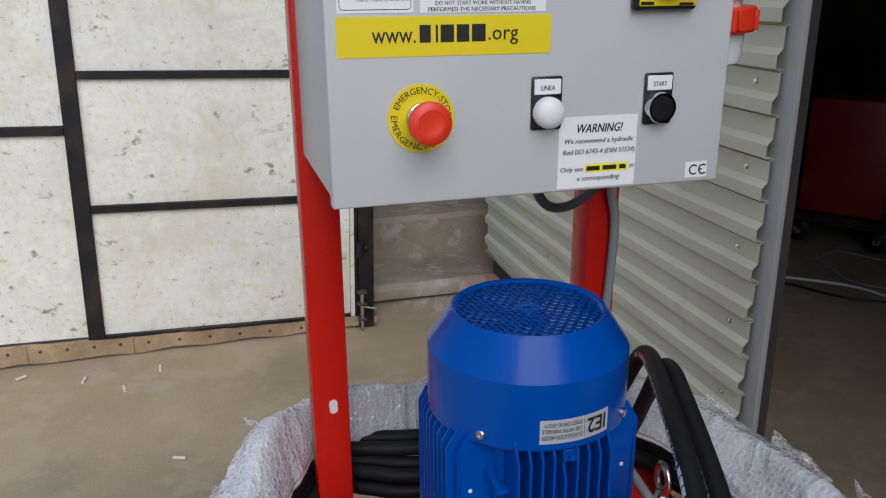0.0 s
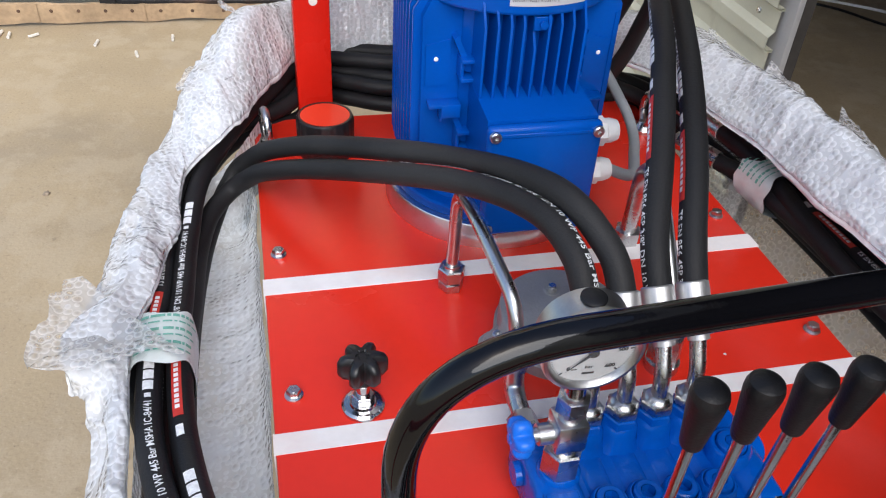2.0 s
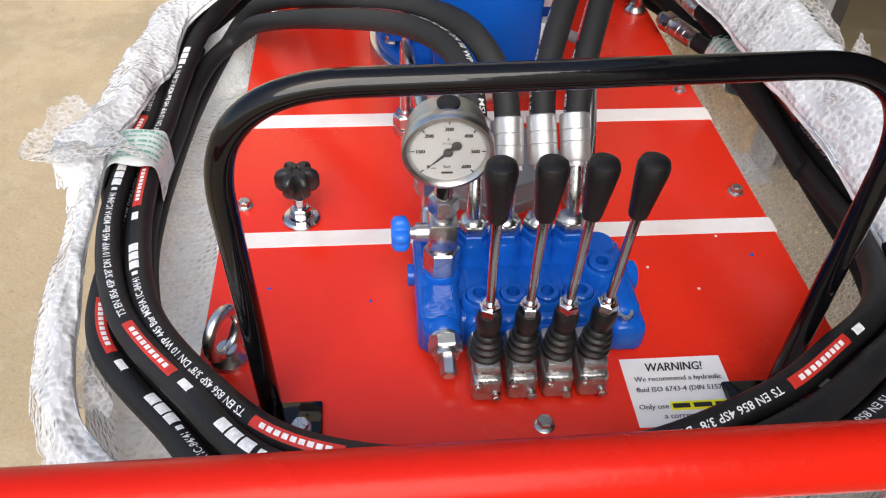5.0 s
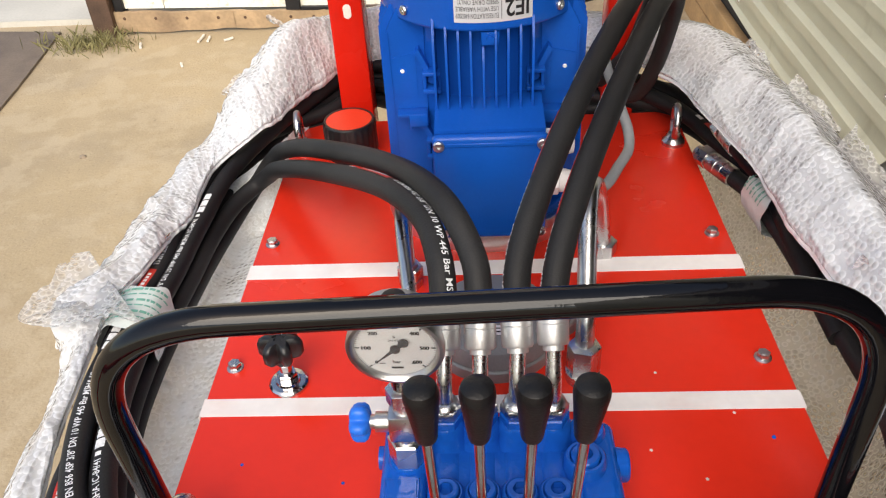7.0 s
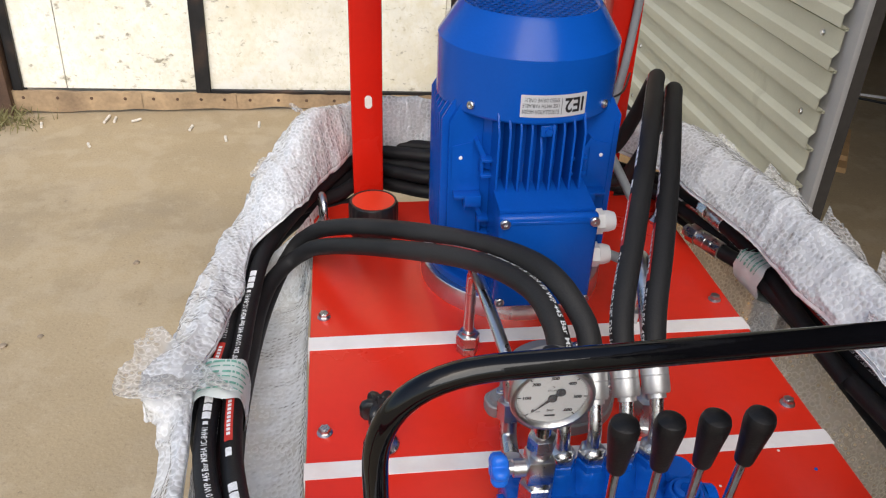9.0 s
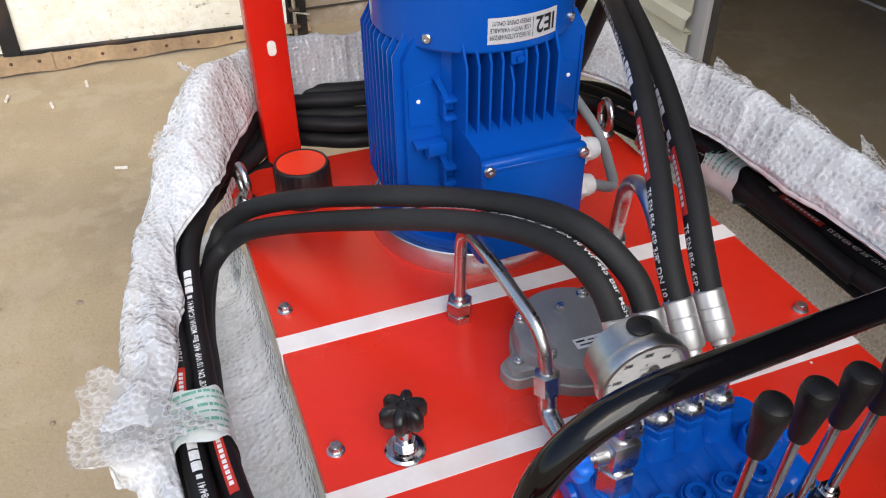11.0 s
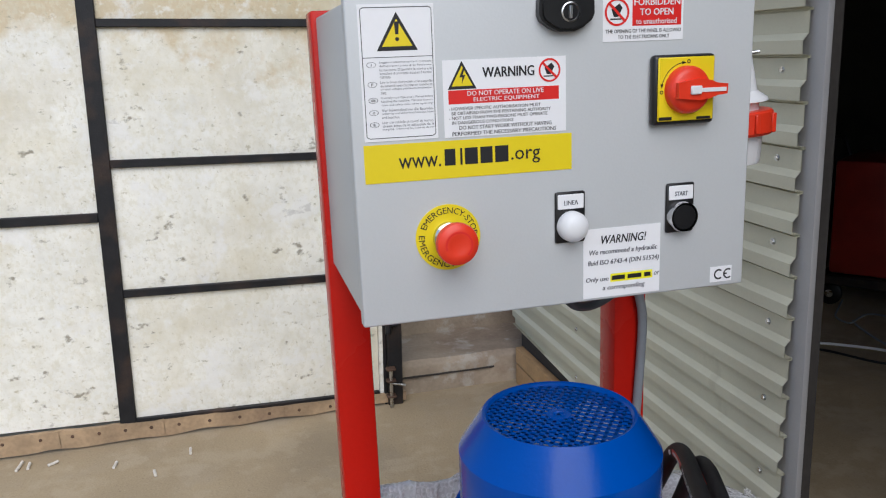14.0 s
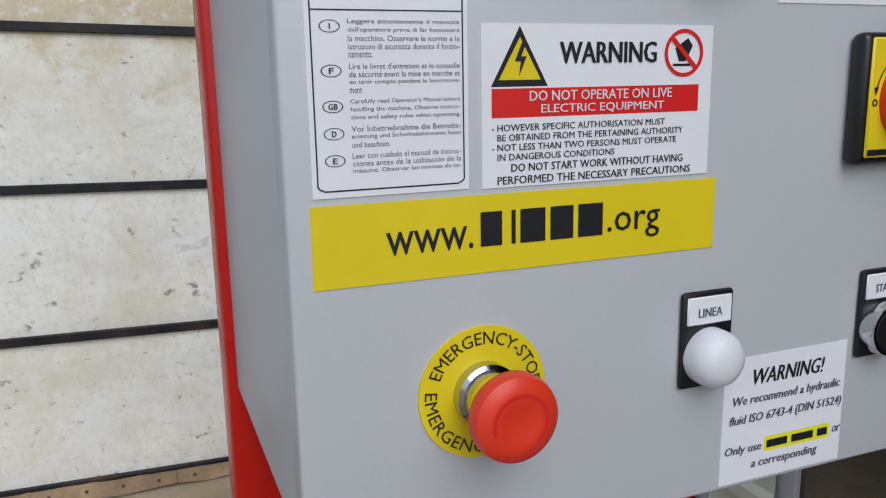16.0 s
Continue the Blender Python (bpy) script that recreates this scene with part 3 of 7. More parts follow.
    for z in (0.060, 0.140, 0.200):
        leaning("bolt_keeper", B().box((0.280, y - 0.072, z - 0.006), (0.326, y - 0.030, z + 0.006), 0.003, 1), RUSTY)
    left = thing("rusty_gate_post", (-1.84, y, 0), "rust-brown steel post at the gate's end", "post")
    part("post", B().box((-1.885, y - 0.05, 0), (-1.778, y + 0.07, 3.0), 0.005, 1), RUSTY, left)
    return door


def place_steps():
    b = thing("steps", (0.68, 4.4, 0), "worn stained concrete steps between gate and shed", "steps", kind="structure")
    lay = [(3.79, 0.168), (4.21, 0.405), (4.61, 0.60), (5.02, 0.79)]
    for i, (y0, z1) in enumerate(lay):
        bm = bmesh.new()
        bmesh.ops.create_cube(bm, size=1)
        y1 = lay[i + 1][0] if i < 3 else 6.1
        for v in bm.verts:
            v.co = Vector((0.825 + v.co.x * 0.91, (y0 + y1) / 2 + v.co.y * (y1 - y0 - 0.004), z1 / 2 + v.co.z * z1))
        bmesh.ops.subdivide_edges(bm, edges=bm.edges[:], cuts=15, use_grid_fill=True)
        for v in bm.verts:
            d = noise.noise(v.co * 5) * 0.008 + noise.noise(v.co * 19) * 0.005
            edge = max(0.0, 1 - abs(v.co.z - z1) * 40) * max(0.0, 1 - abs(v.co.y - y0) * 40)
            v.co += Vector((0, 0.02 * edge + d, -0.012 * edge + d * 0.4 if v.co.z > 0.02 else 0))
        bm.verts.index_update()
        s = B().add([v.co.copy() for v in bm.verts], [[v.index for v in f.verts] for f in bm.faces])
        bm.free()
        tread = part("step", s, STEP, b)
        if i == 0:
            part("joint_line", B().box((0.372, y0 - 0.009, 0.088), (0.90, y0 + 0.010, 0.094), 0, 1), DARK_W, tread, "open joint along the riser")


def place_sheet_wall():
    """Cladding in horizontal ribs that climb slightly away from the yard."""
    x, slope, pitch = 1.0, 0.011, 0.108
    w = thing("wall_east", (1.03, 3.9, 0), "shed wall clad in cream ribbed steel sheet", "wall", kind="structure")
    prof = [(0.0, 0.0), (0.032, 0.0), (0.048, 0.015), (0.0985, 0.015), (0.1000, 0.024), (0.1060, 0.024), (0.1072, 0.001), (0.108, 0.0)]

    def cladding(y0, y1, z0, z1, name):
        rows, k = [], int((z1 - z0) / pitch)
        for i in range(k):
            rows += [(z0 + i * pitch + dz, dx) for dz, dx in prof[:-1]]
        ys = [y0 + (y1 - y0) * i / 10 for i in range(11)]
        vs = []
        for z, dx in rows:
            for yy in ys:
                vs.append((x + dx + noise.noise(Vector((yy * 2, z * 2, 4))) * 0.003, yy, max(z + slope * (yy - 1.7), 0.217 + 0.051 * (yy - 1.7))))
        n = len(rows)
        fs = [(i * 11 + j, i * 11 + j + 1, (i + 1) * 11 + j + 1, (i + 1) * 11 + j) for i in range(n - 1) for j in range(10)]
        fs = [f[::-1] for f in fs]
        b = B().add(vs, fs)
        b.add([(vx + 0.0015, vy, vz) for vx, vy, vz in vs], [f[::-1] for f in fs])
        return part(name, b, SHEET, w, angle=18)

    lower = cladding(1.684, 3.765, 0.1255, 3.1, "sheet")
    cladding(3.75, 6.15, 1.2055, 3.0, "sheet")
    # near-black backing: the shade in the gap below the sheets, as colour
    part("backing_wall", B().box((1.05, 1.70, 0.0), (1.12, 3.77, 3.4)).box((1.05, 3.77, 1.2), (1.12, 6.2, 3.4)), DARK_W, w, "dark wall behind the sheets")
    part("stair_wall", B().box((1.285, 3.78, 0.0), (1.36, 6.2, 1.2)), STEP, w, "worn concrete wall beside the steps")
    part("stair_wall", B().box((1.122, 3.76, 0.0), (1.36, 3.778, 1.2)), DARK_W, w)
    for i in range(12):
        for yy in (1.772, 3.0, 4.4):
            z = 0.304 + i * pitch * 2 + slope * (yy - 1.7)
            part("screw", B().hexa((x + 0.016, yy, z), (x + 0.009, yy, z), 0.012).cyl((x + 0.016, yy, z), (x + 0.0125, yy, z), 0.009, 12), ZINC, lower, "roofing screw with washer")
    for z0, z1, off in ((0.0, 0.11, 0.0), (0.115, 0.2, 0.012)):
        b = B().box((1.004, 1.76, z0), (1.047, 3.74, z1), 0.004, 1)
        part("sill_beam", b, PALLET, w, "raw timber sill under the sheets")
    p = thing("grey_post", (1.06, 1.62, 0), "grey painted steel corner post of the shed", "post")
    part("post", B().box((1.026, 1.640, 0), (1.044, 1.80, 3.4), 0.003, 2), POST_G, p)
    part("base_plate", B().box((0.97, 1.62, 0), (1.05, 1.78, 0.010), 0.002, 1), POST_G, p)


def place_garage():
    g = thing("garage", (3.6, 1.5, 0), "dark open garage with its shade put into near-black walls", "garage", kind="structure")
    # walls and ceiling take the near-black colour that stands in for deep shade
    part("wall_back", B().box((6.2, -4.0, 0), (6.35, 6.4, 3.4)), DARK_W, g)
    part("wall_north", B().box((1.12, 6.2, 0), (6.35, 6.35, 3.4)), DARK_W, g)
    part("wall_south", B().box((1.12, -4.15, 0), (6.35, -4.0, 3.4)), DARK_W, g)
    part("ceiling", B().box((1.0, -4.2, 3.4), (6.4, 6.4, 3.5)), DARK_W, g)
    # lintel and front wall are out of view; opening sized to light the floor
    part("lintel", B().box((1.03, -1.9, 3.05), (1.12, 1.635, 3.4)), POST_G, g)
    part("wall_front", B().box((1.0, -4.15, 0), (1.12, -1.9, 3.4)), SHEET, g)
    # end wall of painted brick above the steps
    wall = thing("wall_north_end", (0.68, 6.15, 0), "end wall of whitewashed bricks", "wall", kind="structure")
    part("mortar", B().box((0.2, 6.165, 0), (1.05, 6.3, 3.2)), STEP, wall)
    rnd = random.Random(8)
    me = B().box((-0.121, -0.012, -0.033), (0.121, 0.03, 0.033), 0.004, 1).mesh("brick", BRICK)
    for j in range(36):
        for i in range(4):
            px = 0.28 + i * 0.253 + (0.126 if j % 2 else 0)
            if px > 1.0 or 0.05 + j * 0.077 < 1.2:
                continue
            o = new("brick", me)
            o.parent = wall
            o.location = (px - 0.68, rnd.uniform(-0.002, 0.006), 0.05 + j * 0.077)
    roof = B().box((0.1, 3.66, 3.02), (1.05, 6.35, 3.1))
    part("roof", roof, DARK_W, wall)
    part("gate_lintel", B().box((-2.1, 3.70, 3.05), (0.4, 3.95, 3.5)), PLASTER, wall)


def place_cart():
    c = thing("welding_cart", (3.75, 4.25, 0), "dark red workshop machine on black castors", "machine")
    rot = Matrix.Translation((3.75, 4.25, 0)) @ Matrix.Rotation(radians(35), 4, "Z")
    part("body", B().box((-0.32, -0.25, 0.22), (0.32, 0.25, 0.95), 0.02, 2, rot), CART_R, c)
    part("front_panel", B().box((-0.28, -0.262, 0.55), (0.28, -0.25, 0.9), 0.004, 1, rot), BLACK_P, c)
    part("tray", B().box((-0.36, -0.30, 0.15), (0.36, 0.30, 0.215), 0.01, 1, rot), IRON, c)
    for i in range(5):
        part("louvre", B().box((-0.24, -0.266, 0.30 + i * 0.04), (0.24, -0.252, 0.318 + i * 0.04), 0.002, 1, rot), BLACK_P, c)
    for sx in (-0.28, 0.28):
        for sy in (-0.24, 0.24):
            q = rot @ Vector((sx, sy, 0.075))
            ax = rot.to_3x3() @ Vector((1, 0, 0))
            wh = part("wheel", B().lathe([(0, -0.02), (0.06, -0.02), (0.075, -0.012), (0.075, 0.012), (0.06, 0.02), (0, 0.02)], q, ax, 24), BOOT, c)
            part("hub", B().lathe([(0, -0.026), (0.025, -0.026), (0.025, 0.026), (0, 0.026)], q, ax, 16), ZINC, wh)
    part("handle", B().tube(rounded([rot @ Vector(p) for p in ((-0.28, 0.26, 0.8), (-0.28, 0.36, 1.05), (0.28, 0.36, 1.05), (0.28, 0.26, 0.8))], 0.05), 0.012, 10), IRON, c)
    t = thing("timber_offcut", (2.06, 3.03, 0), "short orange-brown timber offcut lying on the garage floor", "timber")
    rp = Matrix.Translation((2.055, 3.03, 0)) @ Matrix.Rotation(radians(-33), 4, "Z")
    part("plank", B().box((-0.055, -0.20, 0.0), (0.055, 0.22, 0.026), 0.003, 1, rp), PALLET, t)
    part("plank", B().box((-0.045, -0.12, 0.027), (0.050, 0.24, 0.052), 0.003, 1, rp), PALLET, t)
    for ctrl, r, mat, lab in ((((2.45, 3.86), (2.785, 3.694), (3.068, 3.435), (3.137, 3.204), (3.152, 2.984), (3.16, 2.5)), 0.008, WHITE_P, "white cable lying loose on the garage floor"),
                              (((3.50, 4.30), (3.36, 4.17), (3.22, 4.03), (3.21, 3.90), (3.33, 3.96), (3.464, 3.987), (3.584, 3.749), (3.696, 3.554), (3.8, 3.2)), 0.006, CABLE, "grey cable looped on the garage floor"),
                              (((3.26, 3.93), (3.207, 3.817), (3.134, 3.515), (3.236, 3.358), (3.416, 3.261), (3.8, 3.1)), 0.006, CABLE, "grey cable lying loose on the garage floor"),
                              (((2.5, 3.8), (2.746, 3.588), (2.896, 3.32), (3.106, 3.169), (3.28, 3.117), (3.7, 3.0)), 0.007, BOOT, "black cable lying loose on the garage floor")):
        solo("floor_cable", B().tube(spline([(cx, cy, r) for cx, cy in ctrl], 0.03), r, 8), mat, lab, "cable", "garage floor cables")


def place_yard_bits():
    b = B()
    pts = [(-2.0, 2.70), (-2.03, 3.1), (-2.10, 3.75), (-2.6, 3.80), (-3.4, 3.9), (-3.5, 2.95), (-2.7, 2.55)]
    b.prism(pts, 0.0, 0.012)
    solo("rubber_mat", b, MAT_R, "worn dark grey rubber mat lying on the yard", "mat")
    slab = B().prism([(-1.95, 3.86), (-1.95, 9.0), (-9.0, 9.0), (-9.0, 3.96)], 0.0, 0.03)
    ob = new("pavement", slab.mesh("pavement", pmat("pale_concrete_slab", (0.52, 0.50, 0.45), 0.85, var=0.12, scale=2, fine=70, bump=0.4)))
    tagged(ob, "pale concrete apron beyond the gate post", "pavement", kind="structure")
    rnd = random.Random(11)
    for i, (px, py, ln) in enumerate(((-0.932, 3.473, 0.05), (-0.758, 3.34, 0.045), (-0.523, 2.721, 0.045), (-1.34, 3.60, 0.08), (-1.30, 3.59, 0.05), (-1.62, 3.54, 0.05), (-1.20, 3.58, 0.045), (-0.62, 3.50, 0.05), (-1.35, 3.30, 0.03))):
        a = rnd.uniform(0, math.pi)
        d = Vector((math.cos(a), math.sin(a), 0)) * ln / 2
        q = Vector((px, py, 0.007))
        solo("paper_scrap", B().tube([q - d, q, q + d + Vector((0, 0, 0.002))], 0.0065, 7), LITTER, "small pale paper scrap lying on the concrete", "litter", "scraps on the yard")
    for px, py, r in ((-1.244, 1.86, 0.012), (-1.15, 1.9, 0.009), (-0.75, 1.55, 0.007), (-0.95, 2.3, 0.011), (-0.68, 2.0, 0.009), (-1.5, 2.5, 0.012), (-0.62, 1.2, 0.01), (-0.8, 0.9, 0.009), (-1.05, 1.25, 0.01)):
        bm = bmesh.new()
        bmesh.ops.create_icosphere(bm, subdivisions=2, radius=r)
        for v in bm.verts:
            v.co = v.co * (1 + 0.5 * noise.noise(v.co / r * 1.3 + Vector((px * 9, py * 7, 0))))
            v.co.z = max(v.co.z * 0.55, -r * 0.3) + r * 0.3
        bm.verts.index_update()
        s = B().add([v.co + Vector((px, py, 0)) for v in bm.verts], [[v.index for v in f.verts] for f in bm.faces])
        bm.free()
        solo("pebble", s, STONE, "small brown stone lying on the yard", "stone", "pebbles on the yard")
    g = B()
    for i in range(420):
        px, py = -1.86 + rnd.gauss(0, 0.10), 3.58 + rnd.gauss(0, 0.055)
        h, a, w = rnd.uniform(0.02, 0.08), rnd.uniform(0, 6.28), 0.0022
        d, lean = Vector((math.cos(a), math.sin(a), 0)) * w, Vector((rnd.gauss(0, 1), rnd.gauss(0, 1), 0)) * 0.02
        q = Vector((px, py, 0))
        g.add([q - d, q + d, q + lean * 0.5 + Vector((0, 0, h * 0.6)) + d * 0.7, q + lean * 1.3 + Vector((0, 0, h))], [(0, 1, 2), (0, 2, 3)])
    solo("grass_tuft", g, GRASS, "dry weeds growing at the gate's corner", "grass", kind="stuff")


place_ground()
place_gate()
place_steps()
place_sheet_wall()
place_garage()
place_cart()
place_yard_bits()

# ---- the hydraulic power unit ----
T = 0.927  # the tank's top


def place_tank():
    t = thing("oil_tank", (0, 0.56, 0), "red lidded oil tank on two steel skids, bolted top", "tank")
    part("lid", B().box((-0.2710, 0.160, T - 0.022), (0.2735, 0.966, T), 0.0022, 2), RED, t)
    part("body", B().box((-0.264, 0.168, 0.12), (0.266, 0.958, T - 0.0225), 0.004, 2), TANK, t, "film-covered grey steel tank sides")
    part("lid_flange", B().box((-0.2665, 0.1655, T - 0.055), (0.2685, 0.9605, T - 0.0225), 0.002, 1), TANK, t)
    for x in (-0.2, 0.2):
        part("skid", B().box((x - 0.05, 0.14, 0), (x + 0.05, 0.99, 0.1195), 0.004, 1), RED_POST, t)
    for y0, y1 in ((0.602, 0.627), (0.404, 0.4255)):
        b = B().box((-0.2716, y0, T - 0.0005), (0.2741, y1, T + 0.0006), 0.0003, 1)
        b.box((-0.2726, y0 - 0.001, T - 0.045), (-0.2712, y1 + 0.001, T + 0.0003), 0.0003, 1)
        b.box((0.2737, y0 + 0.001, T - 0.045), (0.2749, y1 - 0.002, T + 0.0003), 0.0003, 1)
        part("tape", b, TAPE, t, "white sealing tape across the lid")
    for x, y in ((-0.2545, 0.667), (0.2545, 0.667), (-0.2525, 0.466), (0.254, 0.467), (0.0015, 0.191)):
        bolt(t, x, y, T)
    # oil recommendation sheet on the lid
    s = part("sticker", B().box((0.0755, 0.184, T), (0.1610, 0.2515, T + 0.0005)), PAPER, t, "white warning sheet on the lid")
    m = Matrix.Translation((0.118, 0.218, T + 0.0005))
    warning_sheet(Print(s, m))
    for x, y in ((0.13, 0.36), (0.21, 0.40), (0.17, 0.33), (-0.13, 0.33), (0.15, 0.45), (-0.22, 0.35)):
        part("paint_chip", B().lathe([(0.0016, 0), (0.001, 0.0008), (0, 0.0009)], (x, y, T), (0, 0, 1), 7), LITTER if x > 0 else BLUE_V, t)
    part("paint_chip", B().lathe([(0.002, 0), (0.0012, 0.0015), (0, 0.0016)], (0.236, 0.372, T), (0, 0, 1), 7), BLUE_V, t)
    return t


def warning_sheet(p):
    """The oil recommendation, about its middle; the product's name stays as bars."""
    p.text(INK, "WARNING!", -0.024, 0.019, 0.024, 0.0275, bold=0.015, slant=0.18)
    p.text(INK_G, "We recommend a hydraulic", -0.036, 0.0075, 0.037, 0.0138, slant=0.15)
    p.text(INK_G, "fluid ISO 6743-4 (DIN 51524)", -0.037, -0.0030, 0.039, 0.0033, slant=0.15)
    p.text(INK_G, "Only use", -0.039, -0.0195, -0.015, -0.0135, slant=0.15)
    p.rect(YELLOW_H, -0.0125, -0.0200, 0.033, -0.0117, 0.0006)
    for a, b in ((-0.011, 0.003), (0.006, 0.021), (0.024, 0.031)):
        p.rect(INK, a, -0.0180, b, -0.0137, 0.0009, "printed_bar")
    p.text(INK_G, "or", 0.0345, -0.0177, 0.040, -0.0140, slant=0.15)
    p.text(INK_G, "a corresponding", -0.021, -0.0290, 0.024, -0.0227, slant=0.15)
    p.done()


def eyebolt(x, y, yaw, ring=0.0185, thick=0.0052):
    e = thing("eyebolt", (x, y, T), "galvanised lifting eyebolt screwed into the tank lid", "eyebolt", "lifting eyebolts")
    part("collar", B().lathe([(0, 0), (0.015, 0), (0.015, 0.005), (0.011, 0.010), (0.008, 0.016), (0, 0.016)], (x, y, T), (0, 0, 1), 24), ZINC, e)
    c, a = Vector((x, y, T + 0.014 + ring)), radians(yaw)
    pts = [c + Vector((math.cos(a) * math.cos(u) * ring, math.sin(a) * math.cos(u) * ring, math.sin(u) * ring * 1.12)) for u in [2 * math.pi * i / 36 for i in range(36)]]
    part("ring", B().tube(pts, thick, 12, closed=True), ZINC, e)


def place_filler():
    x, y = -0.183, 0.876
    c = thing("filler_cap", (x, y, T), "black ribbed breather cap with a red top disc", "cap")
    b = B()
    n = 96
    vs, fs = [], []
    for z, k in [(0.0, 1.0), (0.008, 1.0), (0.009, 1.04), (0.045, 1.04), (0.0495, 1.0)]:
        for i in range(n):
            rib = 0.0008 if (i // 2) % 2 and 0.0085 < z < 0.046 else 0
            r = 0.0345 * k - rib
            vs.append((x + r * math.cos(2 * math.pi * i / n), y + r * math.sin(2 * math.pi * i / n), T + z))
    for j in range(4):
        for i in range(n):
            fs.append((j * n + i, j * n + (i + 1) % n, (j + 1) * n + (i + 1) % n, (j + 1) * n + i))
    b.add(vs, fs)
    part("cap_body", b, BLACK_P, c)
    part("rim", B().lathe([(0.0345, 0.0493), (0.0335, 0.0515), (0.0308, 0.0515), (0.0305, 0.050)], (x, y, T), (0, 0, 1), 64), BLACK_P, c)
    part("top_disc", B().lathe([(0.0306, 0.0495), (0.0306, 0.0508), (0.0, 0.0510)], (x, y, T), (0, 0, 1), 64), RED_P, c, "orange-red plastic disc")


def star(x, y, z0, z1, r, lobes, depth, axis=(0, 0, 1), n=84):
    """A lobed hand knob from z0 to z1 along its axis, rounded at both ends."""
    b = B()
    q = Matrix.Translation((x, y, 0)) if axis == (0, 0, 1) else None
    vs, fs = [], []
    h = z1 - z0
    rows = [(0.0, 0.55), (0.12, 0.86), (0.3, 1.0), (0.7, 1.0), (0.88, 0.9), (1.0, 0.68), (1.0, 0.3), (0.94, 0.25)]
    for t, k in rows:
        for i in range(n):
            a = 2 * math.pi * i / n
            rr = (r - depth * (0.5 - 0.5 * math.cos(lobes * a)) ** 1.6) * k
            vs.append((rr * math.cos(a), rr * math.sin(a), z0 + h * t))
    m = len(rows)
    for j in range(m - 1):
        for i in range(n):
            fs.append((j * n + i, j * n + (i + 1) % n, (j + 1) * n + (i + 1) % n, (j + 1) * n + i))
    fs += [tuple(range(n - 1, -1, -1)), tuple(range((m - 1) * n, m * n))]
    return b.add(vs, fs, q)


def place_hand_knob():
    x, y = -0.1955, 0.444
    k = thing("level_knob", (x, y, T), "black star knob on a chromed threaded stem and flange", "knob")
    part("flange", B().lathe([(0, 0), (0.0185, 0), (0.0185, 0.003), (0.0165, 0.005), (0.012, 0.0055), (0.011, 0.0075), (0, 0.0075)], (x, y, T), (0, 0, 1), 40), CHROME, k)
    part("nut", B().hexa((x, y, T + 0.0075), (x, y, T + 0.016), 0.017), CHROME, k)
    part("stem", B().lathe([(0.0058, 0), (0.0058, 0.003), (0.0050, 0.0035), (0.0058, 0.004), (0.0058, 0.012), (0.0048, 0.013), (0.0048, 0.02)], (x, y, T + 0.0155), (0, 0, 1), 20), CHROME, k)
    part("star_grip", star(x, y, T + 0.036, T + 0.061, 0.0210, 6, 0.0085), BLACK_P, k, "black lobed plastic grip")
    part("grip_neck", B().cyl((x, y, T + 0.031), (x, y, T + 0.040), 0.0085, 20, 0.011), KNOB, k)


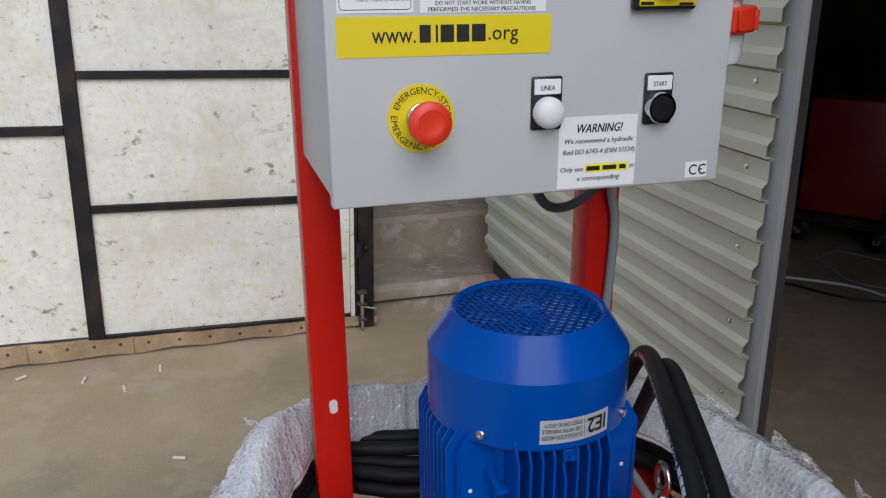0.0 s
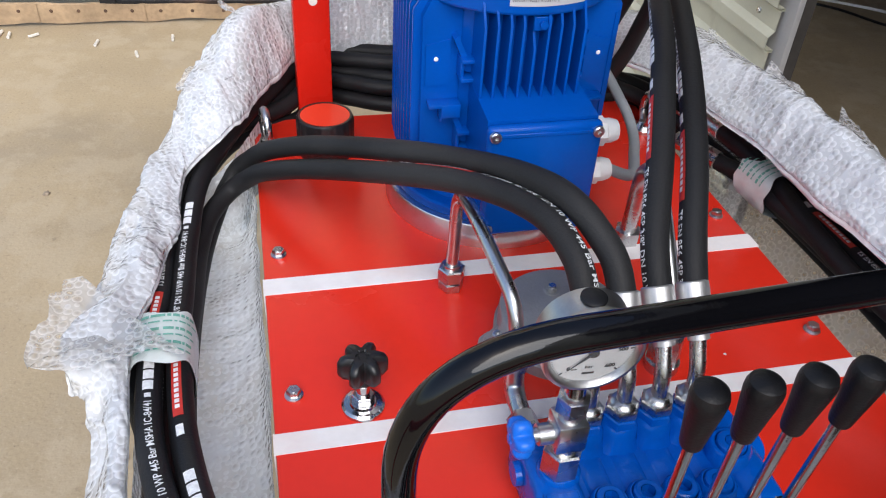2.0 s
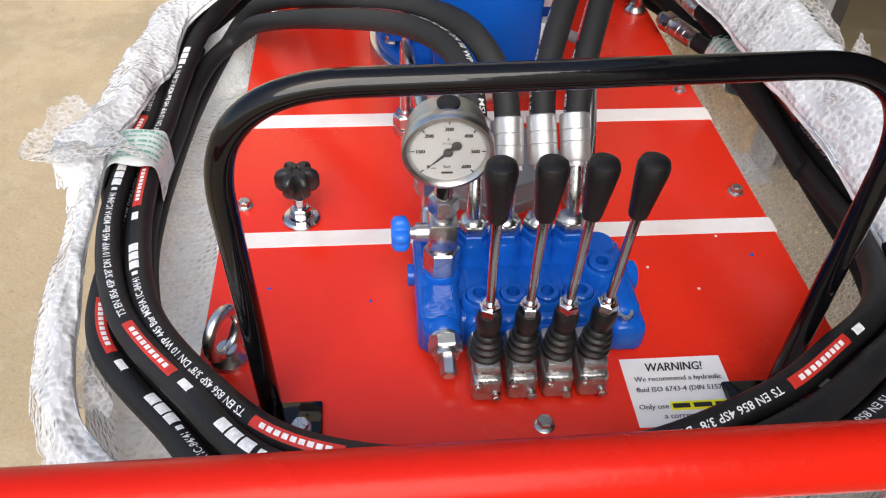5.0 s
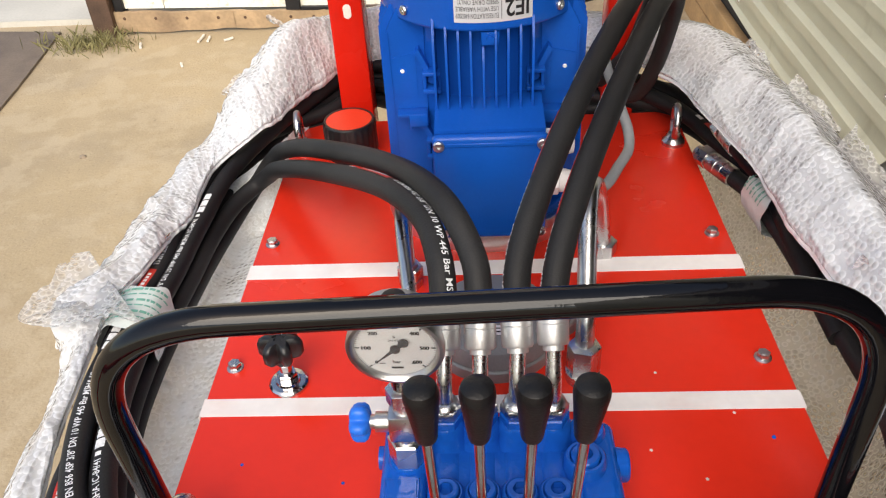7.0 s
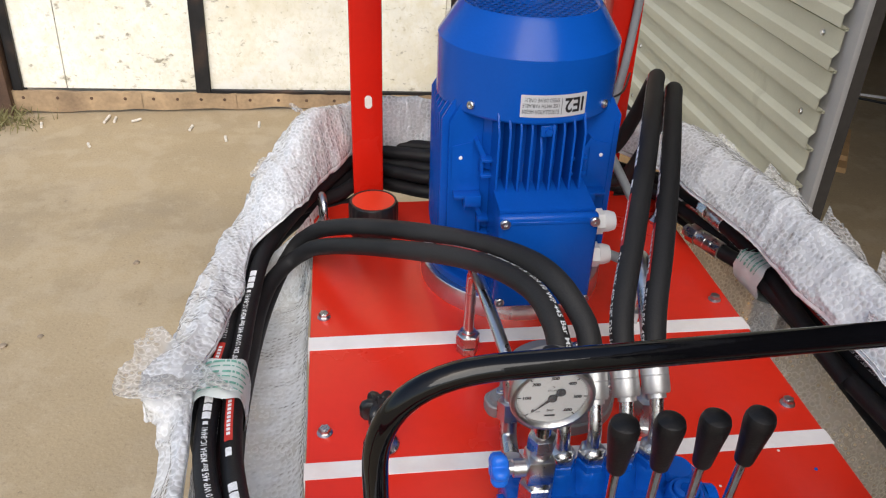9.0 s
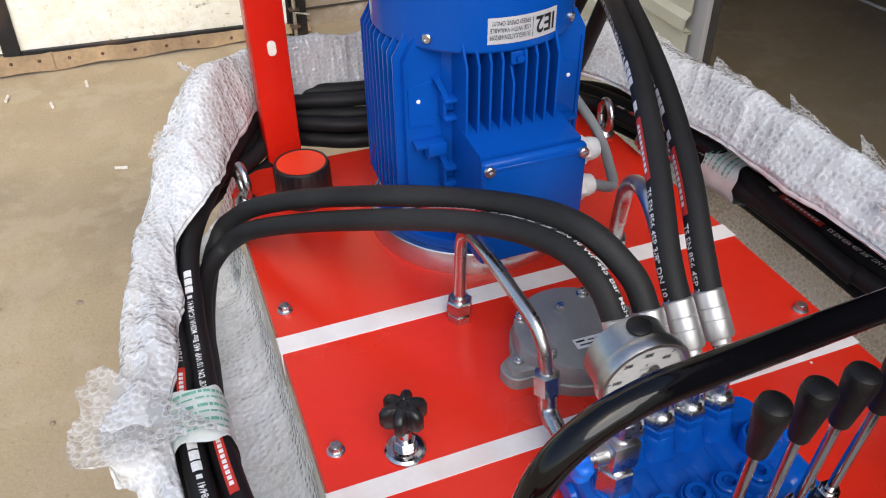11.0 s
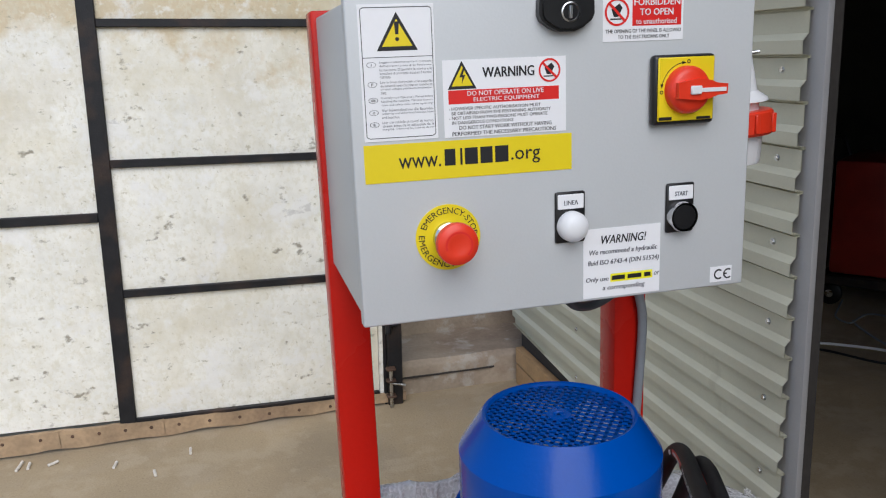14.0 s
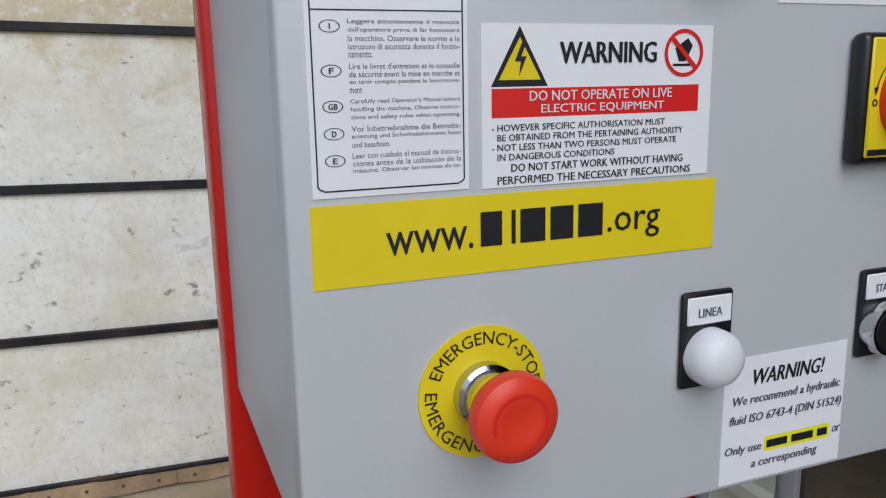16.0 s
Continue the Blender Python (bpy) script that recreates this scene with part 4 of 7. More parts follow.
def place_motor():
    cx, cy = -0.003, 0.762
    m = thing("electric_motor", (cx, cy, T), "blue finned electric motor standing upright on the tank", "motor")
    part("mounting_ring", B().lathe([(0.09, 0), (0.1205, 0), (0.1205, 0.0265), (0.1195, 0.028), (0.09, 0.028)], (cx, cy, T), (0, 0, 1), 96), ALU, m, "bare turned aluminium ring")
    part("flange", B().lathe([(0.08, 0.0282), (0.112, 0.0282), (0.113, 0.0295), (0.113, 0.038), (0.111, 0.040), (0.098, 0.041), (0.094, 0.046), (0.086, 0.062), (0.08, 0.062)], (cx, cy, T), (0, 0, 1), 96), BLUE, m)
    for i in range(8):
        a = radians(22.5 + 45 * i)
        p = (cx + 0.1015 * math.cos(a), cy + 0.1015 * math.sin(a), T + 0.040)
        b = B().lathe([(0, 0), (0.009, 0), (0.009, 0.0015), (0, 0.0015)], p, (0, 0, 1), 20).hexa((p[0], p[1], p[2] + 0.001), (p[0], p[1], p[2] + 0.008), 0.013)
        part("bolt", b, ZINC, m)
    part("housing", B().lathe([(0.06, 0.045), (0.0865, 0.05), (0.0865, 0.268), (0.06, 0.272)], (cx, cy, T), (0, 0, 1), 72), BLUE, m)
    z0, z1 = T + 0.058, T + 0.272

    def fin(poly_m, reach, lo, hi, w=0.0026):
        """A tapered plate with clipped corners, reaching outwards along its own x."""
        b = B()
        prof = [(0.060, lo), (reach - 0.004, lo), (reach, lo + 0.008), (reach, hi - 0.022), (reach - 0.013, hi), (0.060, hi)]
        vs = [(r, s * (w * (0.75 - 0.3 * (r > 0.08))), z) for s in (-1, 1) for r, z in prof]
        n = len(prof)
        fs = [tuple(range(n))[::-1], tuple(range(n, 2 * n))] + [(i, (i + 1) % n, n + (i + 1) % n, n + i) for i in range(n)]
        return b.add(vs, fs, poly_m)

    for side in range(4):
        turn = Matrix.Translation((cx, cy, 0)) @ Matrix.Rotation(radians(90 * side), 4, "Z")
        front = side == 3
        step = 0.0122 if side in (1, 3) else 0.0134
        for k in range(-4, 5):
            off = k * step
            lo = z0 + (0.10 if front else 0)
            part("fin", fin(turn @ Matrix.Translation((0, off, 0)), 0.1085 - 0.00012 * k * k, lo, z1 - (0.026 if front and k == 0 else 0.0012 * abs(k))), BLUE, m)
    # cast corner plates with the lugs, ledges and gussets for feet
    for sx in (-1, 1):
        for sy in (-1, 1):
            flip = Matrix(((sx, 0, 0, cx), (0, -sy, 0, cy), (0, 0, 1, 0), (0, 0, 0, 1)))
            face = flip @ Matrix(((1, 0, 0, 0), (0, 0, -1, -0.064), (0, 1, 0, 0), (0, 0, 0, 1)))

            def block(lo, hi, bev=0.0012):
                return B().box(lo, hi, bev, 2, flip)

            top = z1 - 0.004
            pad = part("foot_pad", B().prism([(0.060, z0 - 0.004), (0.0975, z0 - 0.004), (0.0985, top - 0.026), (0.0850, top), (0.060, top)], -0.022, 0.0, face), BLUE, m)
            part("pad_edge", B().prism([(0.0955, z0), (0.0978, z0), (0.0988, top - 0.026), (0.0965, top - 0.027)], 0.0, 0.0016, face), BLUE, pad)
            # raised field round the plugged hole
            part("raised_field", B().prism([(0.070, 1.098), (0.0945, 1.098), (0.0950, 1.1405), (0.070, 1.1460)], 0.0, 0.0014, face), BLUE, pad)
            part("paint_plug", B().lathe([(0.0024, 0), (0.0018, 0.001), (0, 0.0012)], flip @ Vector((0.0845, -0.0655, 1.1262)), (0, sy, 0), 10), WHITE_P, pad)
            # ledge with a hooked lip
            part("ledge", block((0.0600, -0.0800, 1.0790), (0.0925, -0.0635, 1.0835)), BLUE, pad)
            part("ledge_lip", block((0.0600, -0.0815, 1.0690), (0.0800, -0.0770, 1.0836)), BLUE, pad)
            part("ledge_web", block((0.0770, -0.0790, 1.0640), (0.0805, -0.0635, 1.0800)), BLUE, pad)
            for zc in (1.1200, 1.0420):
                l = block((0.0440, -0.0840, zc + 0.0075), (0.0630, -0.0560, zc + 0.0120))
                l.box((0.0440, -0.0840, zc - 0.0120), (0.0630, -0.0560, zc - 0.0075), 0.0012, 2, flip)
                l.box((0.0590, -0.0800, zc - 0.0090), (0.0630, -0.0560, zc + 0.0090), 0.0010, 1, flip)
                l.box((0.0440, -0.0780, zc - 0.0090), (0.0475, -0.0560, zc + 0.0090), 0.0010, 1, flip)
                part("lug", l, BLUE, pad)
                part("gusset", B().prism([(0.0610, zc + 0.010), (0.0700, zc + 0.030), (0.0660, zc + 0.034), (0.0560, zc + 0.013)], 0.0, 0.012, face), BLUE, pad)
                part("lug_bolt", B().cyl(flip @ Vector((0.0530, -0.0620, zc)), flip @ Vector((0.0530, -0.0740, zc)), 0.0050, 10), BLUE, pad)
    # fan cowl with its grille and the fan below
    cowl = part("fan_cowl", B().lathe([(0.1025, 0.258), (0.1055, 0.256), (0.1065, 0.258), (0.1065, 0.3275), (0.0835, 0.3630), (0.0805, 0.3665), (0.0775, 0.3655), (0.0745, 0.3620), (0.0745, 0.3585), (0.079, 0.3590), (0.101, 0.327), (0.1025, 0.320)], (cx, cy, T), (0, 0, 1), 128), BLUE, m, angle=22)
    g, pitch, w, zt, rad = B(), 0.0092, 0.0037, T + 0.3622, 0.0762
    for turn in (0, 1):
        for k in range(-9, 10):
            o = k * pitch
            if abs(o) >= rad - 0.002:
                continue
            half = math.sqrt(rad * rad - o * o)
            a = radians(45 + 90 * turn + 8)
            mm = Matrix.Translation((cx, cy, zt)) @ Matrix.Rotation(a, 4, "Z")
            g.box((-half, o - w / 2, -0.0008), (half, o + w / 2, 0.0008), 0, 1, mm)
    g.lathe([(0, -0.001), (0.013, -0.001), (0.013, 0.0012), (0.006, 0.0016), (0.0045, -0.0005), (0, -0.0006)], (cx, cy, zt), (0, 0, 1), 32)
    part("grille", g, BLUE, cowl)
    f = B().lathe([(0, 0.30), (0.03, 0.30), (0.03, 0.335), (0.012, 0.345), (0, 0.345)], (cx, cy, T), (0, 0, 1), 32)
    part("fan_hub", f, BLUE, m)
    for i in range(5):
        blade = B()
        vs, fs = [], []
        for j in range(7):
            a = radians(232 + 72 * i - 25 + j * 8.5)
            h = T + 0.343 + j * 0.0014
            vs += [(cx + r * math.cos(a), cy + r * math.sin(a), h + dz) for r in (0.026, 0.071) for dz in (0, 0.002)]
        for j in range(6):
            p = 4 * j
            fs += [(p + 1, p + 3, p + 7, p + 5), (p, p + 4, p + 6, p + 2), (p, p + 1, p + 5, p + 4), (p + 2, p + 6, p + 7, p + 3)]
        part("fan_blade", blade.add(vs, fs), WHITE_P, m, "pale plastic fan blade")
    part("end_shield", B().lathe([(0, 0.272), (0.1, 0.272), (0.1, 0.276), (0, 0.280)], (cx, cy, T), (0, 0, 1), 48), BLUE, m)
    for a in (-136, -45, 45, 136):
        d = Vector((math.cos(radians(a)), math.sin(radians(a)), 0))
        screw(cowl, Vector((cx, cy, T + 0.268)) + d * 0.1062, d, 0.0050)
    # rating label wrapped on the cowl, upside down
    def wrap(u, v, lift=0.0004):
        a = radians(-90) + (u * 1.07 - 0.002) / 0.1065
        return (cx + (0.1066 + lift) * math.cos(a), cy + (0.1066 + lift) * math.sin(a), T + 0.2775 + v)
    lab, n = B(), 12
    lab.add([wrap(-0.024 + 0.072 * i / n, s * 0.0128, 0.0003) for i in range(n + 1) for s in (-1, 1)], [(2 * i, 2 * i + 2, 2 * i + 3, 2 * i + 1) for i in range(n)])
    lab = part("rating_label", lab, FOIL, cowl, "silvery efficiency-class label, upside down")
    txt = B()
    for s, u0, u1, v0, v1, bo in (("IE2", 0.044, 0.022, 0.0085, -0.0085, 0.02), ("EU REGULATION 640/2009", 0.016, -0.022, -0.0035, -0.0085, 0.0), ("USE WITH VARIABLE", 0.016, -0.022, 0.0030, -0.0015, 0.0), ("SPEED DRIVE ONLY!", 0.016, -0.020, 0.0095, 0.0050, 0.0)):
        vs, fs, _ = glyphs(s, bo)
        txt.add([wrap(u0 + x * (u1 - u0), v0 + y * (v1 - v0) if s != "IE2" else v0 + y * (v1 - v0), 0.0008) for x, y in vs], fs)
    txt.add([wrap(u, v, 0.0008) for u, v in ((0.0185, -0.0095), (0.0190, -0.0095), (0.0190, 0.0095), (0.0185, 0.0095))], [(0, 1, 2, 3)])
    part("lettering", txt, INK, lab)
    # terminal box
    box = part("terminal_box", B().add([(-0.0535, 0.617, 0.972), (0.0565, 0.617, 0.972), (0.0565, 0.69, 0.972), (-0.0535, 0.69, 0.972), (-0.0535, 0.617, 1.098), (0.0565, 0.617, 1.098), (0.0565, 0.690, 1.106), (-0.0535, 0.690, 1.106)], [(3, 2, 1, 0), (4, 5, 6, 7), (0, 1, 5, 4), (1, 2, 6, 5), (2, 3, 7, 6), (3, 0, 4, 7)]), BLUE, m)
    lid = part("lid", B().box((-0.0555, 0.6045, 0.974), (0.0585, 0.6165, 1.097), 0.005, 3), BLUE, box)
    part("lid_edge", B().box((-0.048, 0.6030, 1.0865), (0.047, 0.6046, 1.0905), 0.0006, 1), BLUE, lid)
    for x, z in ((-0.049, 1.0885), (0.0525, 1.0885), (-0.049, 0.984), (0.0525, 0.984)):
        part("screw", B().lathe([(0, 0), (0.0056, 0), (0.0056, 0.0035), (0.0046, 0.0045), (0.002, 0.0045), (0.0016, 0.002), (0, 0.002)], (x, 0.6045, z), (0, -1, 0), 20), ZINC, box)
    for z in (1.071, 1.026):
        gl = B().hexa((0.0565, 0.634, z), (0.073, 0.634, z), 0.026).lathe([(0.0125, 0), (0.0125, 0.006), (0.0105, 0.013), (0.007, 0.014), (0.0055, 0.014)], (0.073, 0.634, z), (1, 0, 0), 28)
        part("cable_gland", gl, WHITE_P, box, "white plastic cable gland")
    part("hanger_eye", B().box((cx + 0.09, cy - 0.02, T + 0.135), (cx + 0.118, cy + 0.006, T + 0.143), 0.001, 1), BLUE, m)
    part("earth_screw", B().lathe([(0, 0), (0.004, 0), (0.004, 0.004), (0, 0.004)], (cx + 0.007, cy - 0.104, T + 0.247), (0, -1, 0), 12).box((cx - 0.002, cy - 0.104, T + 0.240), (cx + 0.016, cy - 0.085, T + 0.254), 0.001, 1), BLUE, m)
    return m


def place_pump_cover():
    cx, cy = 0.0, 0.502
    c = thing("pump_cover", (cx, cy, T), "grey cast aluminium pump cover screwed to the tank", "cover")
    n = 120

    def outline(r0, lobe, wide):
        out = []
        for i in range(n):
            a = 2 * math.pi * i / n
            r = r0 + sum(lobe * math.exp(-(math.atan2(math.sin(a - l), math.cos(a - l)) / wide) ** 4) for l in (radians(192), radians(12)))
            out.append((r * math.cos(a), r * math.sin(a)))
        return out

    def stack(rows):
        vs = [(cx + x, cy + y, T + z) for z, ring in rows for x, y in ring]
        fs = [(j * n + i, j * n + (i + 1) % n, (j + 1) * n + (i + 1) % n, (j + 1) * n + i) for j in range(len(rows) - 1) for i in range(n)] + [tuple(range((len(rows) - 1) * n, len(rows) * n))]
        return B().add(vs, fs)

    part("flange", stack([(0.0, outline(0.0625, 0.021, 0.24)), (0.0120, outline(0.0625, 0.021, 0.24)), (0.0135, outline(0.0612, 0.021, 0.23))]), CAST, c)
    part("casting", stack([(0.0130, outline(0.0600, 0.019, 0.20)), (0.0180, outline(0.0598, 0.018, 0.19)), (0.0200, outline(0.0596, 0.005, 0.17)), (0.0310, outline(0.0592, 0.002, 0.17)), (0.0330, outline(0.0584, 0.001, 0.17)), (0.0338, outline(0.0570, 0.0, 0.17))]), CAST, c)
    for x, y, z in ((-0.0455, 0.529, 0.0334), (0.030, 0.541, 0.0334), (-0.040, 0.474, 0.0334), (-0.0655, 0.489, 0.0178), (0.046, 0.474, 0.0334), (0.0655, 0.515, 0.0178)):
        part("screw", B().lathe([(0, 0), (0.0064, 0), (0.0064, 0.0008), (0.0050, 0.001), (0.0050, 0.005), (0.0045, 0.0056), (0.0027, 0.0056), (0.0024, 0.003), (0, 0.003)], (x, y, T + z), (0, 0, 1), 20), ZINC, c)
    part("boss", B().lathe([(0.0085, 0.0332), (0.0080, 0.0342), (0.0050, 0.0344), (0.0048, 0.038), (0.0036, 0.039), (0, 0.0385)], (-0.002, 0.528, T), (0, 0, 1), 22), CAST, c)
    part("screw", B().lathe([(0.0040, 0.0385), (0.0036, 0.0405), (0, 0.0408)], (-0.002, 0.528, T), (0, 0, 1), 16), ZINC, c)
    m = Matrix.Translation((cx + 0.006, cy - 0.026, T + 0.0340)) @ Matrix.Rotation(radians(-2), 4, "Z")
    s = part("label", B().box((-0.019, -0.0065, 0), (0.019, 0.0065, 0.0004), 0, 1, m), PAPER, c, "small white type label")
    p = Print(s, m)
    for u0, u1, v0, v1 in ((-0.017, -0.008, 0.0012, 0.0036), (-0.005, 0.002, 0.0012, 0.0028), (0.004, 0.014, 0.0012, 0.0028), (-0.015, 0.004, -0.0036, -0.0018)):
        p.rect(INK, u0, v0, u1, v1, 0.0007, "printed_bar")
    p.done()


def place_pipes():
    p = thing("pressure_pipe", (-0.08, 0.5, T), "bent zinc-plated steel pressure pipe with union nuts", "pipe")
    part("union", B().hexa((-0.0865, 0.587, T), (-0.0865, 0.587, T + 0.010), 0.022).hexa((-0.0865, 0.587, T + 0.0115), (-0.0865, 0.587, T + 0.027), 0.024, 0.0015).cyl((-0.0865, 0.587, T + 0.026), (-0.0865, 0.587, T + 0.031), 0.009, 20), ZINC, p)
    path = rounded([(-0.0865, 0.587, T + 0.028), (-0.0865, 0.583, 1.050), (-0.085, 0.530, 1.056), (-0.072, 0.438, 1.030), (-0.071, 0.425, 0.990)], 0.040, 10)
    part("tube", B().tube(path, 0.0062, 16), ZINC, p)
    part("nut", B().hexa((-0.0712, 0.4265, 0.994), (-0.0715, 0.4225, 0.974), 0.021), ZINC, p)
    part("elbow", B().tube(rounded([(-0.0715, 0.4225, 0.975), (-0.072, 0.418, 0.955), (-0.074, 0.390, 0.953), (-0.0745, 0.368, 0.953)], 0.012), 0.0085, 16).hexa((-0.0742, 0.388, 0.953), (-0.0745, 0.370, 0.953), 0.022), ZINC, p)
    r = thing("return_pipe", (0.1, 0.55, T), "thick zinc-plated return pipe bent in an arch", "pipe")
    path = rounded([(0.082, 0.447, T + 0.03), (0.083, 0.462, 1.0), (0.091, 0.545, 1.072), (0.108, 0.60, 1.045), (0.126, 0.635, T + 0.012)], 0.045, 10)
    part("tube", B().tube(path, 0.0088, 18), ZINC, r)
    part("nut", B().hexa((0.0815, 0.446, T + 0.008), (0.082, 0.448, T + 0.040), 0.027), ZINC, r)
    part("union", B().cyl((0.0815, 0.446, T), (0.0815, 0.446, T + 0.010), 0.016, 24), ZINC, r)
    part("union", B().hexa((0.126, 0.636, T), (0.126, 0.635, T + 0.018), 0.026), ZINC, r)


LEVER_X = [-0.0412, -0.0132, 0.0148, 0.0428]


def place_valve():
    v = thing("control_valve", (0.0, 0.31, T), "blue cast hydraulic control valve with four lever sections", "valve")
    def plug(x, y, z0, z1, r, parent, rs):
        """A raised boss closed by a screwed plug with a hexagon socket."""
        b = B().lathe([(rs + 0.003, z0), (rs, z0 + 0.006), (rs - 0.0006, z1 - 0.002), (rs - 0.0022, z1), (r + 0.0012, z1), (r + 0.0006, z1 - 0.0012)], (x, y, T), (0, 0, 1), 32)
        part("boss", b, BLUE_V, parent)
        q = B().lathe([(r + 0.0004, z1 - 0.003), (r, z1 + 0.0020), (r - 0.0012, z1 + 0.0030), (0.0056, z1 + 0.0030)], (x, y, T), (0, 0, 1), 30)
        q.lathe([(0.0056, z1 + 0.0030), (0.0052, z1 - 0.004), (0, z1 - 0.004)], (x, y, T), (0, 0, 1), 6)
        part("plug", q, BLUE_V, parent, "blue plug with hexagon socket")

    core = B().box((-0.090, 0.270, T), (0.082, 0.366, T + 0.0385), 0.007, 3)
    part("valve_block", core, BLUE_V, v)
    body = B()
    body.box((-0.092, 0.266, T), (-0.0560, 0.366, T + 0.048), 0.0085, 4)
    body.box((-0.0885, 0.259, T + 0.006), (-0.0585, 0.300, T + 0.042), 0.007, 3)
    body.lathe([(0.0165, 0.036), (0.0160, 0.050), (0.0145, 0.052), (0, 0.052)], (-0.070, 0.3165, T), (0, 0, 1), 28)
    body.lathe([(0.0145, 0.0), (0.0140, 0.012), (0.0125, 0.014), (0, 0.014)], (-0.0715, 0.272, 0.9585), (0, -1, -0.1), 26)
    body.lathe([(0.0100, 0.0), (0.0095, 0.006), (0, 0.006)], (-0.091, 0.335, T + 0.026), (-1, 0, 0), 20)
    inlet = part("inlet_section", body, BLUE_V, v)
    part("cast_plate", B().box((-0.0865, 0.268, T + 0.0475), (-0.0625, 0.297, T + 0.0492), 0.0008, 1), BLUE_V, inlet)
    part("cast_rim", B().box((-0.0880, 0.2665, T + 0.0470), (-0.0610, 0.2985, T + 0.0485), 0.0006, 1), BLUE_V, inlet)
    for i, x in enumerate(LEVER_X):
        s = B().box((x - 0.0134, 0.2645, T), (x + 0.0134, 0.368, T + 0.0405), 0.009, 4)
        s.box((x - 0.0100, 0.258, T + 0.004), (x + 0.0100, 0.285, T + 0.034), 0.006, 3)
        s.lathe([(0.0200, 0.037), (0.0172, 0.0425), (0.0158, 0.050), (0.0148, 0.0570), (0.0125, 0.0605), (0, 0.0605)], (x, 0.345, T), (0, 0, 1), 28)
        sec = part("valve_section", s, BLUE_V, v)
        plug(x, 0.286, 0.034, 0.0485, 0.0102, sec, 0.0145)
    out = B().box((0.060, 0.268, T), (0.094, 0.360, T + 0.043), 0.010, 4)
    out.box((0.066, 0.258, T), (0.0975, 0.29, T + 0.032), 0.008, 3)
    out.lathe([(0.0145, 0.0), (0.0135, 0.009), (0.0120, 0.0105), (0, 0.0105)], (0.092, 0.325, T + 0.026), (1, 0, 0), 24)
    out.lathe([(0.0160, 0.02), (0.0148, 0.046), (0.0130, 0.049), (0, 0.049)], (0.071, 0.345, T), (0, 0, 1), 28)
    outlet = part("outlet_section", out, BLUE_V, v)
    plug(0.066, 0.313, 0.034, 0.0535, 0.0112, outlet, 0.0168)
    part("socket_screw", B().lathe([(0, 0), (0.0072, 0), (0.0072, 0.008), (0.0064, 0.009), (0.0036, 0.009), (0.0033, 0.004), (0, 0.004)], (0.0785, 0.272, T + 0.031), (0, -0.25, 1), 20), ZINC, outlet)
    # relief valve with its square spindle
    rel = B().cyl((-0.0715, 0.262, 0.9575), (-0.0712, 0.256, 0.9565), 0.0125, 26).hexa((-0.0712, 0.256, 0.9565), (-0.0710, 0.244, 0.9550), 0.024, 0.0015).cyl((-0.0710, 0.245, 0.9550), (-0.0708, 0.239, 0.9545), 0.0095, 20)
    rel.lathe([(0, 0), (0.0068, 0), (0.0068, 0.017), (0.005, 0.0185), (0, 0.0185)], (-0.0707, 0.242, 0.9545), (0.02, -1, -0.22), 6)
    part("relief_valve", rel, ZINC, v, "chromed relief valve with square spindle")
    for x in LEVER_X:
        lever(v, x)


def lever(v, x):
    y0 = 0.2335
    h = B().box((x - 0.0116, 0.2135, T + 0.003), (x + 0.0116, 0.2625, T + 0.029), 0.0045, 3)
    h.box((x - 0.0104, 0.218, T + 0.026), (x + 0.0104, 0.258, T + 0.0395), 0.004, 2)
    hs = part("lever_housing", h, DIECAST, v, "zinc die-cast lever housing")
    for sx, z in ((-0.0078, T + 0.0240), (0.0072, T + 0.0105)):
        part("socket_screw", B().lathe([(0, 0), (0.0040, 0), (0.0040, 0.0045), (0.0022, 0.0045), (0.002, 0.002), (0, 0.002)], (x + sx, 0.2152, z), (0, -1, 0.1), 16), ZINC, hs)
    ax = Vector((0.035 * (x - 0.002) / 0.05 + 0.006, -0.055, 1)).normalized()
    p = Vector((x, y0, T + 0.0375))
    boot = B().lathe([(0.0118, 0), (0.0130, 0.0035), (0.0128, 0.0060), (0.0100, 0.0075), (0.0124, 0.0110), (0.0122, 0.0135), (0.0096, 0.0150), (0.0117, 0.0185), (0.0114, 0.0210), (0.0090, 0.0225), (0.0102, 0.0250), (0.0098, 0.0270), (0.0078, 0.0290), (0.0078, 0.034), (0.0094, 0.037), (0.0096, 0.046), (0.0084, 0.0505), (0, 0.051)], p, ax, 28)
    part("boot", boot, BOOT, v, "black ribbed rubber boot")
    part("pivot_pin", B().cyl(p + Vector((-0.001, -0.0095, 0.041)), p + Vector((-0.001, -0.0070, 0.041)), 0.0035, 12), BLACK_P, v)
    q = p + ax * 0.0505
    part("nut", B().hexa(q, q + ax * 0.0085, 0.0140).cyl(q + ax * 0.0085, q + ax * 0.012, 0.0055, 16), CHROME, v)
    top = p + ax * 0.147
    rod = part("lever_rod", B().cyl(q + ax * 0.009, top, 0.0035, 16), CHROME, v)
    part("lever_knob", B().lathe([(0, 0), (0.0062, 0), (0.0068, 0.002), (0.0082, 0.016), (0.0100, 0.032), (0.0106, 0.038), (0.0105, 0.042), (0.0094, 0.0455), (0.0060, 0.0475), (0, 0.048)], p + ax * 0.1455, ax, 32), KNOB, rod, "black tapered lever knob")


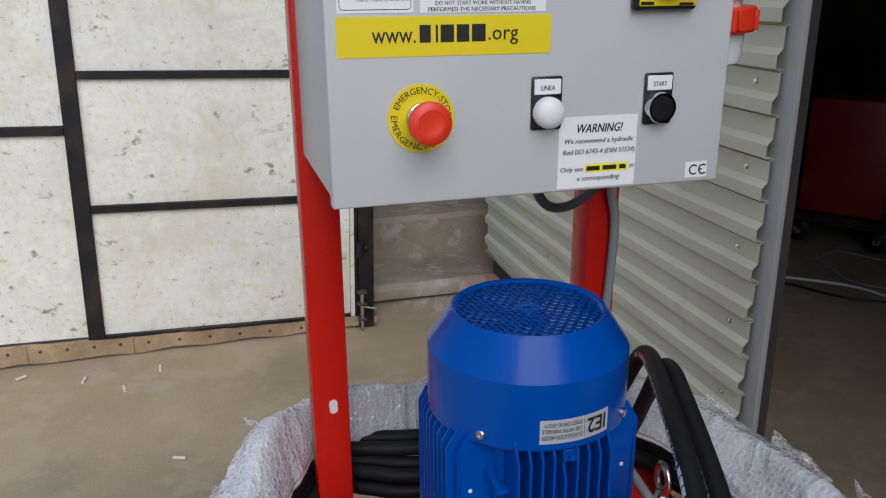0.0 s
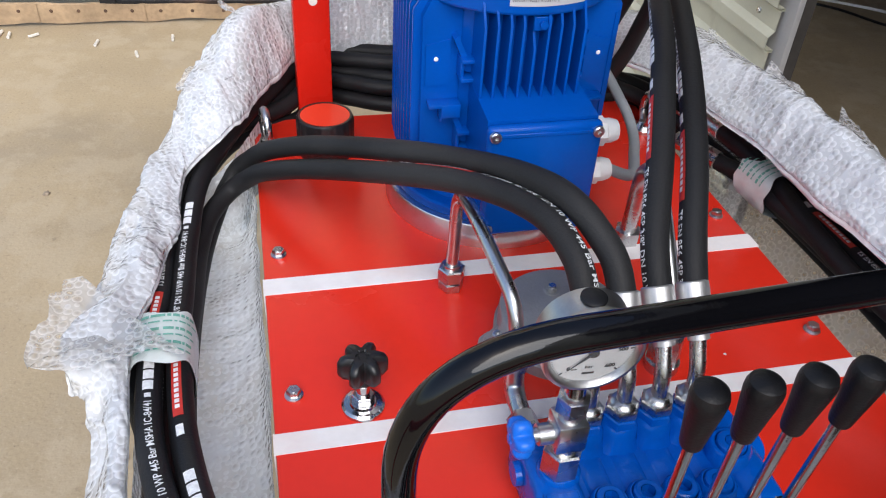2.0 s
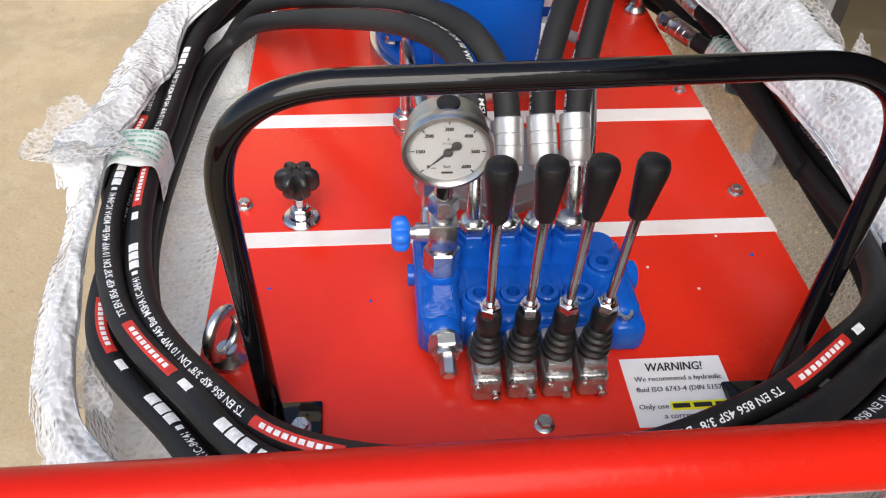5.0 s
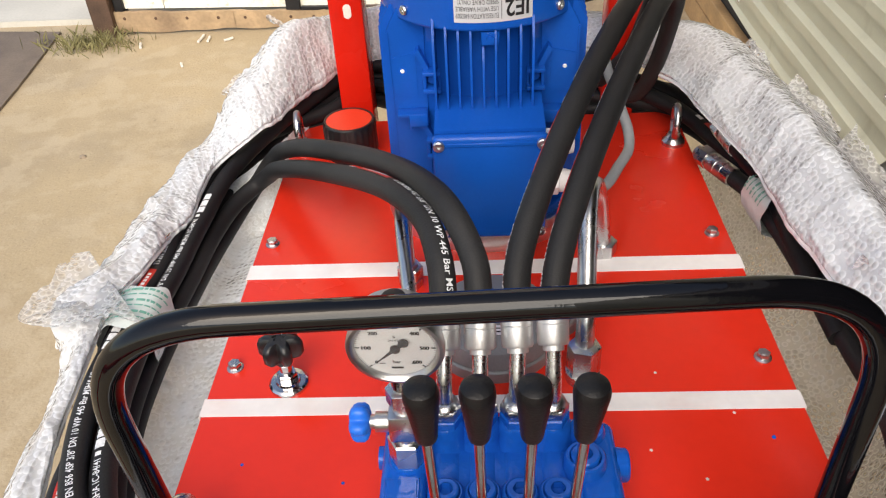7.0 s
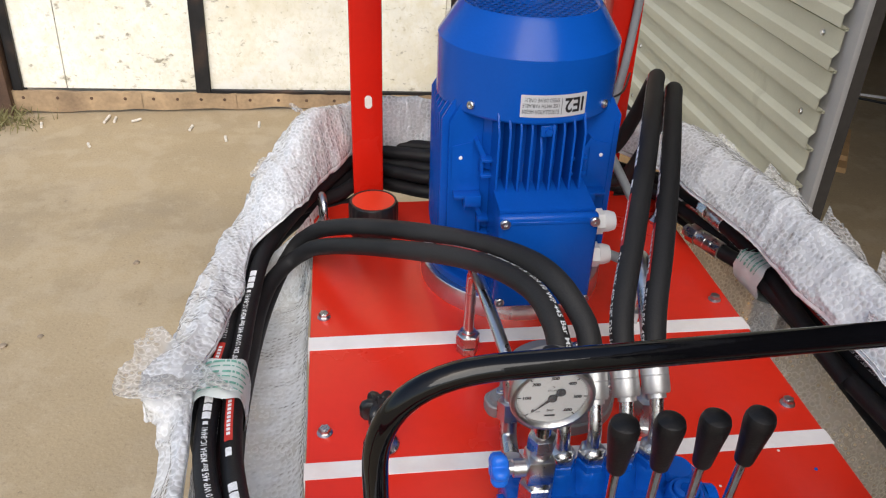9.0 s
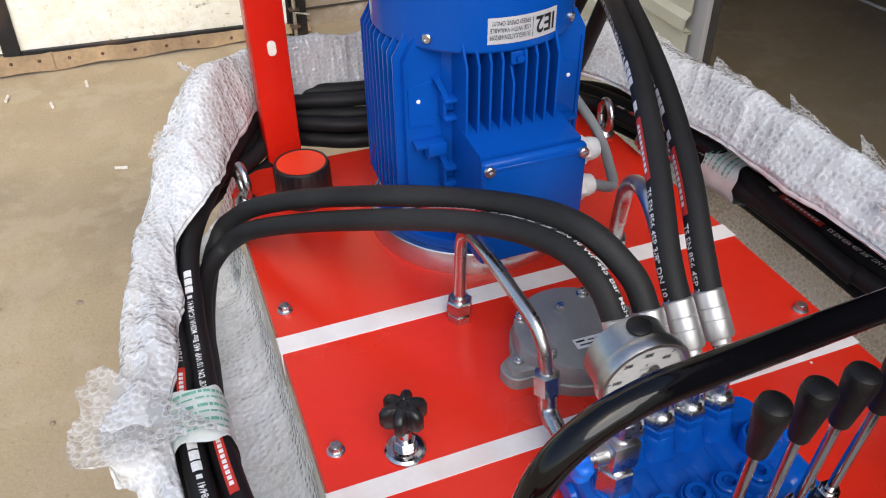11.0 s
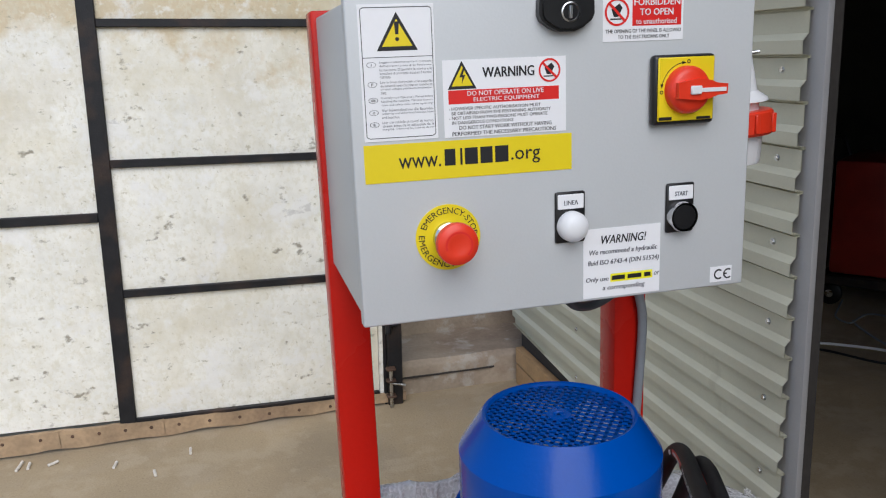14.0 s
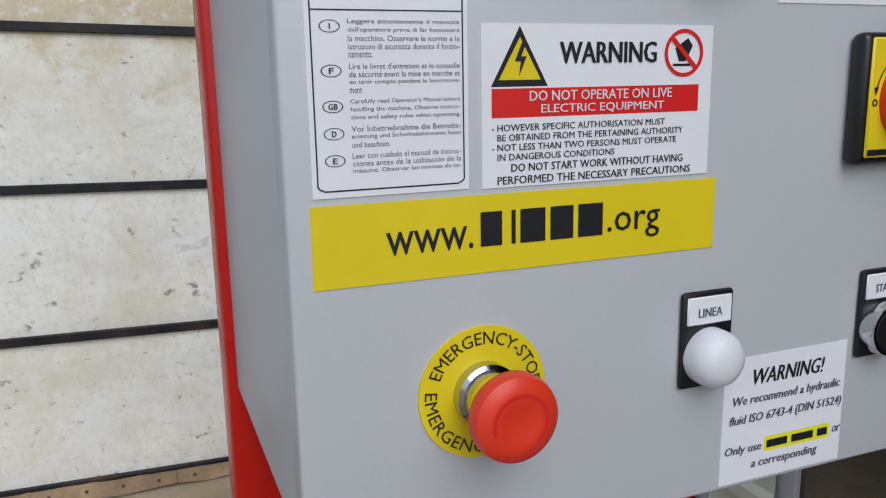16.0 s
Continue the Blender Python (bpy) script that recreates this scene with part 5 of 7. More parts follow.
def place_gauge():
    g = thing("pressure_gauge", (-0.07, 0.316, T + 0.052), "chromed liquid-filled pressure gauge on a shut-off valve", "gauge")
    x, y = -0.070, 0.3165
    part("lower_union", B().hexa((x, y, 0.978), (x, y, 1.003), 0.026, 0.0015).cyl((x, y, 1.002), (x, y, 1.009), 0.0105, 24), ZINC, g)
    part("valve_body", B().box((x - 0.0115, y - 0.0115, 1.007), (x + 0.0115, y + 0.0115, 1.034), 0.0025, 2).cyl((x, y, 1.033), (x, y, 1.046), 0.0085, 20).hexa((x, y, 1.041), (x, y, 1.056), 0.021), ZINC, g)
    part("valve_stem", B().cyl((x - 0.011, y, 1.019), (x - 0.022, y, 1.019), 0.0078, 20).cyl((x - 0.022, y, 1.019), (x - 0.028, y, 1.019), 0.0055, 16), ZINC, g)
    m = Matrix.Translation((x - 0.026, y, 1.019)) @ Matrix.Rotation(radians(-90), 4, "Y")
    k = star(0, 0, 0.0, 0.015, 0.0152, 5, 0.005)
    k.v = [tuple(m @ Vector(p)) for p in k.v]
    part("hand_wheel", k, BLUE_K, g, "bright blue plastic hand wheel")
    nrm = Vector((-0.03, -0.985, -0.07)).normalized()
    c = Vector((-0.0695, 0.3050, 1.1050))
    back = c - nrm * 0.030
    part("case", B().lathe([(0, 0), (0.0275, 0), (0.0300, 0.002), (0.0305, 0.006), (0.0305, 0.0240), (0.0312, 0.0245)], back, nrm, 64), SATIN_S, g)
    part("neck", B().cyl((x, y, 1.055), (x, y + 0.004, 1.082), 0.0075, 20), CHROME, g)
    part("bezel", B().lathe([(0.0305, 0.0215), (0.0332, 0.0222), (0.0338, 0.0245), (0.0338, 0.0300), (0.0328, 0.0322), (0.0305, 0.0326), (0.0282, 0.0305), (0.0276, 0.0285)], back, nrm, 72), SATIN_S, g)
    up = (Vector((0, 0, 1)) - nrm * nrm.z).normalized()
    right = up.cross(nrm)
    m = Matrix((( right.x, up.x, nrm.x, 0), (right.y, up.y, nrm.y, 0), (right.z, up.z, nrm.z, 0), (0, 0, 0, 1)))
    m = Matrix.Translation(back + nrm * 0.0285) @ m
    d = part("dial", B().lathe([(0.0292, 0), (0, 0)], back + nrm * 0.0284, nrm, 64), DIAL, g, "white dial reading to 600 bar, needle at zero")
    p = Print(d, m)
    for i in range(61):
        a = 225 - 270 * i / 60
        r1, w = (0.0246, 0.00060) if i % 10 == 0 else (0.0262, 0.00020)
        ca, sa = math.cos(radians(a)), math.sin(radians(a))
        p.poly(INK, [(0.0278 * ca - w * sa, 0.0278 * sa + w * ca), (r1 * ca - w * sa, r1 * sa + w * ca), (r1 * ca + w * sa, r1 * sa - w * ca), (0.0278 * ca + w * sa, 0.0278 * sa - w * ca)], 0.0003, "scale")
    for i, s in enumerate(("0", "100", "200", "300", "400", "500", "600")):
        a = radians(225 - 45 * i)
        cu, cv = 0.0198 * math.cos(a), 0.0202 * math.sin(a)
        w = 0.0009 if s == "0" else 0.0031
        p.text(INK, s, cu - w, cv - 0.0017, cu + w, cv + 0.0017, 0.0004, 0.055)
    p.text(INK, "bar", -0.0028, -0.0155, 0.0028, -0.0125, 0.0004)
    p.text(INK, "S", -0.0009, 0.0098, 0.0009, 0.0122, 0.0004)
    p.text(INK, "EN 837", -0.0042, 0.0064, 0.0042, 0.0084, 0.0004)
    p.rect(INK, -0.0042, -0.0210, 0.0042, -0.0190, 0.0004, "printed_bar")
    for u in (-0.012, 0.010):
        p.rect(INK, u, -0.0160, u + 0.004, -0.0152, 0.0004, "printed_bar")
    p.done()
    na = radians(225)
    dv = Vector((math.cos(na), math.sin(na), 0))
    sv = Vector((-dv.y, dv.x, 0))
    ned = B()
    ned.add([dv * 0.0235 + Vector((0, 0, 0.0016)), sv * 0.0015 + dv * 0.002 + Vector((0, 0, 0.0016)), sv * 0.0022 - dv * 0.009 + Vector((0, 0, 0.0016)), -sv * 0.0022 - dv * 0.009 + Vector((0, 0, 0.0016)), -sv * 0.0015 + dv * 0.002 + Vector((0, 0, 0.0016))], [(0, 1, 2, 3, 4)], m)
    ned.lathe([(0, 0.001), (0.0035, 0.001), (0.0035, 0.0026), (0, 0.0030)], m @ Vector((0, 0, 0)), nrm, 20)
    ned.lathe([(0, 0.0012), (0.0037, 0.0012), (0.0037, 0.0022), (0, 0.0024)], m @ (-dv * 0.0085), nrm, 20)
    part("needle", ned, INK, g)
    part("window", B().lathe([(0.0290, 0.0032), (0, 0.0032)], back + nrm * 0.0285, nrm, 48), GLASS, g).visible_shadow = False
    pl = back + nrm * 0.012 + up * 0.0300
    part("filling_plug", B().lathe([(0.0085, 0), (0.0085, 0.0015), (0.0070, 0.0025), (0, 0.0022)], pl, up, 24), BOOT, g, "black rubber filling plug")


def place_handle():
    h = thing("guard_handle", (0, 0.215, T), "bent black tube guard handle bolted over the valve", "handle")
    path = [(-0.2065, 0.213, T + 0.004), (-0.2120, 0.2005, 1.2250), (0.2020, 0.2243, 1.2212), (0.1900, 0.208, T + 0.004)]
    part("tube", B().tube(rounded(path, 0.078, 14), 0.0083, 20), BLACK, h)
    for x, s in ((-0.2065, 1), (0.1900, -1)):
        x0, x1 = sorted((x - 0.012 * s, x + 0.038 * s))
        part("foot_plate", B().box((x0, 0.184, T + 0.0003), (x1, 0.222, T + 0.0045), 0.002, 2), BLACK, h)
        bolt(h, x + 0.022 * s, 0.196, T + 0.0045, af=0.012)


place_tank()
eyebolt(-0.2555, 0.889, 98)
eyebolt(0.2525, 0.874, 82)
eyebolt(-0.246, 0.270, 62)
place_filler()
place_hand_knob()
place_motor()
place_pump_cover()
place_pipes()
place_valve()
place_gauge()
place_handle()


# ---- control cabinet on its two posts ----
FY = 0.730  # the cabinet door's front


def place_posts():
    for x0, x1, tall in ((-0.2095, -0.1630, 1.716), (0.1690, 0.2155, 1.70)):
        xm = (x0 + x1) / 2
        p = thing("cabinet_post", (xm, 1.01, 0.0), "red painted square steel post carrying the control cabinet", "post", "cabinet posts")
        part("tube", B().box((x0, 0.978, 0.0), (x1, 1.024, tall), 0.003, 2), RED_POST, p)
        for zb in (1.44, 1.66):
            part("bracket", B().box((x0 + 0.008, 0.9742, zb), (x1 - 0.008, 0.9778, zb + 0.03), 0.001, 1), RED_POST, p)
        if xm < 0:
            n, pts = 20, []
            for i in range(n):
                a = 2 * math.pi * i / n
                pts.append((0.0055 * math.cos(a), 0.0055 * math.sin(a) + (0.0045 if math.sin(a) > 0 else -0.0045)))
            part("slot_plug", B().prism(pts, 0, 0.0012, facing_front(-0.1840, 0.978, 1.088)), LITTER, p, "pale oval slot in the post")


def triangle(p, mat_edge, mat_in, cu, cv, w, h):
    p.poly(mat_edge, [(cu - w / 2, cv - h / 2), (cu + w / 2, cv - h / 2), (cu, cv + h / 2)], 0.0006)
    p.poly(mat_in, [(cu - w * 0.37, cv - h * 0.39), (cu + w * 0.37, cv - h * 0.39), (cu, cv + h * 0.32)], 0.0008)


def no_hand(p, cu, cv, r):
    """Round prohibition sign over a plain dark shape."""
    p.poly(INK, [(cu - r * 0.55, cv - r * 0.55), (cu + r * 0.35, cv - r * 0.55), (cu + r * 0.35, cv - r * 0.45), (cu - r * 0.55, cv - r * 0.45)], 0.0007)
    p.poly(INK, [(cu - r * 0.25, cv - r * 0.35), (cu + r * 0.1, cv - r * 0.35), (cu + r * 0.45, cv + r * 0.3), (cu + r * 0.2, cv + r * 0.62), (cu - r * 0.45, cv + r * 0.2)], 0.0007)
    p.ring(RED_S, cu, cv, r * 0.84, r, 0.0009)
    d = r * 0.62
    e = r * 0.07
    p.poly(RED_S, [(cu - d - e, cv + d - e), (cu - d + e, cv + d + e), (cu + d + e, cv - d + e), (cu + d - e, cv - d - e)], 0.0010)


def place_cabinet():
    c = thing("control_cabinet", (-0.01, 0.84, 1.42), "light grey steel control cabinet with buttons and warning stickers", "cabinet")
    part("body", B().box((-0.2035, 0.747, 1.4235), (0.1845, 0.974, 1.7085), 0.003, 2), GREY_C, c)
    d = part("door", B().box((-0.2065, FY, 1.4205), (0.1875, 0.7455, 1.7115), 0.0022, 3), GREY_C, c)
    part("gasket", B().box((-0.198, 0.7452, 1.429), (0.179, 0.7472, 1.703)), BOOT, c)

    def sticker(name, x0, z0, x1, z1, mat, label):
        s = part(name, B().box((x0, FY - 0.0005, z0), (x1, FY - 0.00002, z1)), mat, d, label)
        return s, Print(s, facing_front((x0 + x1) / 2, FY, (z0 + z1) / 2)), (x1 - x0) / 2, (z1 - z0) / 2

    # manual sticker in five languages
    s, p, w, h = sticker("sticker", -0.1955, 1.5892, -0.1295, 1.7042, PAPER, "white operating-manual sticker with warning triangle")
    for u0, v0, u1, v1 in ((-0.0285, 0.0545, 0.0285, 0.0551), (-0.0285, -0.0551, 0.0285, -0.0545), (-0.0311, -0.052, -0.0305, 0.052), (0.0305, -0.052, 0.0311, 0.052), (-0.0305, 0.0135, 0.0305, 0.0140)):
        p.rect(INK, u0, v0, u1, v1, 0.0007, "frame_line")
    for a, su, sv in ((0, 1, 1), (90, -1, 1), (180, -1, -1), (270, 1, -1)):
        p.ring(INK, 0.0285 * su, 0.052 * sv, 0.0021, 0.0027, 0.0007, "frame_line", a, a + 90, 8)
    triangle(p, INK, YELLOW, 0, 0.035, 0.036, 0.032)
    p.poly(INK, [(-0.0013, 0.0325), (0.0013, 0.0325), (0.0021, 0.0415), (0.0012, 0.043), (-0.0012, 0.043), (-0.0021, 0.0415)], 0.0010)
    p.ring(INK, 0, 0.0285, 0.0, 0.0017, 0.0010, k=16)
    blocks = (("I", 0.0105, ("Leggere attentamente il manuale", "dell'operatore prima di far funzionare", "la macchina. Osservare le norme e le", "istruzioni di sicurezza durante il funzio-", "namento.")),
              ("F", -0.0085, ("Lire le livret d'entretien et le conseille", "de s\u00e9curit\u00e9 avant la mise en marche et", "en tenir compte pendant le fonctionne-", "ment")),
              ("GB", -0.0240, ("Carefully read Operator's Manual before", "handling the machine. Observe instruc-", "tions and safety rules when operating.")),
              ("D", -0.0355, ("Vor Inbetriebnahme die Betriebs-", "anleitung und Sicherheitshinweise lesen", "und beachten.")),
              ("E", -0.0455, ("Leer con cuidado el manual de instruc-", "ciones antes de la utilizaci\u00f3n de la", "m\u00e1quina. Observar las normas de se-")))
    lead = 0.00305
    v = 0.0105
    for code, _, lines in blocks:
        k = 0 if len(lines) < 4 else 1
        cv = v - lead * 0.9
        p.ring(INK, -0.0235, cv, 0.0021, 0.00235, 0.0007, "frame_line", k=24, sx=1.75)
        half = 0.00018 if code == "I" else 0.0009 * len(code)
        p.text(INK, code, -0.0235 - half, cv - 0.0011, -0.0235 + half, cv + 0.0011, bold=0.02)
        for line in lines:
            short = len(line) < 16
            p.text(INK_G, line, -0.0165, v - 0.0022, -0.0165 + (0.046 if not short else 0.0012 * len(line)), v, 0.0007)
            v -= lead
        v -= 0.00125
    p.done()

    # live-equipment warning
    s, p, w, h = sticker("sticker", -0.1235, 1.5887, -0.0075, 1.6560, PAPER, "white electrical warning sticker with red band")
    triangle(p, INK, YELLOW, -0.0405, 0.0205, 0.0265, 0.0245)
    p.poly(INK, [(-0.0395, 0.0265), (-0.0375, 0.0265), (-0.0400, 0.0205), (-0.0375, 0.0205), (-0.0410, 0.0125), (-0.0402, 0.0185), (-0.0430, 0.0185)], 0.0010)
    p.text(INK, "WARNING", -0.0215, 0.0175, 0.0270, 0.0265, bold=0.022)
    no_hand(p, 0.0420, 0.0215, 0.0105)
    p.rect(RED_S, -0.0535, -0.0045, 0.0510, 0.0075, 0.0006)
    p.text(INK_W, "DO NOT OPERATE ON LIVE", -0.0360, 0.0022, 0.0360, 0.0064, 0.0010, 0.012)
    p.text(INK_W, "ELECTRIC EQUIPMENT", -0.0305, -0.0035, 0.0320, 0.0007, 0.0010, 0.012)
    for i, (t, u) in enumerate((("HOWEVER SPECIFIC AUTHORISATION MUST", 0.0330), ("BE OBTAINED FROM THE PERTAINING AUTHORITY", 0.0430), ("NOT LESS THAN TWO PERSONS MUST OPERATE", 0.0395), ("IN DANGEROUS CONDITIONS", 0.0065))):
        p.text(INK, t, -0.0510, -0.0100 - i * 0.0041, u, -0.0072 - i * 0.0041, 0.0008, 0.008)
    for i in (0, 2):
        p.ring(INK, -0.0530, -0.0092 - i * 0.0041, 0, 0.0004, 0.0008, "lettering", k=8)
    p.text(INK, "DO NOT START WORK WITHOUT HAVING", -0.0445, -0.0272, 0.0435, -0.0238, 0.0008, 0.012)
    p.text(INK, "PERFORMED THE NECESSARY PRECAUTIONS", -0.0510, -0.0324, 0.0480, -0.0290, 0.0008, 0.012)
    p.done()

    # forbidden-to-open sticker
    s, p, w, h = sticker("sticker", 0.0290, 1.6665, 0.1105, 1.7075, PAPER, "white and red forbidden-to-open sticker")
    no_hand(p, -0.0270, 0.0055, 0.0122)
    p.rect(RED_S, -0.0115, -0.0070, 0.0385, 0.0185, 0.0006)
    p.text(INK_W, "FORBIDDEN", -0.0098, 0.0110, 0.0368, 0.0172, 0.0010, 0.018)
    p.text(INK_W, "TO OPEN", -0.0040, 0.0022, 0.0300, 0.0082, 0.0010, 0.018)
    p.text(INK_W, "to unauthorised", -0.0080, -0.0056, 0.0335, -0.0006, 0.0010, 0.012)
    p.text(INK, "THE OPENING OF THE PANEL IS ALLOWED", -0.0382, -0.0130, 0.0385, -0.0098, 0.0008, 0.008)
    p.text(INK, "TO THE ELECTRICIANS ONLY", -0.0260, -0.0182, 0.0265, -0.0150, 0.0008, 0.008)
    p.done()

    # yellow web-address strip; the maker's name stays as blocks
    s, p, w, h = sticker("sticker", -0.1970, 1.5525, -0.0020, 1.5862, YELLOW, "long yellow sticker with a black web address")
    p.text(INK, "www.", -0.0670, -0.0055, -0.0285, 0.0042, 0.0008, 0.004)
    for i, (u0, u1) in enumerate(((-0.0250, -0.0150), (-0.0105, -0.0085), (-0.0062, 0.0060), (0.0085, 0.0200), (0.0225, 0.0352))):
        p.rect(INK, u0, -0.0053, u1, 0.0095, 0.0008, "printed_bar")
    p.text(INK, ".org", 0.0378, -0.0085, 0.0660, 0.0045, 0.0008, 0.004)
    p.done()

    # oil recommendation, conformity mark
    s, p, w, h = sticker("sticker", 0.0100, 1.4235, 0.0920, 1.4925, PAPER, "white oil warning sheet taped on the door")
    warning_sheet(p)
    s, p, w, h = sticker("sticker", 0.1495, 1.4253, 0.1740, 1.4412, PAPER, "small white conformity sticker")
    p.ring(INK, -0.0028, 0, 0.0038, 0.0054, 0.0008, "lettering", 50, 310, 24)
    p.ring(INK, 0.0078, 0, 0.0038, 0.0054, 0.0008, "lettering", 50, 310, 24)
    p.rect(INK, 0.0030, -0.0008, 0.0066, 0.0008, 0.0008, "lettering")
    p.done()

    # emergency stop
    ex, ez = -0.1240, 1.4985
    m = facing_front(ex, FY, ez)
    e = part("emergency_stop", B().lathe([(0.0, 0), (0.0305, 0), (0.0305, 0.0012), (0, 0.0012)], (ex, FY, ez), (0, -1, 0), 72), YELLOW, d, "yellow disc with red mushroom push button")
    p = Print(e, m)
    p.arc_text(INK, "EMERGENCY-STOP", 0, 0, 0.0222, 0.0058, 158, 2, 0.0016)
    p.arc_text(INK, "EMERGENCY-STOP", 0, 0, 0.0280, -0.0058, 172, 336, 0.0016)
    p.done()
    part("button_neck", B().lathe([(0.0145, 0.001), (0.0145, 0.007), (0.0125, 0.008), (0.0125, 0.025)], (ex, FY, ez), (0, -1, 0), 40), CHROME, e)
    part("yellow_collar", B().lathe([(0.0128, 0.015), (0.0128, 0.024)], (ex, FY, ez), (0, -1, 0), 40), YELLOW, e)
    mush = part("mushroom", B().lathe([(0.0115, 0.025), (0.0176, 0.0255), (0.0189, 0.0275), (0.0192, 0.0320), (0.0184, 0.0348), (0.0150, 0.0372), (0.0095, 0.0382), (0.0080, 0.0376), (0, 0.0378)], (ex, FY, ez), (0, -1, 0), 56), RED_P, e, "orange-red mushroom button")
    q = Print(mush, facing_front(ex, FY - 0.0379, ez))
    q.ring(RED_S, 0, 0, 0.0108, 0.0125, 0.0002, "arrow_mark", -50, 200, 28).done()

    # white lamp, black start button
    for bx, bz, word, lamp in ((-0.0045, 1.507, "LINEA", True), (0.1115, 1.5065, "START", False)):
        hold = part("legend_plate", B().box((bx - 0.0152, FY - 0.0035, bz - 0.0245), (bx + 0.0152, FY, bz + 0.0245), 0.002, 2), BLACK_P, d)
        pl = part("word_plate", B().box((bx - 0.0132, FY - 0.0045, bz + 0.0082), (bx + 0.0132, FY - 0.0033, bz + 0.0222), 0.0006, 1), PAPER, hold)
        q = Print(pl, facing_front(bx, FY - 0.0045, bz + 0.0145))
        q.text(INK_G, word, -0.0070, -0.0024, 0.0070, 0.0020, 0.0003).done()
        c0 = (bx + 0.0005, FY - 0.003, bz - 0.0082)
        if lamp:
            part("lamp", B().lathe([(0.0145, 0), (0.0145, 0.007), (0.0138, 0.010), (0.0115, 0.0135), (0.007, 0.0158), (0, 0.0165)], c0, (0, -1, 0), 48), WHITE_P, hold, "white domed pilot lamp")
        else:
            part("bezel", B().lathe([(0.0150, 0), (0.0150, 0.006), (0.0142, 0.0085), (0.0128, 0.0085), (0.0125, 0.004)], c0, (0, -1, 0), 48), CHROME, hold)
            part("push_button", B().lathe([(0.0124, 0.004), (0.0124, 0.0072), (0.0115, 0.0085), (0, 0.0088)], c0, (0, -1, 0), 48), BLACK_P, hold)

    # main switch
    sx, sz = 0.1085, 1.6205
    sw = part("main_switch", B().box((sx - 0.0325, FY - 0.010, sz - 0.0325), (sx + 0.0325, FY, sz + 0.0325), 0.004, 3), BLACK_P, d, "yellow main switch with red rotary handle")
    pl = part("yellow_plate", B().box((sx - 0.0285, FY - 0.0115, sz - 0.0285), (sx + 0.0300, FY - 0.0098, sz + 0.0300), 0.001, 1), YELLOW, sw)
    q = Print(pl, facing_front(sx, FY - 0.0115, sz))
    q.ring(INK, 0.0, 0.0, 0.0248, 0.0255, 0.0003, "arrow_mark", 95, 170, 20)
    q.poly(INK, [(-0.0045, 0.0262), (-0.0045, 0.0232), (0.0, 0.0250)], 0.0003, "arrow_mark").poly(INK, [(-0.0265, 0.0060), (-0.0235, 0.0060), (-0.0250, 0.0020)], 0.0003, "arrow_mark")
    q.ring(INK, 0.0025, 0.0258, 0.0010, 0.0018, 0.0003, "arrow_mark", k=16).ring(INK, -0.0252, -0.0015, 0.0010, 0.0018, 0.0003, "arrow_mark", k=16)
    q.rect(INK, -0.0275, -0.0275, -0.0140, -0.0245, 0.0003, "printed_bar").rect(INK, 0.0120, -0.0280, 0.0270, -0.0255, 0.0003, "printed_bar")
    q.done()
    k = B().lathe([(0.0222, 0.0115), (0.0218, 0.018), (0.0200, 0.0215), (0.016, 0.0235), (0, 0.0245)], (sx, FY, sz), (0, -1, 0), 56)
    grip = [(-0.017, -0.0070), (0.005, -0.0095), (0.016, -0.0080), (0.0230, -0.0055), (0.0335, -0.0046), (0.0340, 0.0046), (0.0230, 0.0058), (0.016, 0.0085), (0.005, 0.0100), (-0.017, 0.0070)]
    k.prism(grip, 0.014, 0.0285, facing_front(sx, FY, sz))
    kn = part("rotary_handle", k, RED_P, sw, "red rotary handle turned sideways")
    part("pointer_mark", B().box((sx + 0.004, FY - 0.0293, sz - 0.0022), (sx + 0.0320, FY - 0.0284, sz + 0.0016), 0.0003, 1).box((sx - 0.0055, FY - 0.0310, sz - 0.0040), (sx + 0.0060, FY - 0.0283, sz + 0.0040), 0.001, 1), WHITE_P, kn)

    # lock
    lx, lz = -0.0095, 1.7068
    pts = [(-0.0245, 0.0), (-0.0262, -0.0030), (-0.0265, -0.0150), (-0.0240, -0.0205), (-0.0150, -0.0270), (-0.0070, -0.0300), (0.0070, -0.0300), (0.0150, -0.0270), (0.0240, -0.0205), (0.0265, -0.0150), (0.0262, -0.0030), (0.0245, 0.0)]
    lk = B().prism(pts, 0, 0.0085, facing_front(lx, FY, lz))
    lk.prism([(u * 0.88, w * 0.88 - 0.0012) for u, w in pts], 0.0085, 0.0115, facing_front(lx, FY, lz))
    lk = part("door_lock", lk, BLACK_P, d, "black lock cover with a steel key insert")
    part("key_insert", B().lathe([(0.0088, 0.0100), (0.0088, 0.0122), (0.0076, 0.0126), (0.0070, 0.0112), (0.0, 0.0112)], (lx + 0.002, FY, lz - 0.0135), (0, -1, 0), 28).box((lx + 0.0005, FY - 0.0135, lz - 0.0190), (lx + 0.0035, FY - 0.0110, lz - 0.0080), 0.0005, 1), ZINC, lk)

    # red power inlet on the side
    inl = part("power_inlet", B().box((0.1845, 0.815, 1.575), (0.205, 0.905, 1.668), 0.004, 2), WHITE_P, c, "white and red industrial power inlet")
    a0, ax = Vector((0.252, 0.858, 1.670)), Vector((0.06, 0.0, -1)).normalized()
    part("inlet_shell", B().lathe([(0, 0), (0.013, 0), (0.017, 0.004), (0.0245, 0.058), (0.0255, 0.062), (0.036, 0.070), (0.037, 0.0735), (0.027, 0.076), (0.027, 0.086), (0.0, 0.087)], a0, ax, 48), WHITE_P, inl)
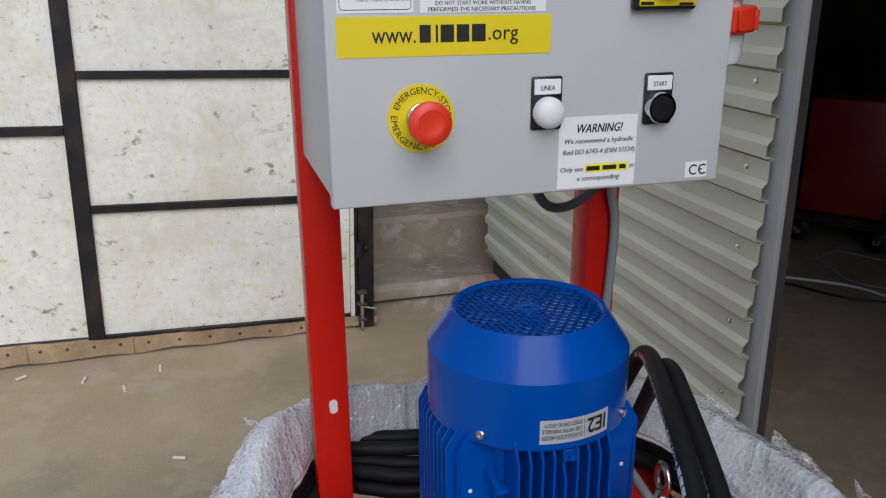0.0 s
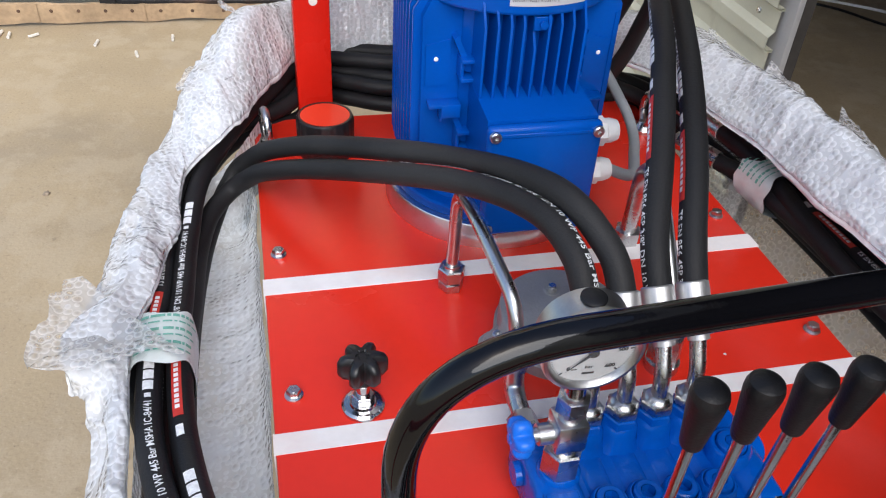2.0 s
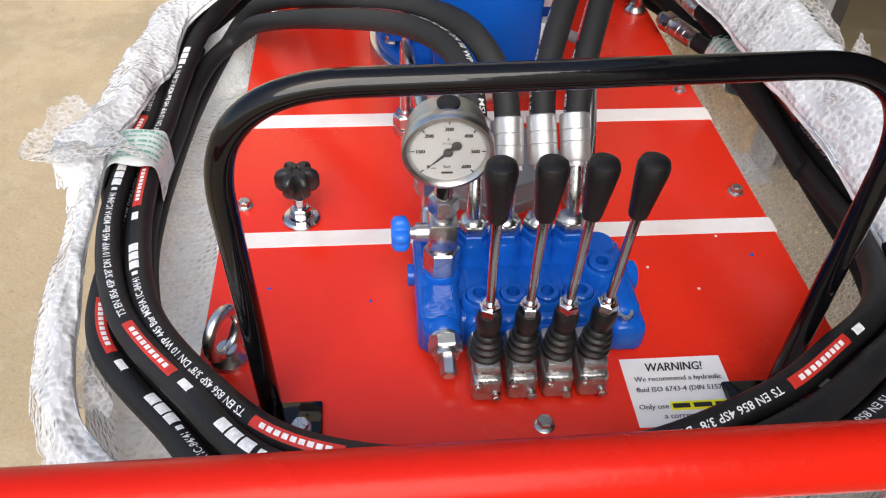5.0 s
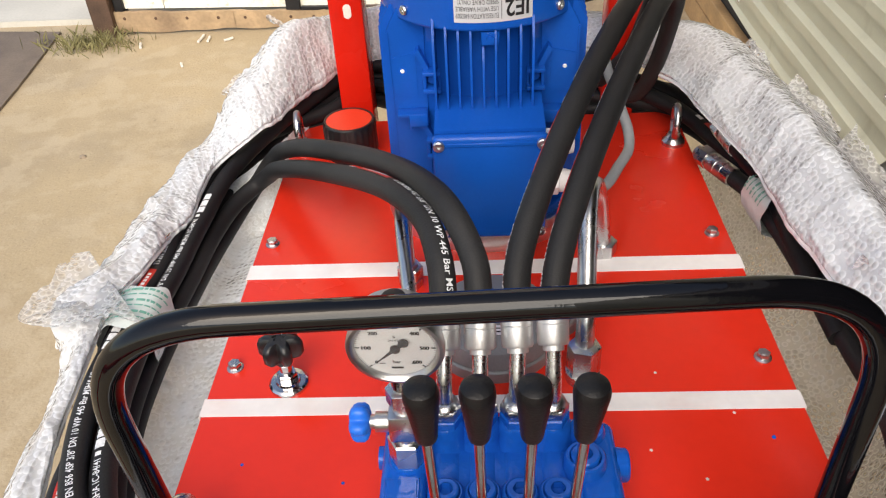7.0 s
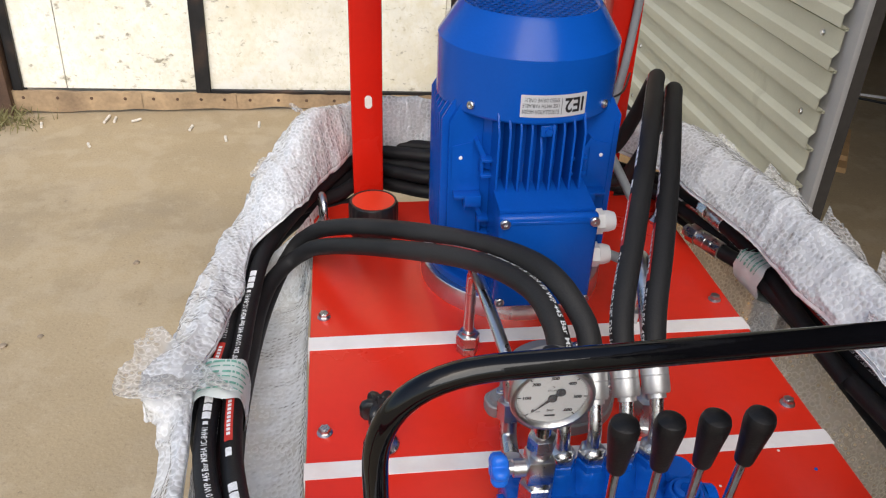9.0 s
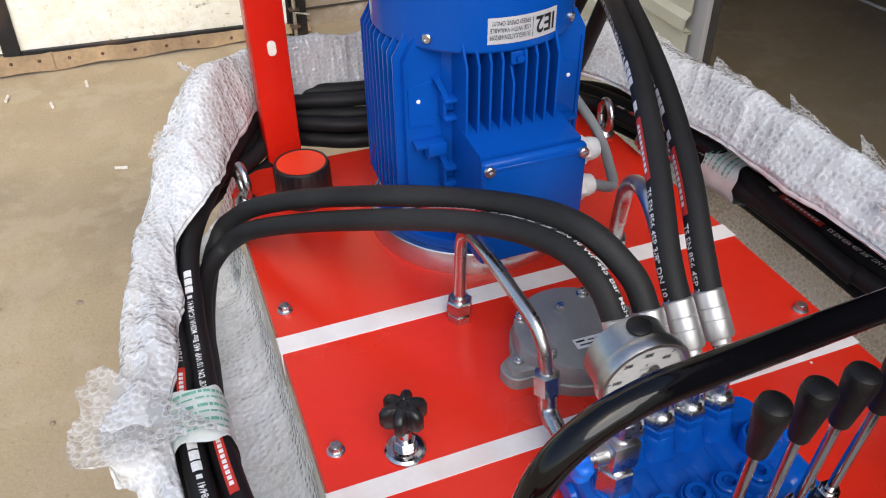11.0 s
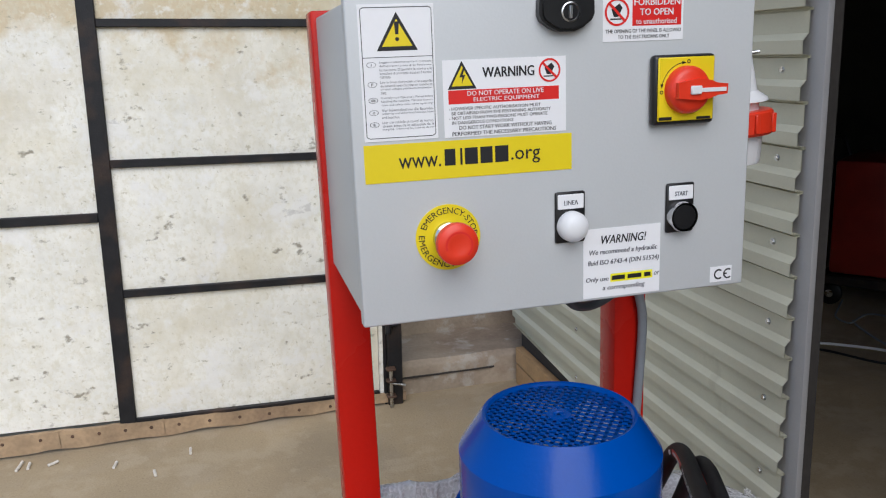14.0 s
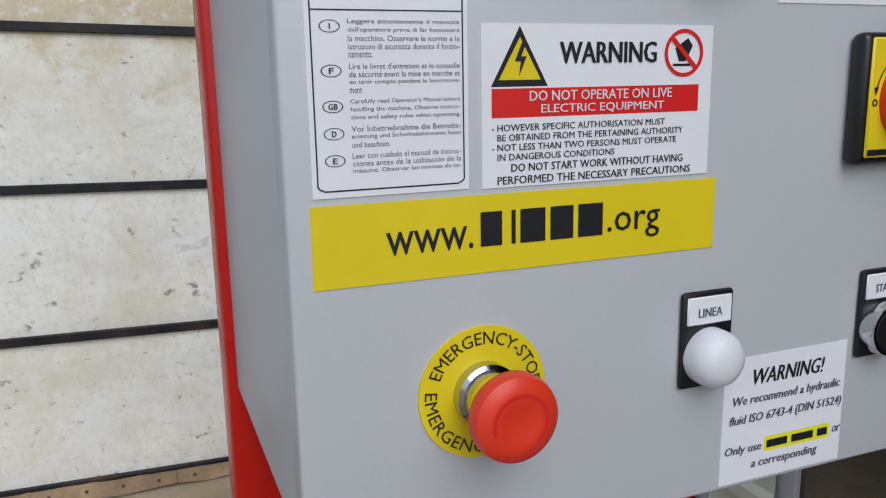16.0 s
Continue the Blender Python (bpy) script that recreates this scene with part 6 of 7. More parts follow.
    part("arm", B().box((0.2, 0.84, 1.60), (0.25, 0.876, 1.64), 0.004, 1), WHITE_P, inl)
    part("red_ring", B().lathe([(0.0, 0.083), (0.040, 0.0835), (0.0425, 0.086), (0.0425, 0.108), (0.040, 0.111), (0.0, 0.111)], a0, ax, 48), RED_P, inl)
    for i in range(8):
        an = 2 * math.pi * i / 8
        q0 = a0 + ax * 0.097 + Vector((math.cos(an), math.sin(an), 0)) * 0.042
        part("grip_rib", B().box((-0.003, -0.003, -0.011), (0.003, 0.003, 0.011), 0.001, 1, Matrix.Translation(q0)), RED_P, inl)
    part("lower_shell", B().lathe([(0.0, 0.108), (0.031, 0.110), (0.028, 0.140), (0.026, 0.145), (0, 0.145)], a0, ax, 40), WHITE_P, inl)
    part("flap_screw", B().cyl(a0 + Vector((0.016, 0, -0.02)), a0 + Vector((0.032, -0.004, -0.018)), 0.0022, 10), ZINC, inl)


def place_beacon():
    x, y, z = -0.0140, 0.825, 1.7085
    b = thing("warning_beacon", (x, y, z), "amber warning beacon with a black vented foot on the cabinet", "beacon")
    part("foot", B().lathe([(0, 0), (0.0400, 0), (0.0415, 0.002), (0.0395, 0.025), (0, 0.025)], (x, y, z), (0, 0, 1), 56), BLACK_P, b)
    for i in range(28):
        a = 2 * math.pi * i / 28
        part("vent_rib", B().box((0.0396, -0.0018, 0.004), (0.0424, 0.0018, 0.0235), 0.0006, 1, Matrix.Translation((x, y, z)) @ Matrix.Rotation(a, 4, "Z")), BLACK_P, b)
    part("collar", B().lathe([(0.0400, 0.025), (0.0410, 0.026), (0.0400, 0.040), (0.0390, 0.044), (0.0365, 0.0445)], (x, y, z), (0, 0, 1), 64), AMBER, b)
    n, vs, fs = 144, [], []
    rows = [(0.044, 1.0), (0.115, 0.94), (0.135, 0.85), (0.146, 0.6), (0.149, 0.2)]
    for h, k in rows:
        for i in range(n):
            r = (0.0367 + (0.0012 if i % 4 < 2 else -0.0010) * (h < 0.13)) * k
            vs.append((x + r * math.cos(2 * math.pi * i / n), y + r * math.sin(2 * math.pi * i / n), z + h))
    for j in range(len(rows) - 1):
        for i in range(n):
            fs.append((j * n + i, j * n + (i + 1) % n, (j + 1) * n + (i + 1) % n, (j + 1) * n + i))
    fs.append(tuple(range(4 * n, 5 * n)))
    part("lens", B().add(vs, fs), AMBER, b, "ribbed amber plastic lens")
    part("lamp_core", B().lathe([(0, 0.026), (0.024, 0.026), (0.022, 0.10), (0, 0.11)], (x, y, z), (0, 0, 1), 24), BLACK_P, b)


def place_cables():
    solo("motor_cable", B().tube(spline([(0.084, 0.634, 1.026), (0.121, 0.646, 1.008), (0.1485, 0.700, 1.002), (0.1655, 0.740, 1.000), (0.167, 0.765, 1.012), (0.161, 0.79, 1.028), (0.150, 0.860, 1.060), (0.172, 0.948, 1.055), (0.187, 0.970, 1.075), (0.194, 0.971, 1.115), (0.199, 0.971, 1.160), (0.205, 0.971, 1.25), (0.206, 0.970, 1.310), (0.197, 0.966, 1.350), (0.186, 0.945, 1.395), (0.180, 0.92, 1.425)]), 0.0062, 12), CABLE, "grey sheathed motor cable rising along the post", "cable")
    solo("cabinet_cable", B().tube(spline([(0.055, 0.90, 1.426), (0.062, 0.91, 1.385), (0.090, 0.93, 1.350), (0.130, 0.945, 1.345), (0.160, 0.93, 1.375), (0.168, 0.90, 1.426)]), 0.0062, 12), CABLE_D, "dark grey cable looping below the cabinet", "cable")
    solo("cable_tie", B().tube(spline([(0.112, 0.80, 1.155), (0.15, 0.84, 1.150), (0.18, 0.9, 1.155)]), 0.0016, 8), BLACK_P, "black cable tie holding the hoses to the motor", "cable tie")


place_posts()
place_cabinet()
place_beacon()
place_cables()

# ---- hoses ----
HOSE_R = 0.0108
PRINT = "TS EN 856 4SP 3/8\" DN 10 WP 445 Bar MSHA IC-84/41"


def path_frame(pts):
    """Lengths along a path and a finder of place, tangent at a length."""
    p = np.array([tuple(q) for q in pts])
    s = np.concatenate([[0], np.cumsum(np.linalg.norm(np.diff(p, axis=0), axis=1))])

    def at(v):
        c = np.array([np.interp(v, s, p[:, k]) for k in range(3)])
        d = np.array([np.interp(v + 0.004, s, p[:, k]) - np.interp(v - 0.004, s, p[:, k]) for k in range(3)])
        return Vector(c), Vector(d).normalized()

    return s[-1], at


def on_hose(at, s, across, side, tilt, r, back):
    """A place on the hose's skin: across is the way round, from the line that faces side."""
    c, t = at(s)
    n = (side - t * side.dot(t)).normalized()
    w = t.cross(n)
    a = tilt + across / r * (1 if back else -1)
    return c + (n * math.cos(a) + w * math.sin(a)) * r


def strip(at, s0, s1, v0, v1, side, tilt, r, back, k=8):
    vs, fs = [], []
    for i in range(k + 1):
        s = s0 + (s1 - s0) * i / k
        vs += [on_hose(at, s, v0 + (v1 - v0) * j / 3, side, tilt, r, back) for j in range(4)]
    for i in range(k):
        fs += [(4 * i + j, 4 * i + j + 1, 4 * i + j + 5, 4 * i + j + 4) for j in range(3)]
    return vs, fs


def hose(ctrl, label, prints=(), side=(0, -0.2, 1), tilt=0.0, back=True, ferrule_at=None, r=HOSE_R, name="hydraulic_hose", rubber=RUBBER, metal=SATIN):
    """prints: lengths along the hose at which the printed line begins; back: it reads against the path."""
    pts = spline(ctrl)
    base = min(pts, key=lambda q: q.z)
    h = thing(name, tuple(base), label, "hose", "hydraulic hoses")
    tube = part("rubber_tube", B().tube(pts, r, 20), rubber, h)
    total, at = path_frame(pts)
    sd = Vector(side)
    rr = r + 0.0003
    white, red = B(), B()
    sg = -1 if back else 1
    for s0 in prints:
        white = B()
        vs, fs, _ = glyphs(PRINT, 0.012)
        ok = [0.004 < s0 + sg * x * 0.186 < total - 0.004 for x, y in vs]
        white.add([on_hose(at, min(max(s0 + sg * x * 0.186, 0.004), total - 0.004), (y - 0.5) * 0.0062, sd, tilt, rr, back) for x, y in vs], [f for f in fs if all(ok[i] for i in f)])
        for u0, u1, v0, v1, b in ((0.200, 0.211, -0.0042, 0.0042, white), (0.213, 0.224, -0.0042, 0.0042, white), (0.226, 0.237, -0.0042, 0.0042, white), (0.1905, 0.1955, -0.0025, 0.0025, white), (-0.078, -0.008, -0.0042, 0.0042, red), (-0.100, -0.088, -0.003, 0.003, white)):
            a, c = s0 + sg * u0, s0 + sg * u1
            if 0.004 < min(a, c) and max(a, c) < total - 0.004:
                part("printed_mark" if b is white else "printed_patch", B().add(*strip(at, a, c, v0, v1, sd, tilt, rr, back)), INK_W if b is white else INK_R, tube)
                if b is red:
                    bars = B()
                    for i in range(9):
                        q = s0 + sg * (-0.070 + i * 0.0062)
                        bars.add(*strip(at, q, q + sg * 0.0044, -0.0019, 0.0019, sd, tilt, rr + 0.0003, back, 2))
                    white.add(bars.v, bars.f)
        if white.v:
            tagged(part("printed_line", white, INK_W, tube), kind="stuff")
    if ferrule_at:
        p0, p1 = Vector(ferrule_at[0]), Vector(ferrule_at[1])
        d = (p1 - p0).normalized()
        ln = (p1 - p0).length
        prof = [(0.0105, 0), (0.0122, 0.001), (0.0124, 0.004)]
        for i in range(2):
            a = 0.004 + (ln - 0.010) * (i + 1) / 3
            prof += [(0.0124, a - 0.0020), (0.0124, a - 0.0006), (0.0119, a), (0.0124, a + 0.0006), (0.0124, a + 0.0020)]
        prof += [(0.0123, ln - 0.002), (0.0110, ln), (0.0082, ln), (0.0082, ln + 0.004), (0.006, ln + 0.0045)]
        part("ferrule", B().lathe(prof, p0, d, 32), metal, h, "crimped zinc ferrule")
    return h


# four hoses from the valve's work ports: two to the gate side, two over the motor's flank
PORTS = [(x, 0.345, T + 0.060) for x in LEVER_X]


def port_stem(i, foot):
    x, y, z = PORTS[i]
    s = thing("hose_stem", (x, y, z - 0.0), "zinc hose stem with union nut on the valve port", "fitting", "port fittings")
    part("adapter", B().hexa((x, y, z - 0.001), (x, y, z + 0.0085), 0.0235, 0.0012), BLUE_V, s, "hexagon adapter painted over in blue")
    part("union_nut", B().hexa((x, y, z + 0.009), (x, y, z + 0.0185), 0.0228, 0.0015).lathe([(0.0112, 0.018), (0.0108, 0.0195), (0.0082, 0.0225), (0.0062, 0.0230)], (x, y, z), (0, 0, 1), 24), ZINC, s)
    f = Vector(foot)
    part("stem_tube", B().tube(rounded([(x, y, z + 0.022), (x, y + 0.002, z + 0.040), tuple(f)], 0.012), 0.0062, 16), ZINC, s)


FER = [((-0.0400, 0.360, 1.050), (-0.0392, 0.385, 1.0805)), ((-0.0125, 0.360, 1.050), (-0.0120, 0.385, 1.081)), ((0.0160, 0.360, 1.051), (0.0150, 0.386, 1.082)), ((0.0430, 0.360, 1.053), (0.0425, 0.386, 1.083))]
for i, (a, b) in enumerate(FER):
    port_stem(i, a)
A1 = [(-0.0394, 0.378, 1.072), (-0.043, 0.412, 1.098), (-0.059, 0.462, 1.106), (-0.105, 0.545, 1.084), (-0.196, 0.679, 1.020), (-0.258, 0.762, 0.972), (-0.282, 0.794, 0.944), (-0.304, 0.799, 0.925), (-0.326, 0.764, 0.918), (-0.338, 0.700, 0.916), (-0.342, 0.620, 0.917), (-0.346, 0.555, 0.918), (-0.347, 0.490, 0.921), (-0.338, 0.400, 0.928), (-0.312, 0.300, 0.940), (-0.262, 0.220, 0.950), (-0.190, 0.160, 0.958), (-0.100, 0.130, 0.966)]
A2 = [(-0.0122, 0.378, 1.073), (-0.017, 0.412, 1.102), (-0.046, 0.472, 1.120), (-0.105, 0.592, 1.080), (-0.196, 0.710, 1.030), (-0.252, 0.785, 0.986), (-0.279, 0.824, 0.951), (-0.295, 0.836, 0.930), (-0.312, 0.818, 0.910), (-0.332, 0.750, 0.895), (-0.342, 0.670, 0.894), (-0.347, 0.580, 0.896), (-0.348, 0.490, 0.900), (-0.340, 0.400, 0.906), (-0.312, 0.300, 0.917), (-0.275, 0.240, 0.925)]
B1 = [(0.0153, 0.378, 1.073), (0.021, 0.414, 1.104), (0.05, 0.485, 1.142), (0.101, 0.608, 1.174), (0.165, 0.769, 1.18), (0.198, 0.848, 1.168), (0.212, 0.895, 1.14), (0.21, 0.93, 1.08), (0.196, 0.955, 1.02), (0.165, 0.985, 0.97)]
B2 = [(0.0427, 0.378, 1.074), (0.052, 0.414, 1.104), (0.078, 0.48, 1.137), (0.124, 0.596, 1.16), (0.182, 0.745, 1.168), (0.214, 0.822, 1.159), (0.232, 0.872, 1.13), (0.234, 0.905, 1.07), (0.228, 0.93, 1.01), (0.215, 0.96, 0.96), (0.18, 0.985, 0.945)]
hose(A1, "black hydraulic hose arching from the valve over the tank", (0.16,), (0.25, 0.45, 1), 0.0, True, (FER[0][1], FER[0][0]), rubber=RUBBER_D)
hose(A2, "black hydraulic hose arching from the valve over the tank", (), ferrule_at=(FER[1][1], FER[1][0]), rubber=RUBBER_D)
hose(B1, "black hydraulic hose looping up beside the motor", (0.105, 0.465), (-1, -0.12, 0.1), 0.0, True, (FER[2][1], FER[2][0]), rubber=RUBBER_D)
hose(B2, "black hydraulic hose looping up beside the motor", (0.065, 0.425), (-1, -0.05, 0.1), 0.0, True, (FER[3][1], FER[3][0]), rubber=RUBBER_D)

# the coil of spare hose laid round the tank: turns share one course, shifted sideways and in height
COURSE = [(0.06, 1.026, 0.966), (-0.07, 1.040, 0.968), (-0.13, 1.056, 0.967), (-0.19, 1.064, 0.966), (-0.240, 0.990, 0.961), (-0.290, 0.900, 0.957), (-0.332, 0.795, 0.948), (-0.344, 0.690, 0.942), (-0.347, 0.600, 0.943), (-0.347, 0.530, 0.948),
          (-0.337, 0.400, 0.958), (-0.303, 0.285, 0.972), (-0.245, 0.200, 0.982), (-0.181, 0.142, 0.993), (-0.085, 0.113, 1.004), (0.03, 0.109, 1.014), (0.125, 0.136, 1.024),
          (0.191, 0.175, 1.022), (0.262, 0.235, 1.006), (0.311, 0.340, 0.972), (0.326, 0.470, 0.949), (0.328, 0.600, 0.943), (0.324, 0.720, 0.940), (0.305, 0.840, 0.942), (0.255, 0.945, 0.950), (0.16, 1.020, 0.960)]
#         share of the front spread and of the sides' stack: sideways at the sides, height there, sideways in front, height there
TURNS = [(0.000, 0.000, 0.000, 0.000), (0.0225, 0.004, 0.0245, 0.006), (0.006, -0.0215, 0.0480, -0.004), (0.029, -0.018, 0.0125, -0.022), (0.001, -0.043, 0.0360, -0.024), (0.024, -0.040, 0.020, -0.044)]

# on the gate's side the lower turns lie further out, over the two hoses from the valve
GATE_SIDE = [(0.0, 0.0), (0.0225, 0.002), (0.0225, -0.0195), (0.044, -0.010), (0.044, -0.031), (0.0225, -0.041)]
SHED_SIDE = [(0.0, 0.0), (0.0225, 0.003), (0.0225, -0.0185), (0.045, 0.0), (0.045, -0.021), (0.033, -0.039)]


def turn_course(k):
    out = []
    n = len(COURSE)
    for i, (x, y, z) in enumerate(COURSE):
        o0, v0, o1, v1 = TURNS[k]
        a, b = Vector(COURSE[max(i - 1, 0)]), Vector(COURSE[min(i + 1, n - 1)])
        t = (b - a).normalized()
        w = t.cross(Vector((0, 0, 1))).normalized()
        f = max(0.0, min(1.0, (0.50 - y) / 0.22))
        f = f * f * (3 - 2 * f)
        near = math.exp(-((x + 0.28) ** 2 + (y - 0.22) ** 2) / 0.0064)
        o1, v1 = o1 * (1 - 0.42 * near), v1 - (0.016 * near if k == 2 else 0)
        wob = 0.004 * noise.noise(Vector((x * 6, y * 6, k * 3.7)))
        if x < -0.27 and y > 0.45:
            o0, v0 = GATE_SIDE[k]
        if x > 0.24 and y > 0.3:
            o0, v0 = SHED_SIDE[k]
        if v0 < -0.01 and y > 0.98:
            o0 = o0 - 0.024 - 0.030 * math.exp(-(x / 0.11) ** 2)
        out.append(tuple(Vector((x, y, z)) + w * (o0 * (1 - f) + o1 * f + wob) + Vector((0, 0, v0 * (1 - f) + v1 * f + wob * 0.5))))
    return out


PRINTS = [(1.235, 1.60, 0.86, 2.35), (1.145, 1.52, 0.80, 2.2), (1.05, 1.42, 1.75), (1.62,), (), ()]
TILTS = [0.15, -0.1, -0.35, -0.3, 0, 0]
for k in range(6):
    hose(turn_course(k), "black printed hydraulic hose coiled round the tank", PRINTS[k], (0, -0.15, 1), TILTS[k])

# loose hose ends with swaged fittings on the shed side
for k, (a, b, c) in enumerate((((0.274, 0.806, 0.948), (0.302, 0.752, 0.944), (0.312, 0.70, 0.950)), ((0.294, 0.818, 0.980), (0.303, 0.742, 0.982), (0.320, 0.69, 0.970)))):
    d = (Vector(b) - Vector(a)).normalized()
    a = Vector(a)
    h = hose([tuple(a + d * 0.030), b, c, (0.318, 0.58, 0.955 + 0.004 * k), (0.322, 0.47, 0.948)], "black hose end with swaged steel fitting beside the tank", (), ferrule_at=(tuple(a + d * 0.056), tuple(a + d * 0.014)), metal=ZINC)
    part("end_nut", B().hexa(a + d * 0.013, a - d * 0.004, 0.023).cyl(a - d * 0.004, a - d * 0.010, 0.0085, 20), ZINC, h, "zinc union nut")


def wrap_band(c0, c1, rx, rz, label, first=58):
    """A strip of printed packing tape round a bundle of hoses, from c0 to c1."""
    b = B()
    n, k = 40, 8
    c0, c1 = Vector(c0), Vector(c1)
    t = (c1 - c0).normalized()
    w = t.cross(Vector((0, 0, 1))).normalized()
    u = w.cross(t)
    vs, fs = [], []
    for i in range(k + 1):
        c = c0.lerp(c1, i / k)
        for j in range(n):
            a = 2 * math.pi * j / n
            e = 1 + 0.05 * noise.noise(Vector((i * 0.5, math.cos(a) * 2, math.sin(a) * 2)))
            sx = abs(math.cos(a)) ** 0.75 * (1 if math.cos(a) > 0 else -1)
            sz = abs(math.sin(a)) ** 0.75 * (1 if math.sin(a) > 0 else -1)
            vs.append(c + w * rx * e * sx + u * rz * e * sz + t * 0.004 * math.sin(j * 0.7) * (1 if i in (0, k) else 0))
    for i in range(k):
        for j in range(n):
            fs.append((i * n + j, i * n + (j + 1) % n, (i + 1) * n + (j + 1) % n, (i + 1) * n + j))
    b.add(vs, fs)
    ob = thing("packing_tape", tuple(c0 - Vector((0, 0, rz))), label, "tape", "bundle tapes")
    band = part("band", b, TAPE_W, ob)
    pr = B()
    rows = random.Random(int(c0.y * 1000))
    for line in range(6):
        s0, thick = 0.10 + line * 0.138, 0.032 if line % 2 else 0.056
        a = radians(first - 6)
        while a < radians(first + 88):
            step = radians(rows.uniform(5, 15))
            cells = 3
            q = []
            for k in range(cells + 1):
                for ds in (0, thick):
                    c = c0.lerp(c1, s0 + ds)
                    ang = a + step * k / cells
                    sx = abs(math.cos(ang)) ** 0.75 * (1 if math.cos(ang) > 0 else -1)
                    q.append(c + w * rx * 1.06 * sx + u * rz * 1.06 * abs(math.sin(ang)) ** 0.75)
            pr.add(q, [(2 * k, 2 * k + 1, 2 * k + 3, 2 * k + 2) for k in range(cells)])
            a += step + radians(rows.uniform(1.8, 3.5))
    tagged(part("printed_line", pr, GREEN_I, band), kind="stuff")


TAPE_W = pmat("pale_packing_tape", (0.70, 0.76, 0.75), 0.3, var=0.08, scale=50, fine=150, bump=0.2)
GREEN_I = pmat("green_print", (0.16, 0.45, 0.36), 0.45, var=0.2, scale=200, bump=0.0)
wrap_band((-0.3600, 0.545, 0.938), (-0.3590, 0.478, 0.943), 0.0275, 0.030, "pale printed packing tape round the hose bundle")
wrap_band((0.329, 0.716, 0.952), (0.333, 0.655, 0.954), 0.0330, 0.0290, "pale printed packing tape round the hose bundle", 22)

# red tube rail that closes the hose tray in front
rail = thing("red_rail", (0.0, 0.055, 0.0), "red painted tube rail in front of the unit", "rail")
part("tube", B().tube([(-0.50, 0.046, 1.097), (0.0, 0.047, 1.098), (0.50, 0.048, 1.098)], 0.0178, 32), RED_POST, rail)
for x in (-0.49, 0.49):
    part("leg", B().cyl((x, 0.047, 0.0), (x, 0.047, 1.078), 0.0165, 20), RED_POST, rail)
    part("foot_plate", B().box((x - 0.05, 0.01, 0.0), (x + 0.05, 0.11, 0.008), 0.002, 1), RED_POST, rail)

# ---- bubble wrap round the hose tray ----
#       inner lip by the hoses        outer edge
LIPS = [((0.03, 1.078, 0.982), (0.03, 1.122, 1.030)), ((-0.06, 1.072, 0.975), (-0.06, 1.112, 1.038)), ((-0.135, 1.070, 0.980), (-0.140, 1.108, 1.044)),
        ((-0.196, 1.050, 0.990), (-0.218, 1.084, 1.044)), ((-0.234, 0.988, 0.992), (-0.276, 1.022, 1.056)), ((-0.270, 0.905, 0.990), (-0.318, 0.965, 1.036)),
        ((-0.298, 0.838, 0.988), (-0.346, 0.905, 1.004)), ((-0.342, 0.798, 0.968), (-0.368, 0.858, 0.976)), ((-0.352, 0.735, 0.958), (-0.390, 0.775, 0.968)),
        ((-0.357, 0.668, 0.960), (-0.403, 0.695, 0.968)), ((-0.364, 0.600, 0.967), (-0.412, 0.605, 0.972)),
        ((-0.377, 0.525, 0.972), (-0.432, 0.505, 0.980)), ((-0.377, 0.425, 0.966), (-0.402, 0.436, 0.957)), ((-0.366, 0.300, 0.958), (-0.392, 0.285, 0.950)),
        ((-0.324, 0.180, 0.955), (-0.348, 0.148, 0.942)), ((-0.190, 0.085, 0.955), (-0.215, 0.030, 0.930)), ((0.0, 0.050, 0.955), (0.0, -0.005, 0.930)),
        ((0.180, 0.080, 0.960), (0.205, 0.020, 0.935)), ((0.310, 0.185, 0.970), (0.350, 0.130, 0.960)), ((0.325, 0.320, 0.985), (0.385, 0.300, 1.010)),
        ((0.304, 0.450, 1.008), (0.374, 0.450, 1.036)), ((0.294, 0.590, 1.018), (0.364, 0.620, 1.046)), ((0.282, 0.690, 1.020), (0.358, 0.755, 1.048)),
        ((0.262, 0.800, 1.017), (0.345, 0.870, 1.045)), ((0.240, 0.920, 1.012), (0.318, 1.005, 1.035)), ((0.155, 1.040, 1.000), (0.235, 1.135, 1.010))]


def ring_curve(pts):
    """Places along a closed smooth curve."""
    p = np.array(pts)
    k = len(p)
    fine = []
    for i in range(k):
        a, b, c, d = p[i - 1], p[i], p[(i + 1) % k], p[(i + 2) % k]
        u = np.linspace(0, 1, 40, endpoint=False)[:, None]
        fine.append(0.5 * (2 * b + (c - a) * u + (2 * a - 5 * b + 4 * c - d) * u ** 2 + (3 * b - a - 3 * c + d) * u ** 3))
    return np.vstack(fine)


def smooth_noise(u, v, seed, scale):
    """Value noise on a plane, periodic along u after 1."""
    rng = np.random.RandomState(seed)
    nu, nv = max(2, int(scale[0])), max(2, int(scale[1]))
    g = rng.rand(nu, nv + 2) * 2 - 1
    x, y = (u % 1) * nu, np.clip(v, 0, 0.9999) * nv
    i, j = x.astype(int) % nu, y.astype(int)
    fx, fy = x - np.floor(x), y - np.floor(y)
    fx, fy = fx * fx * (3 - 2 * fx), fy * fy * (3 - 2 * fy)
    return (g[i, j] * (1 - fx) + g[(i + 1) % nu, j] * fx) * (1 - fy) + (g[i, j + 1] * (1 - fx) + g[(i + 1) % nu, j + 1] * fx) * fy


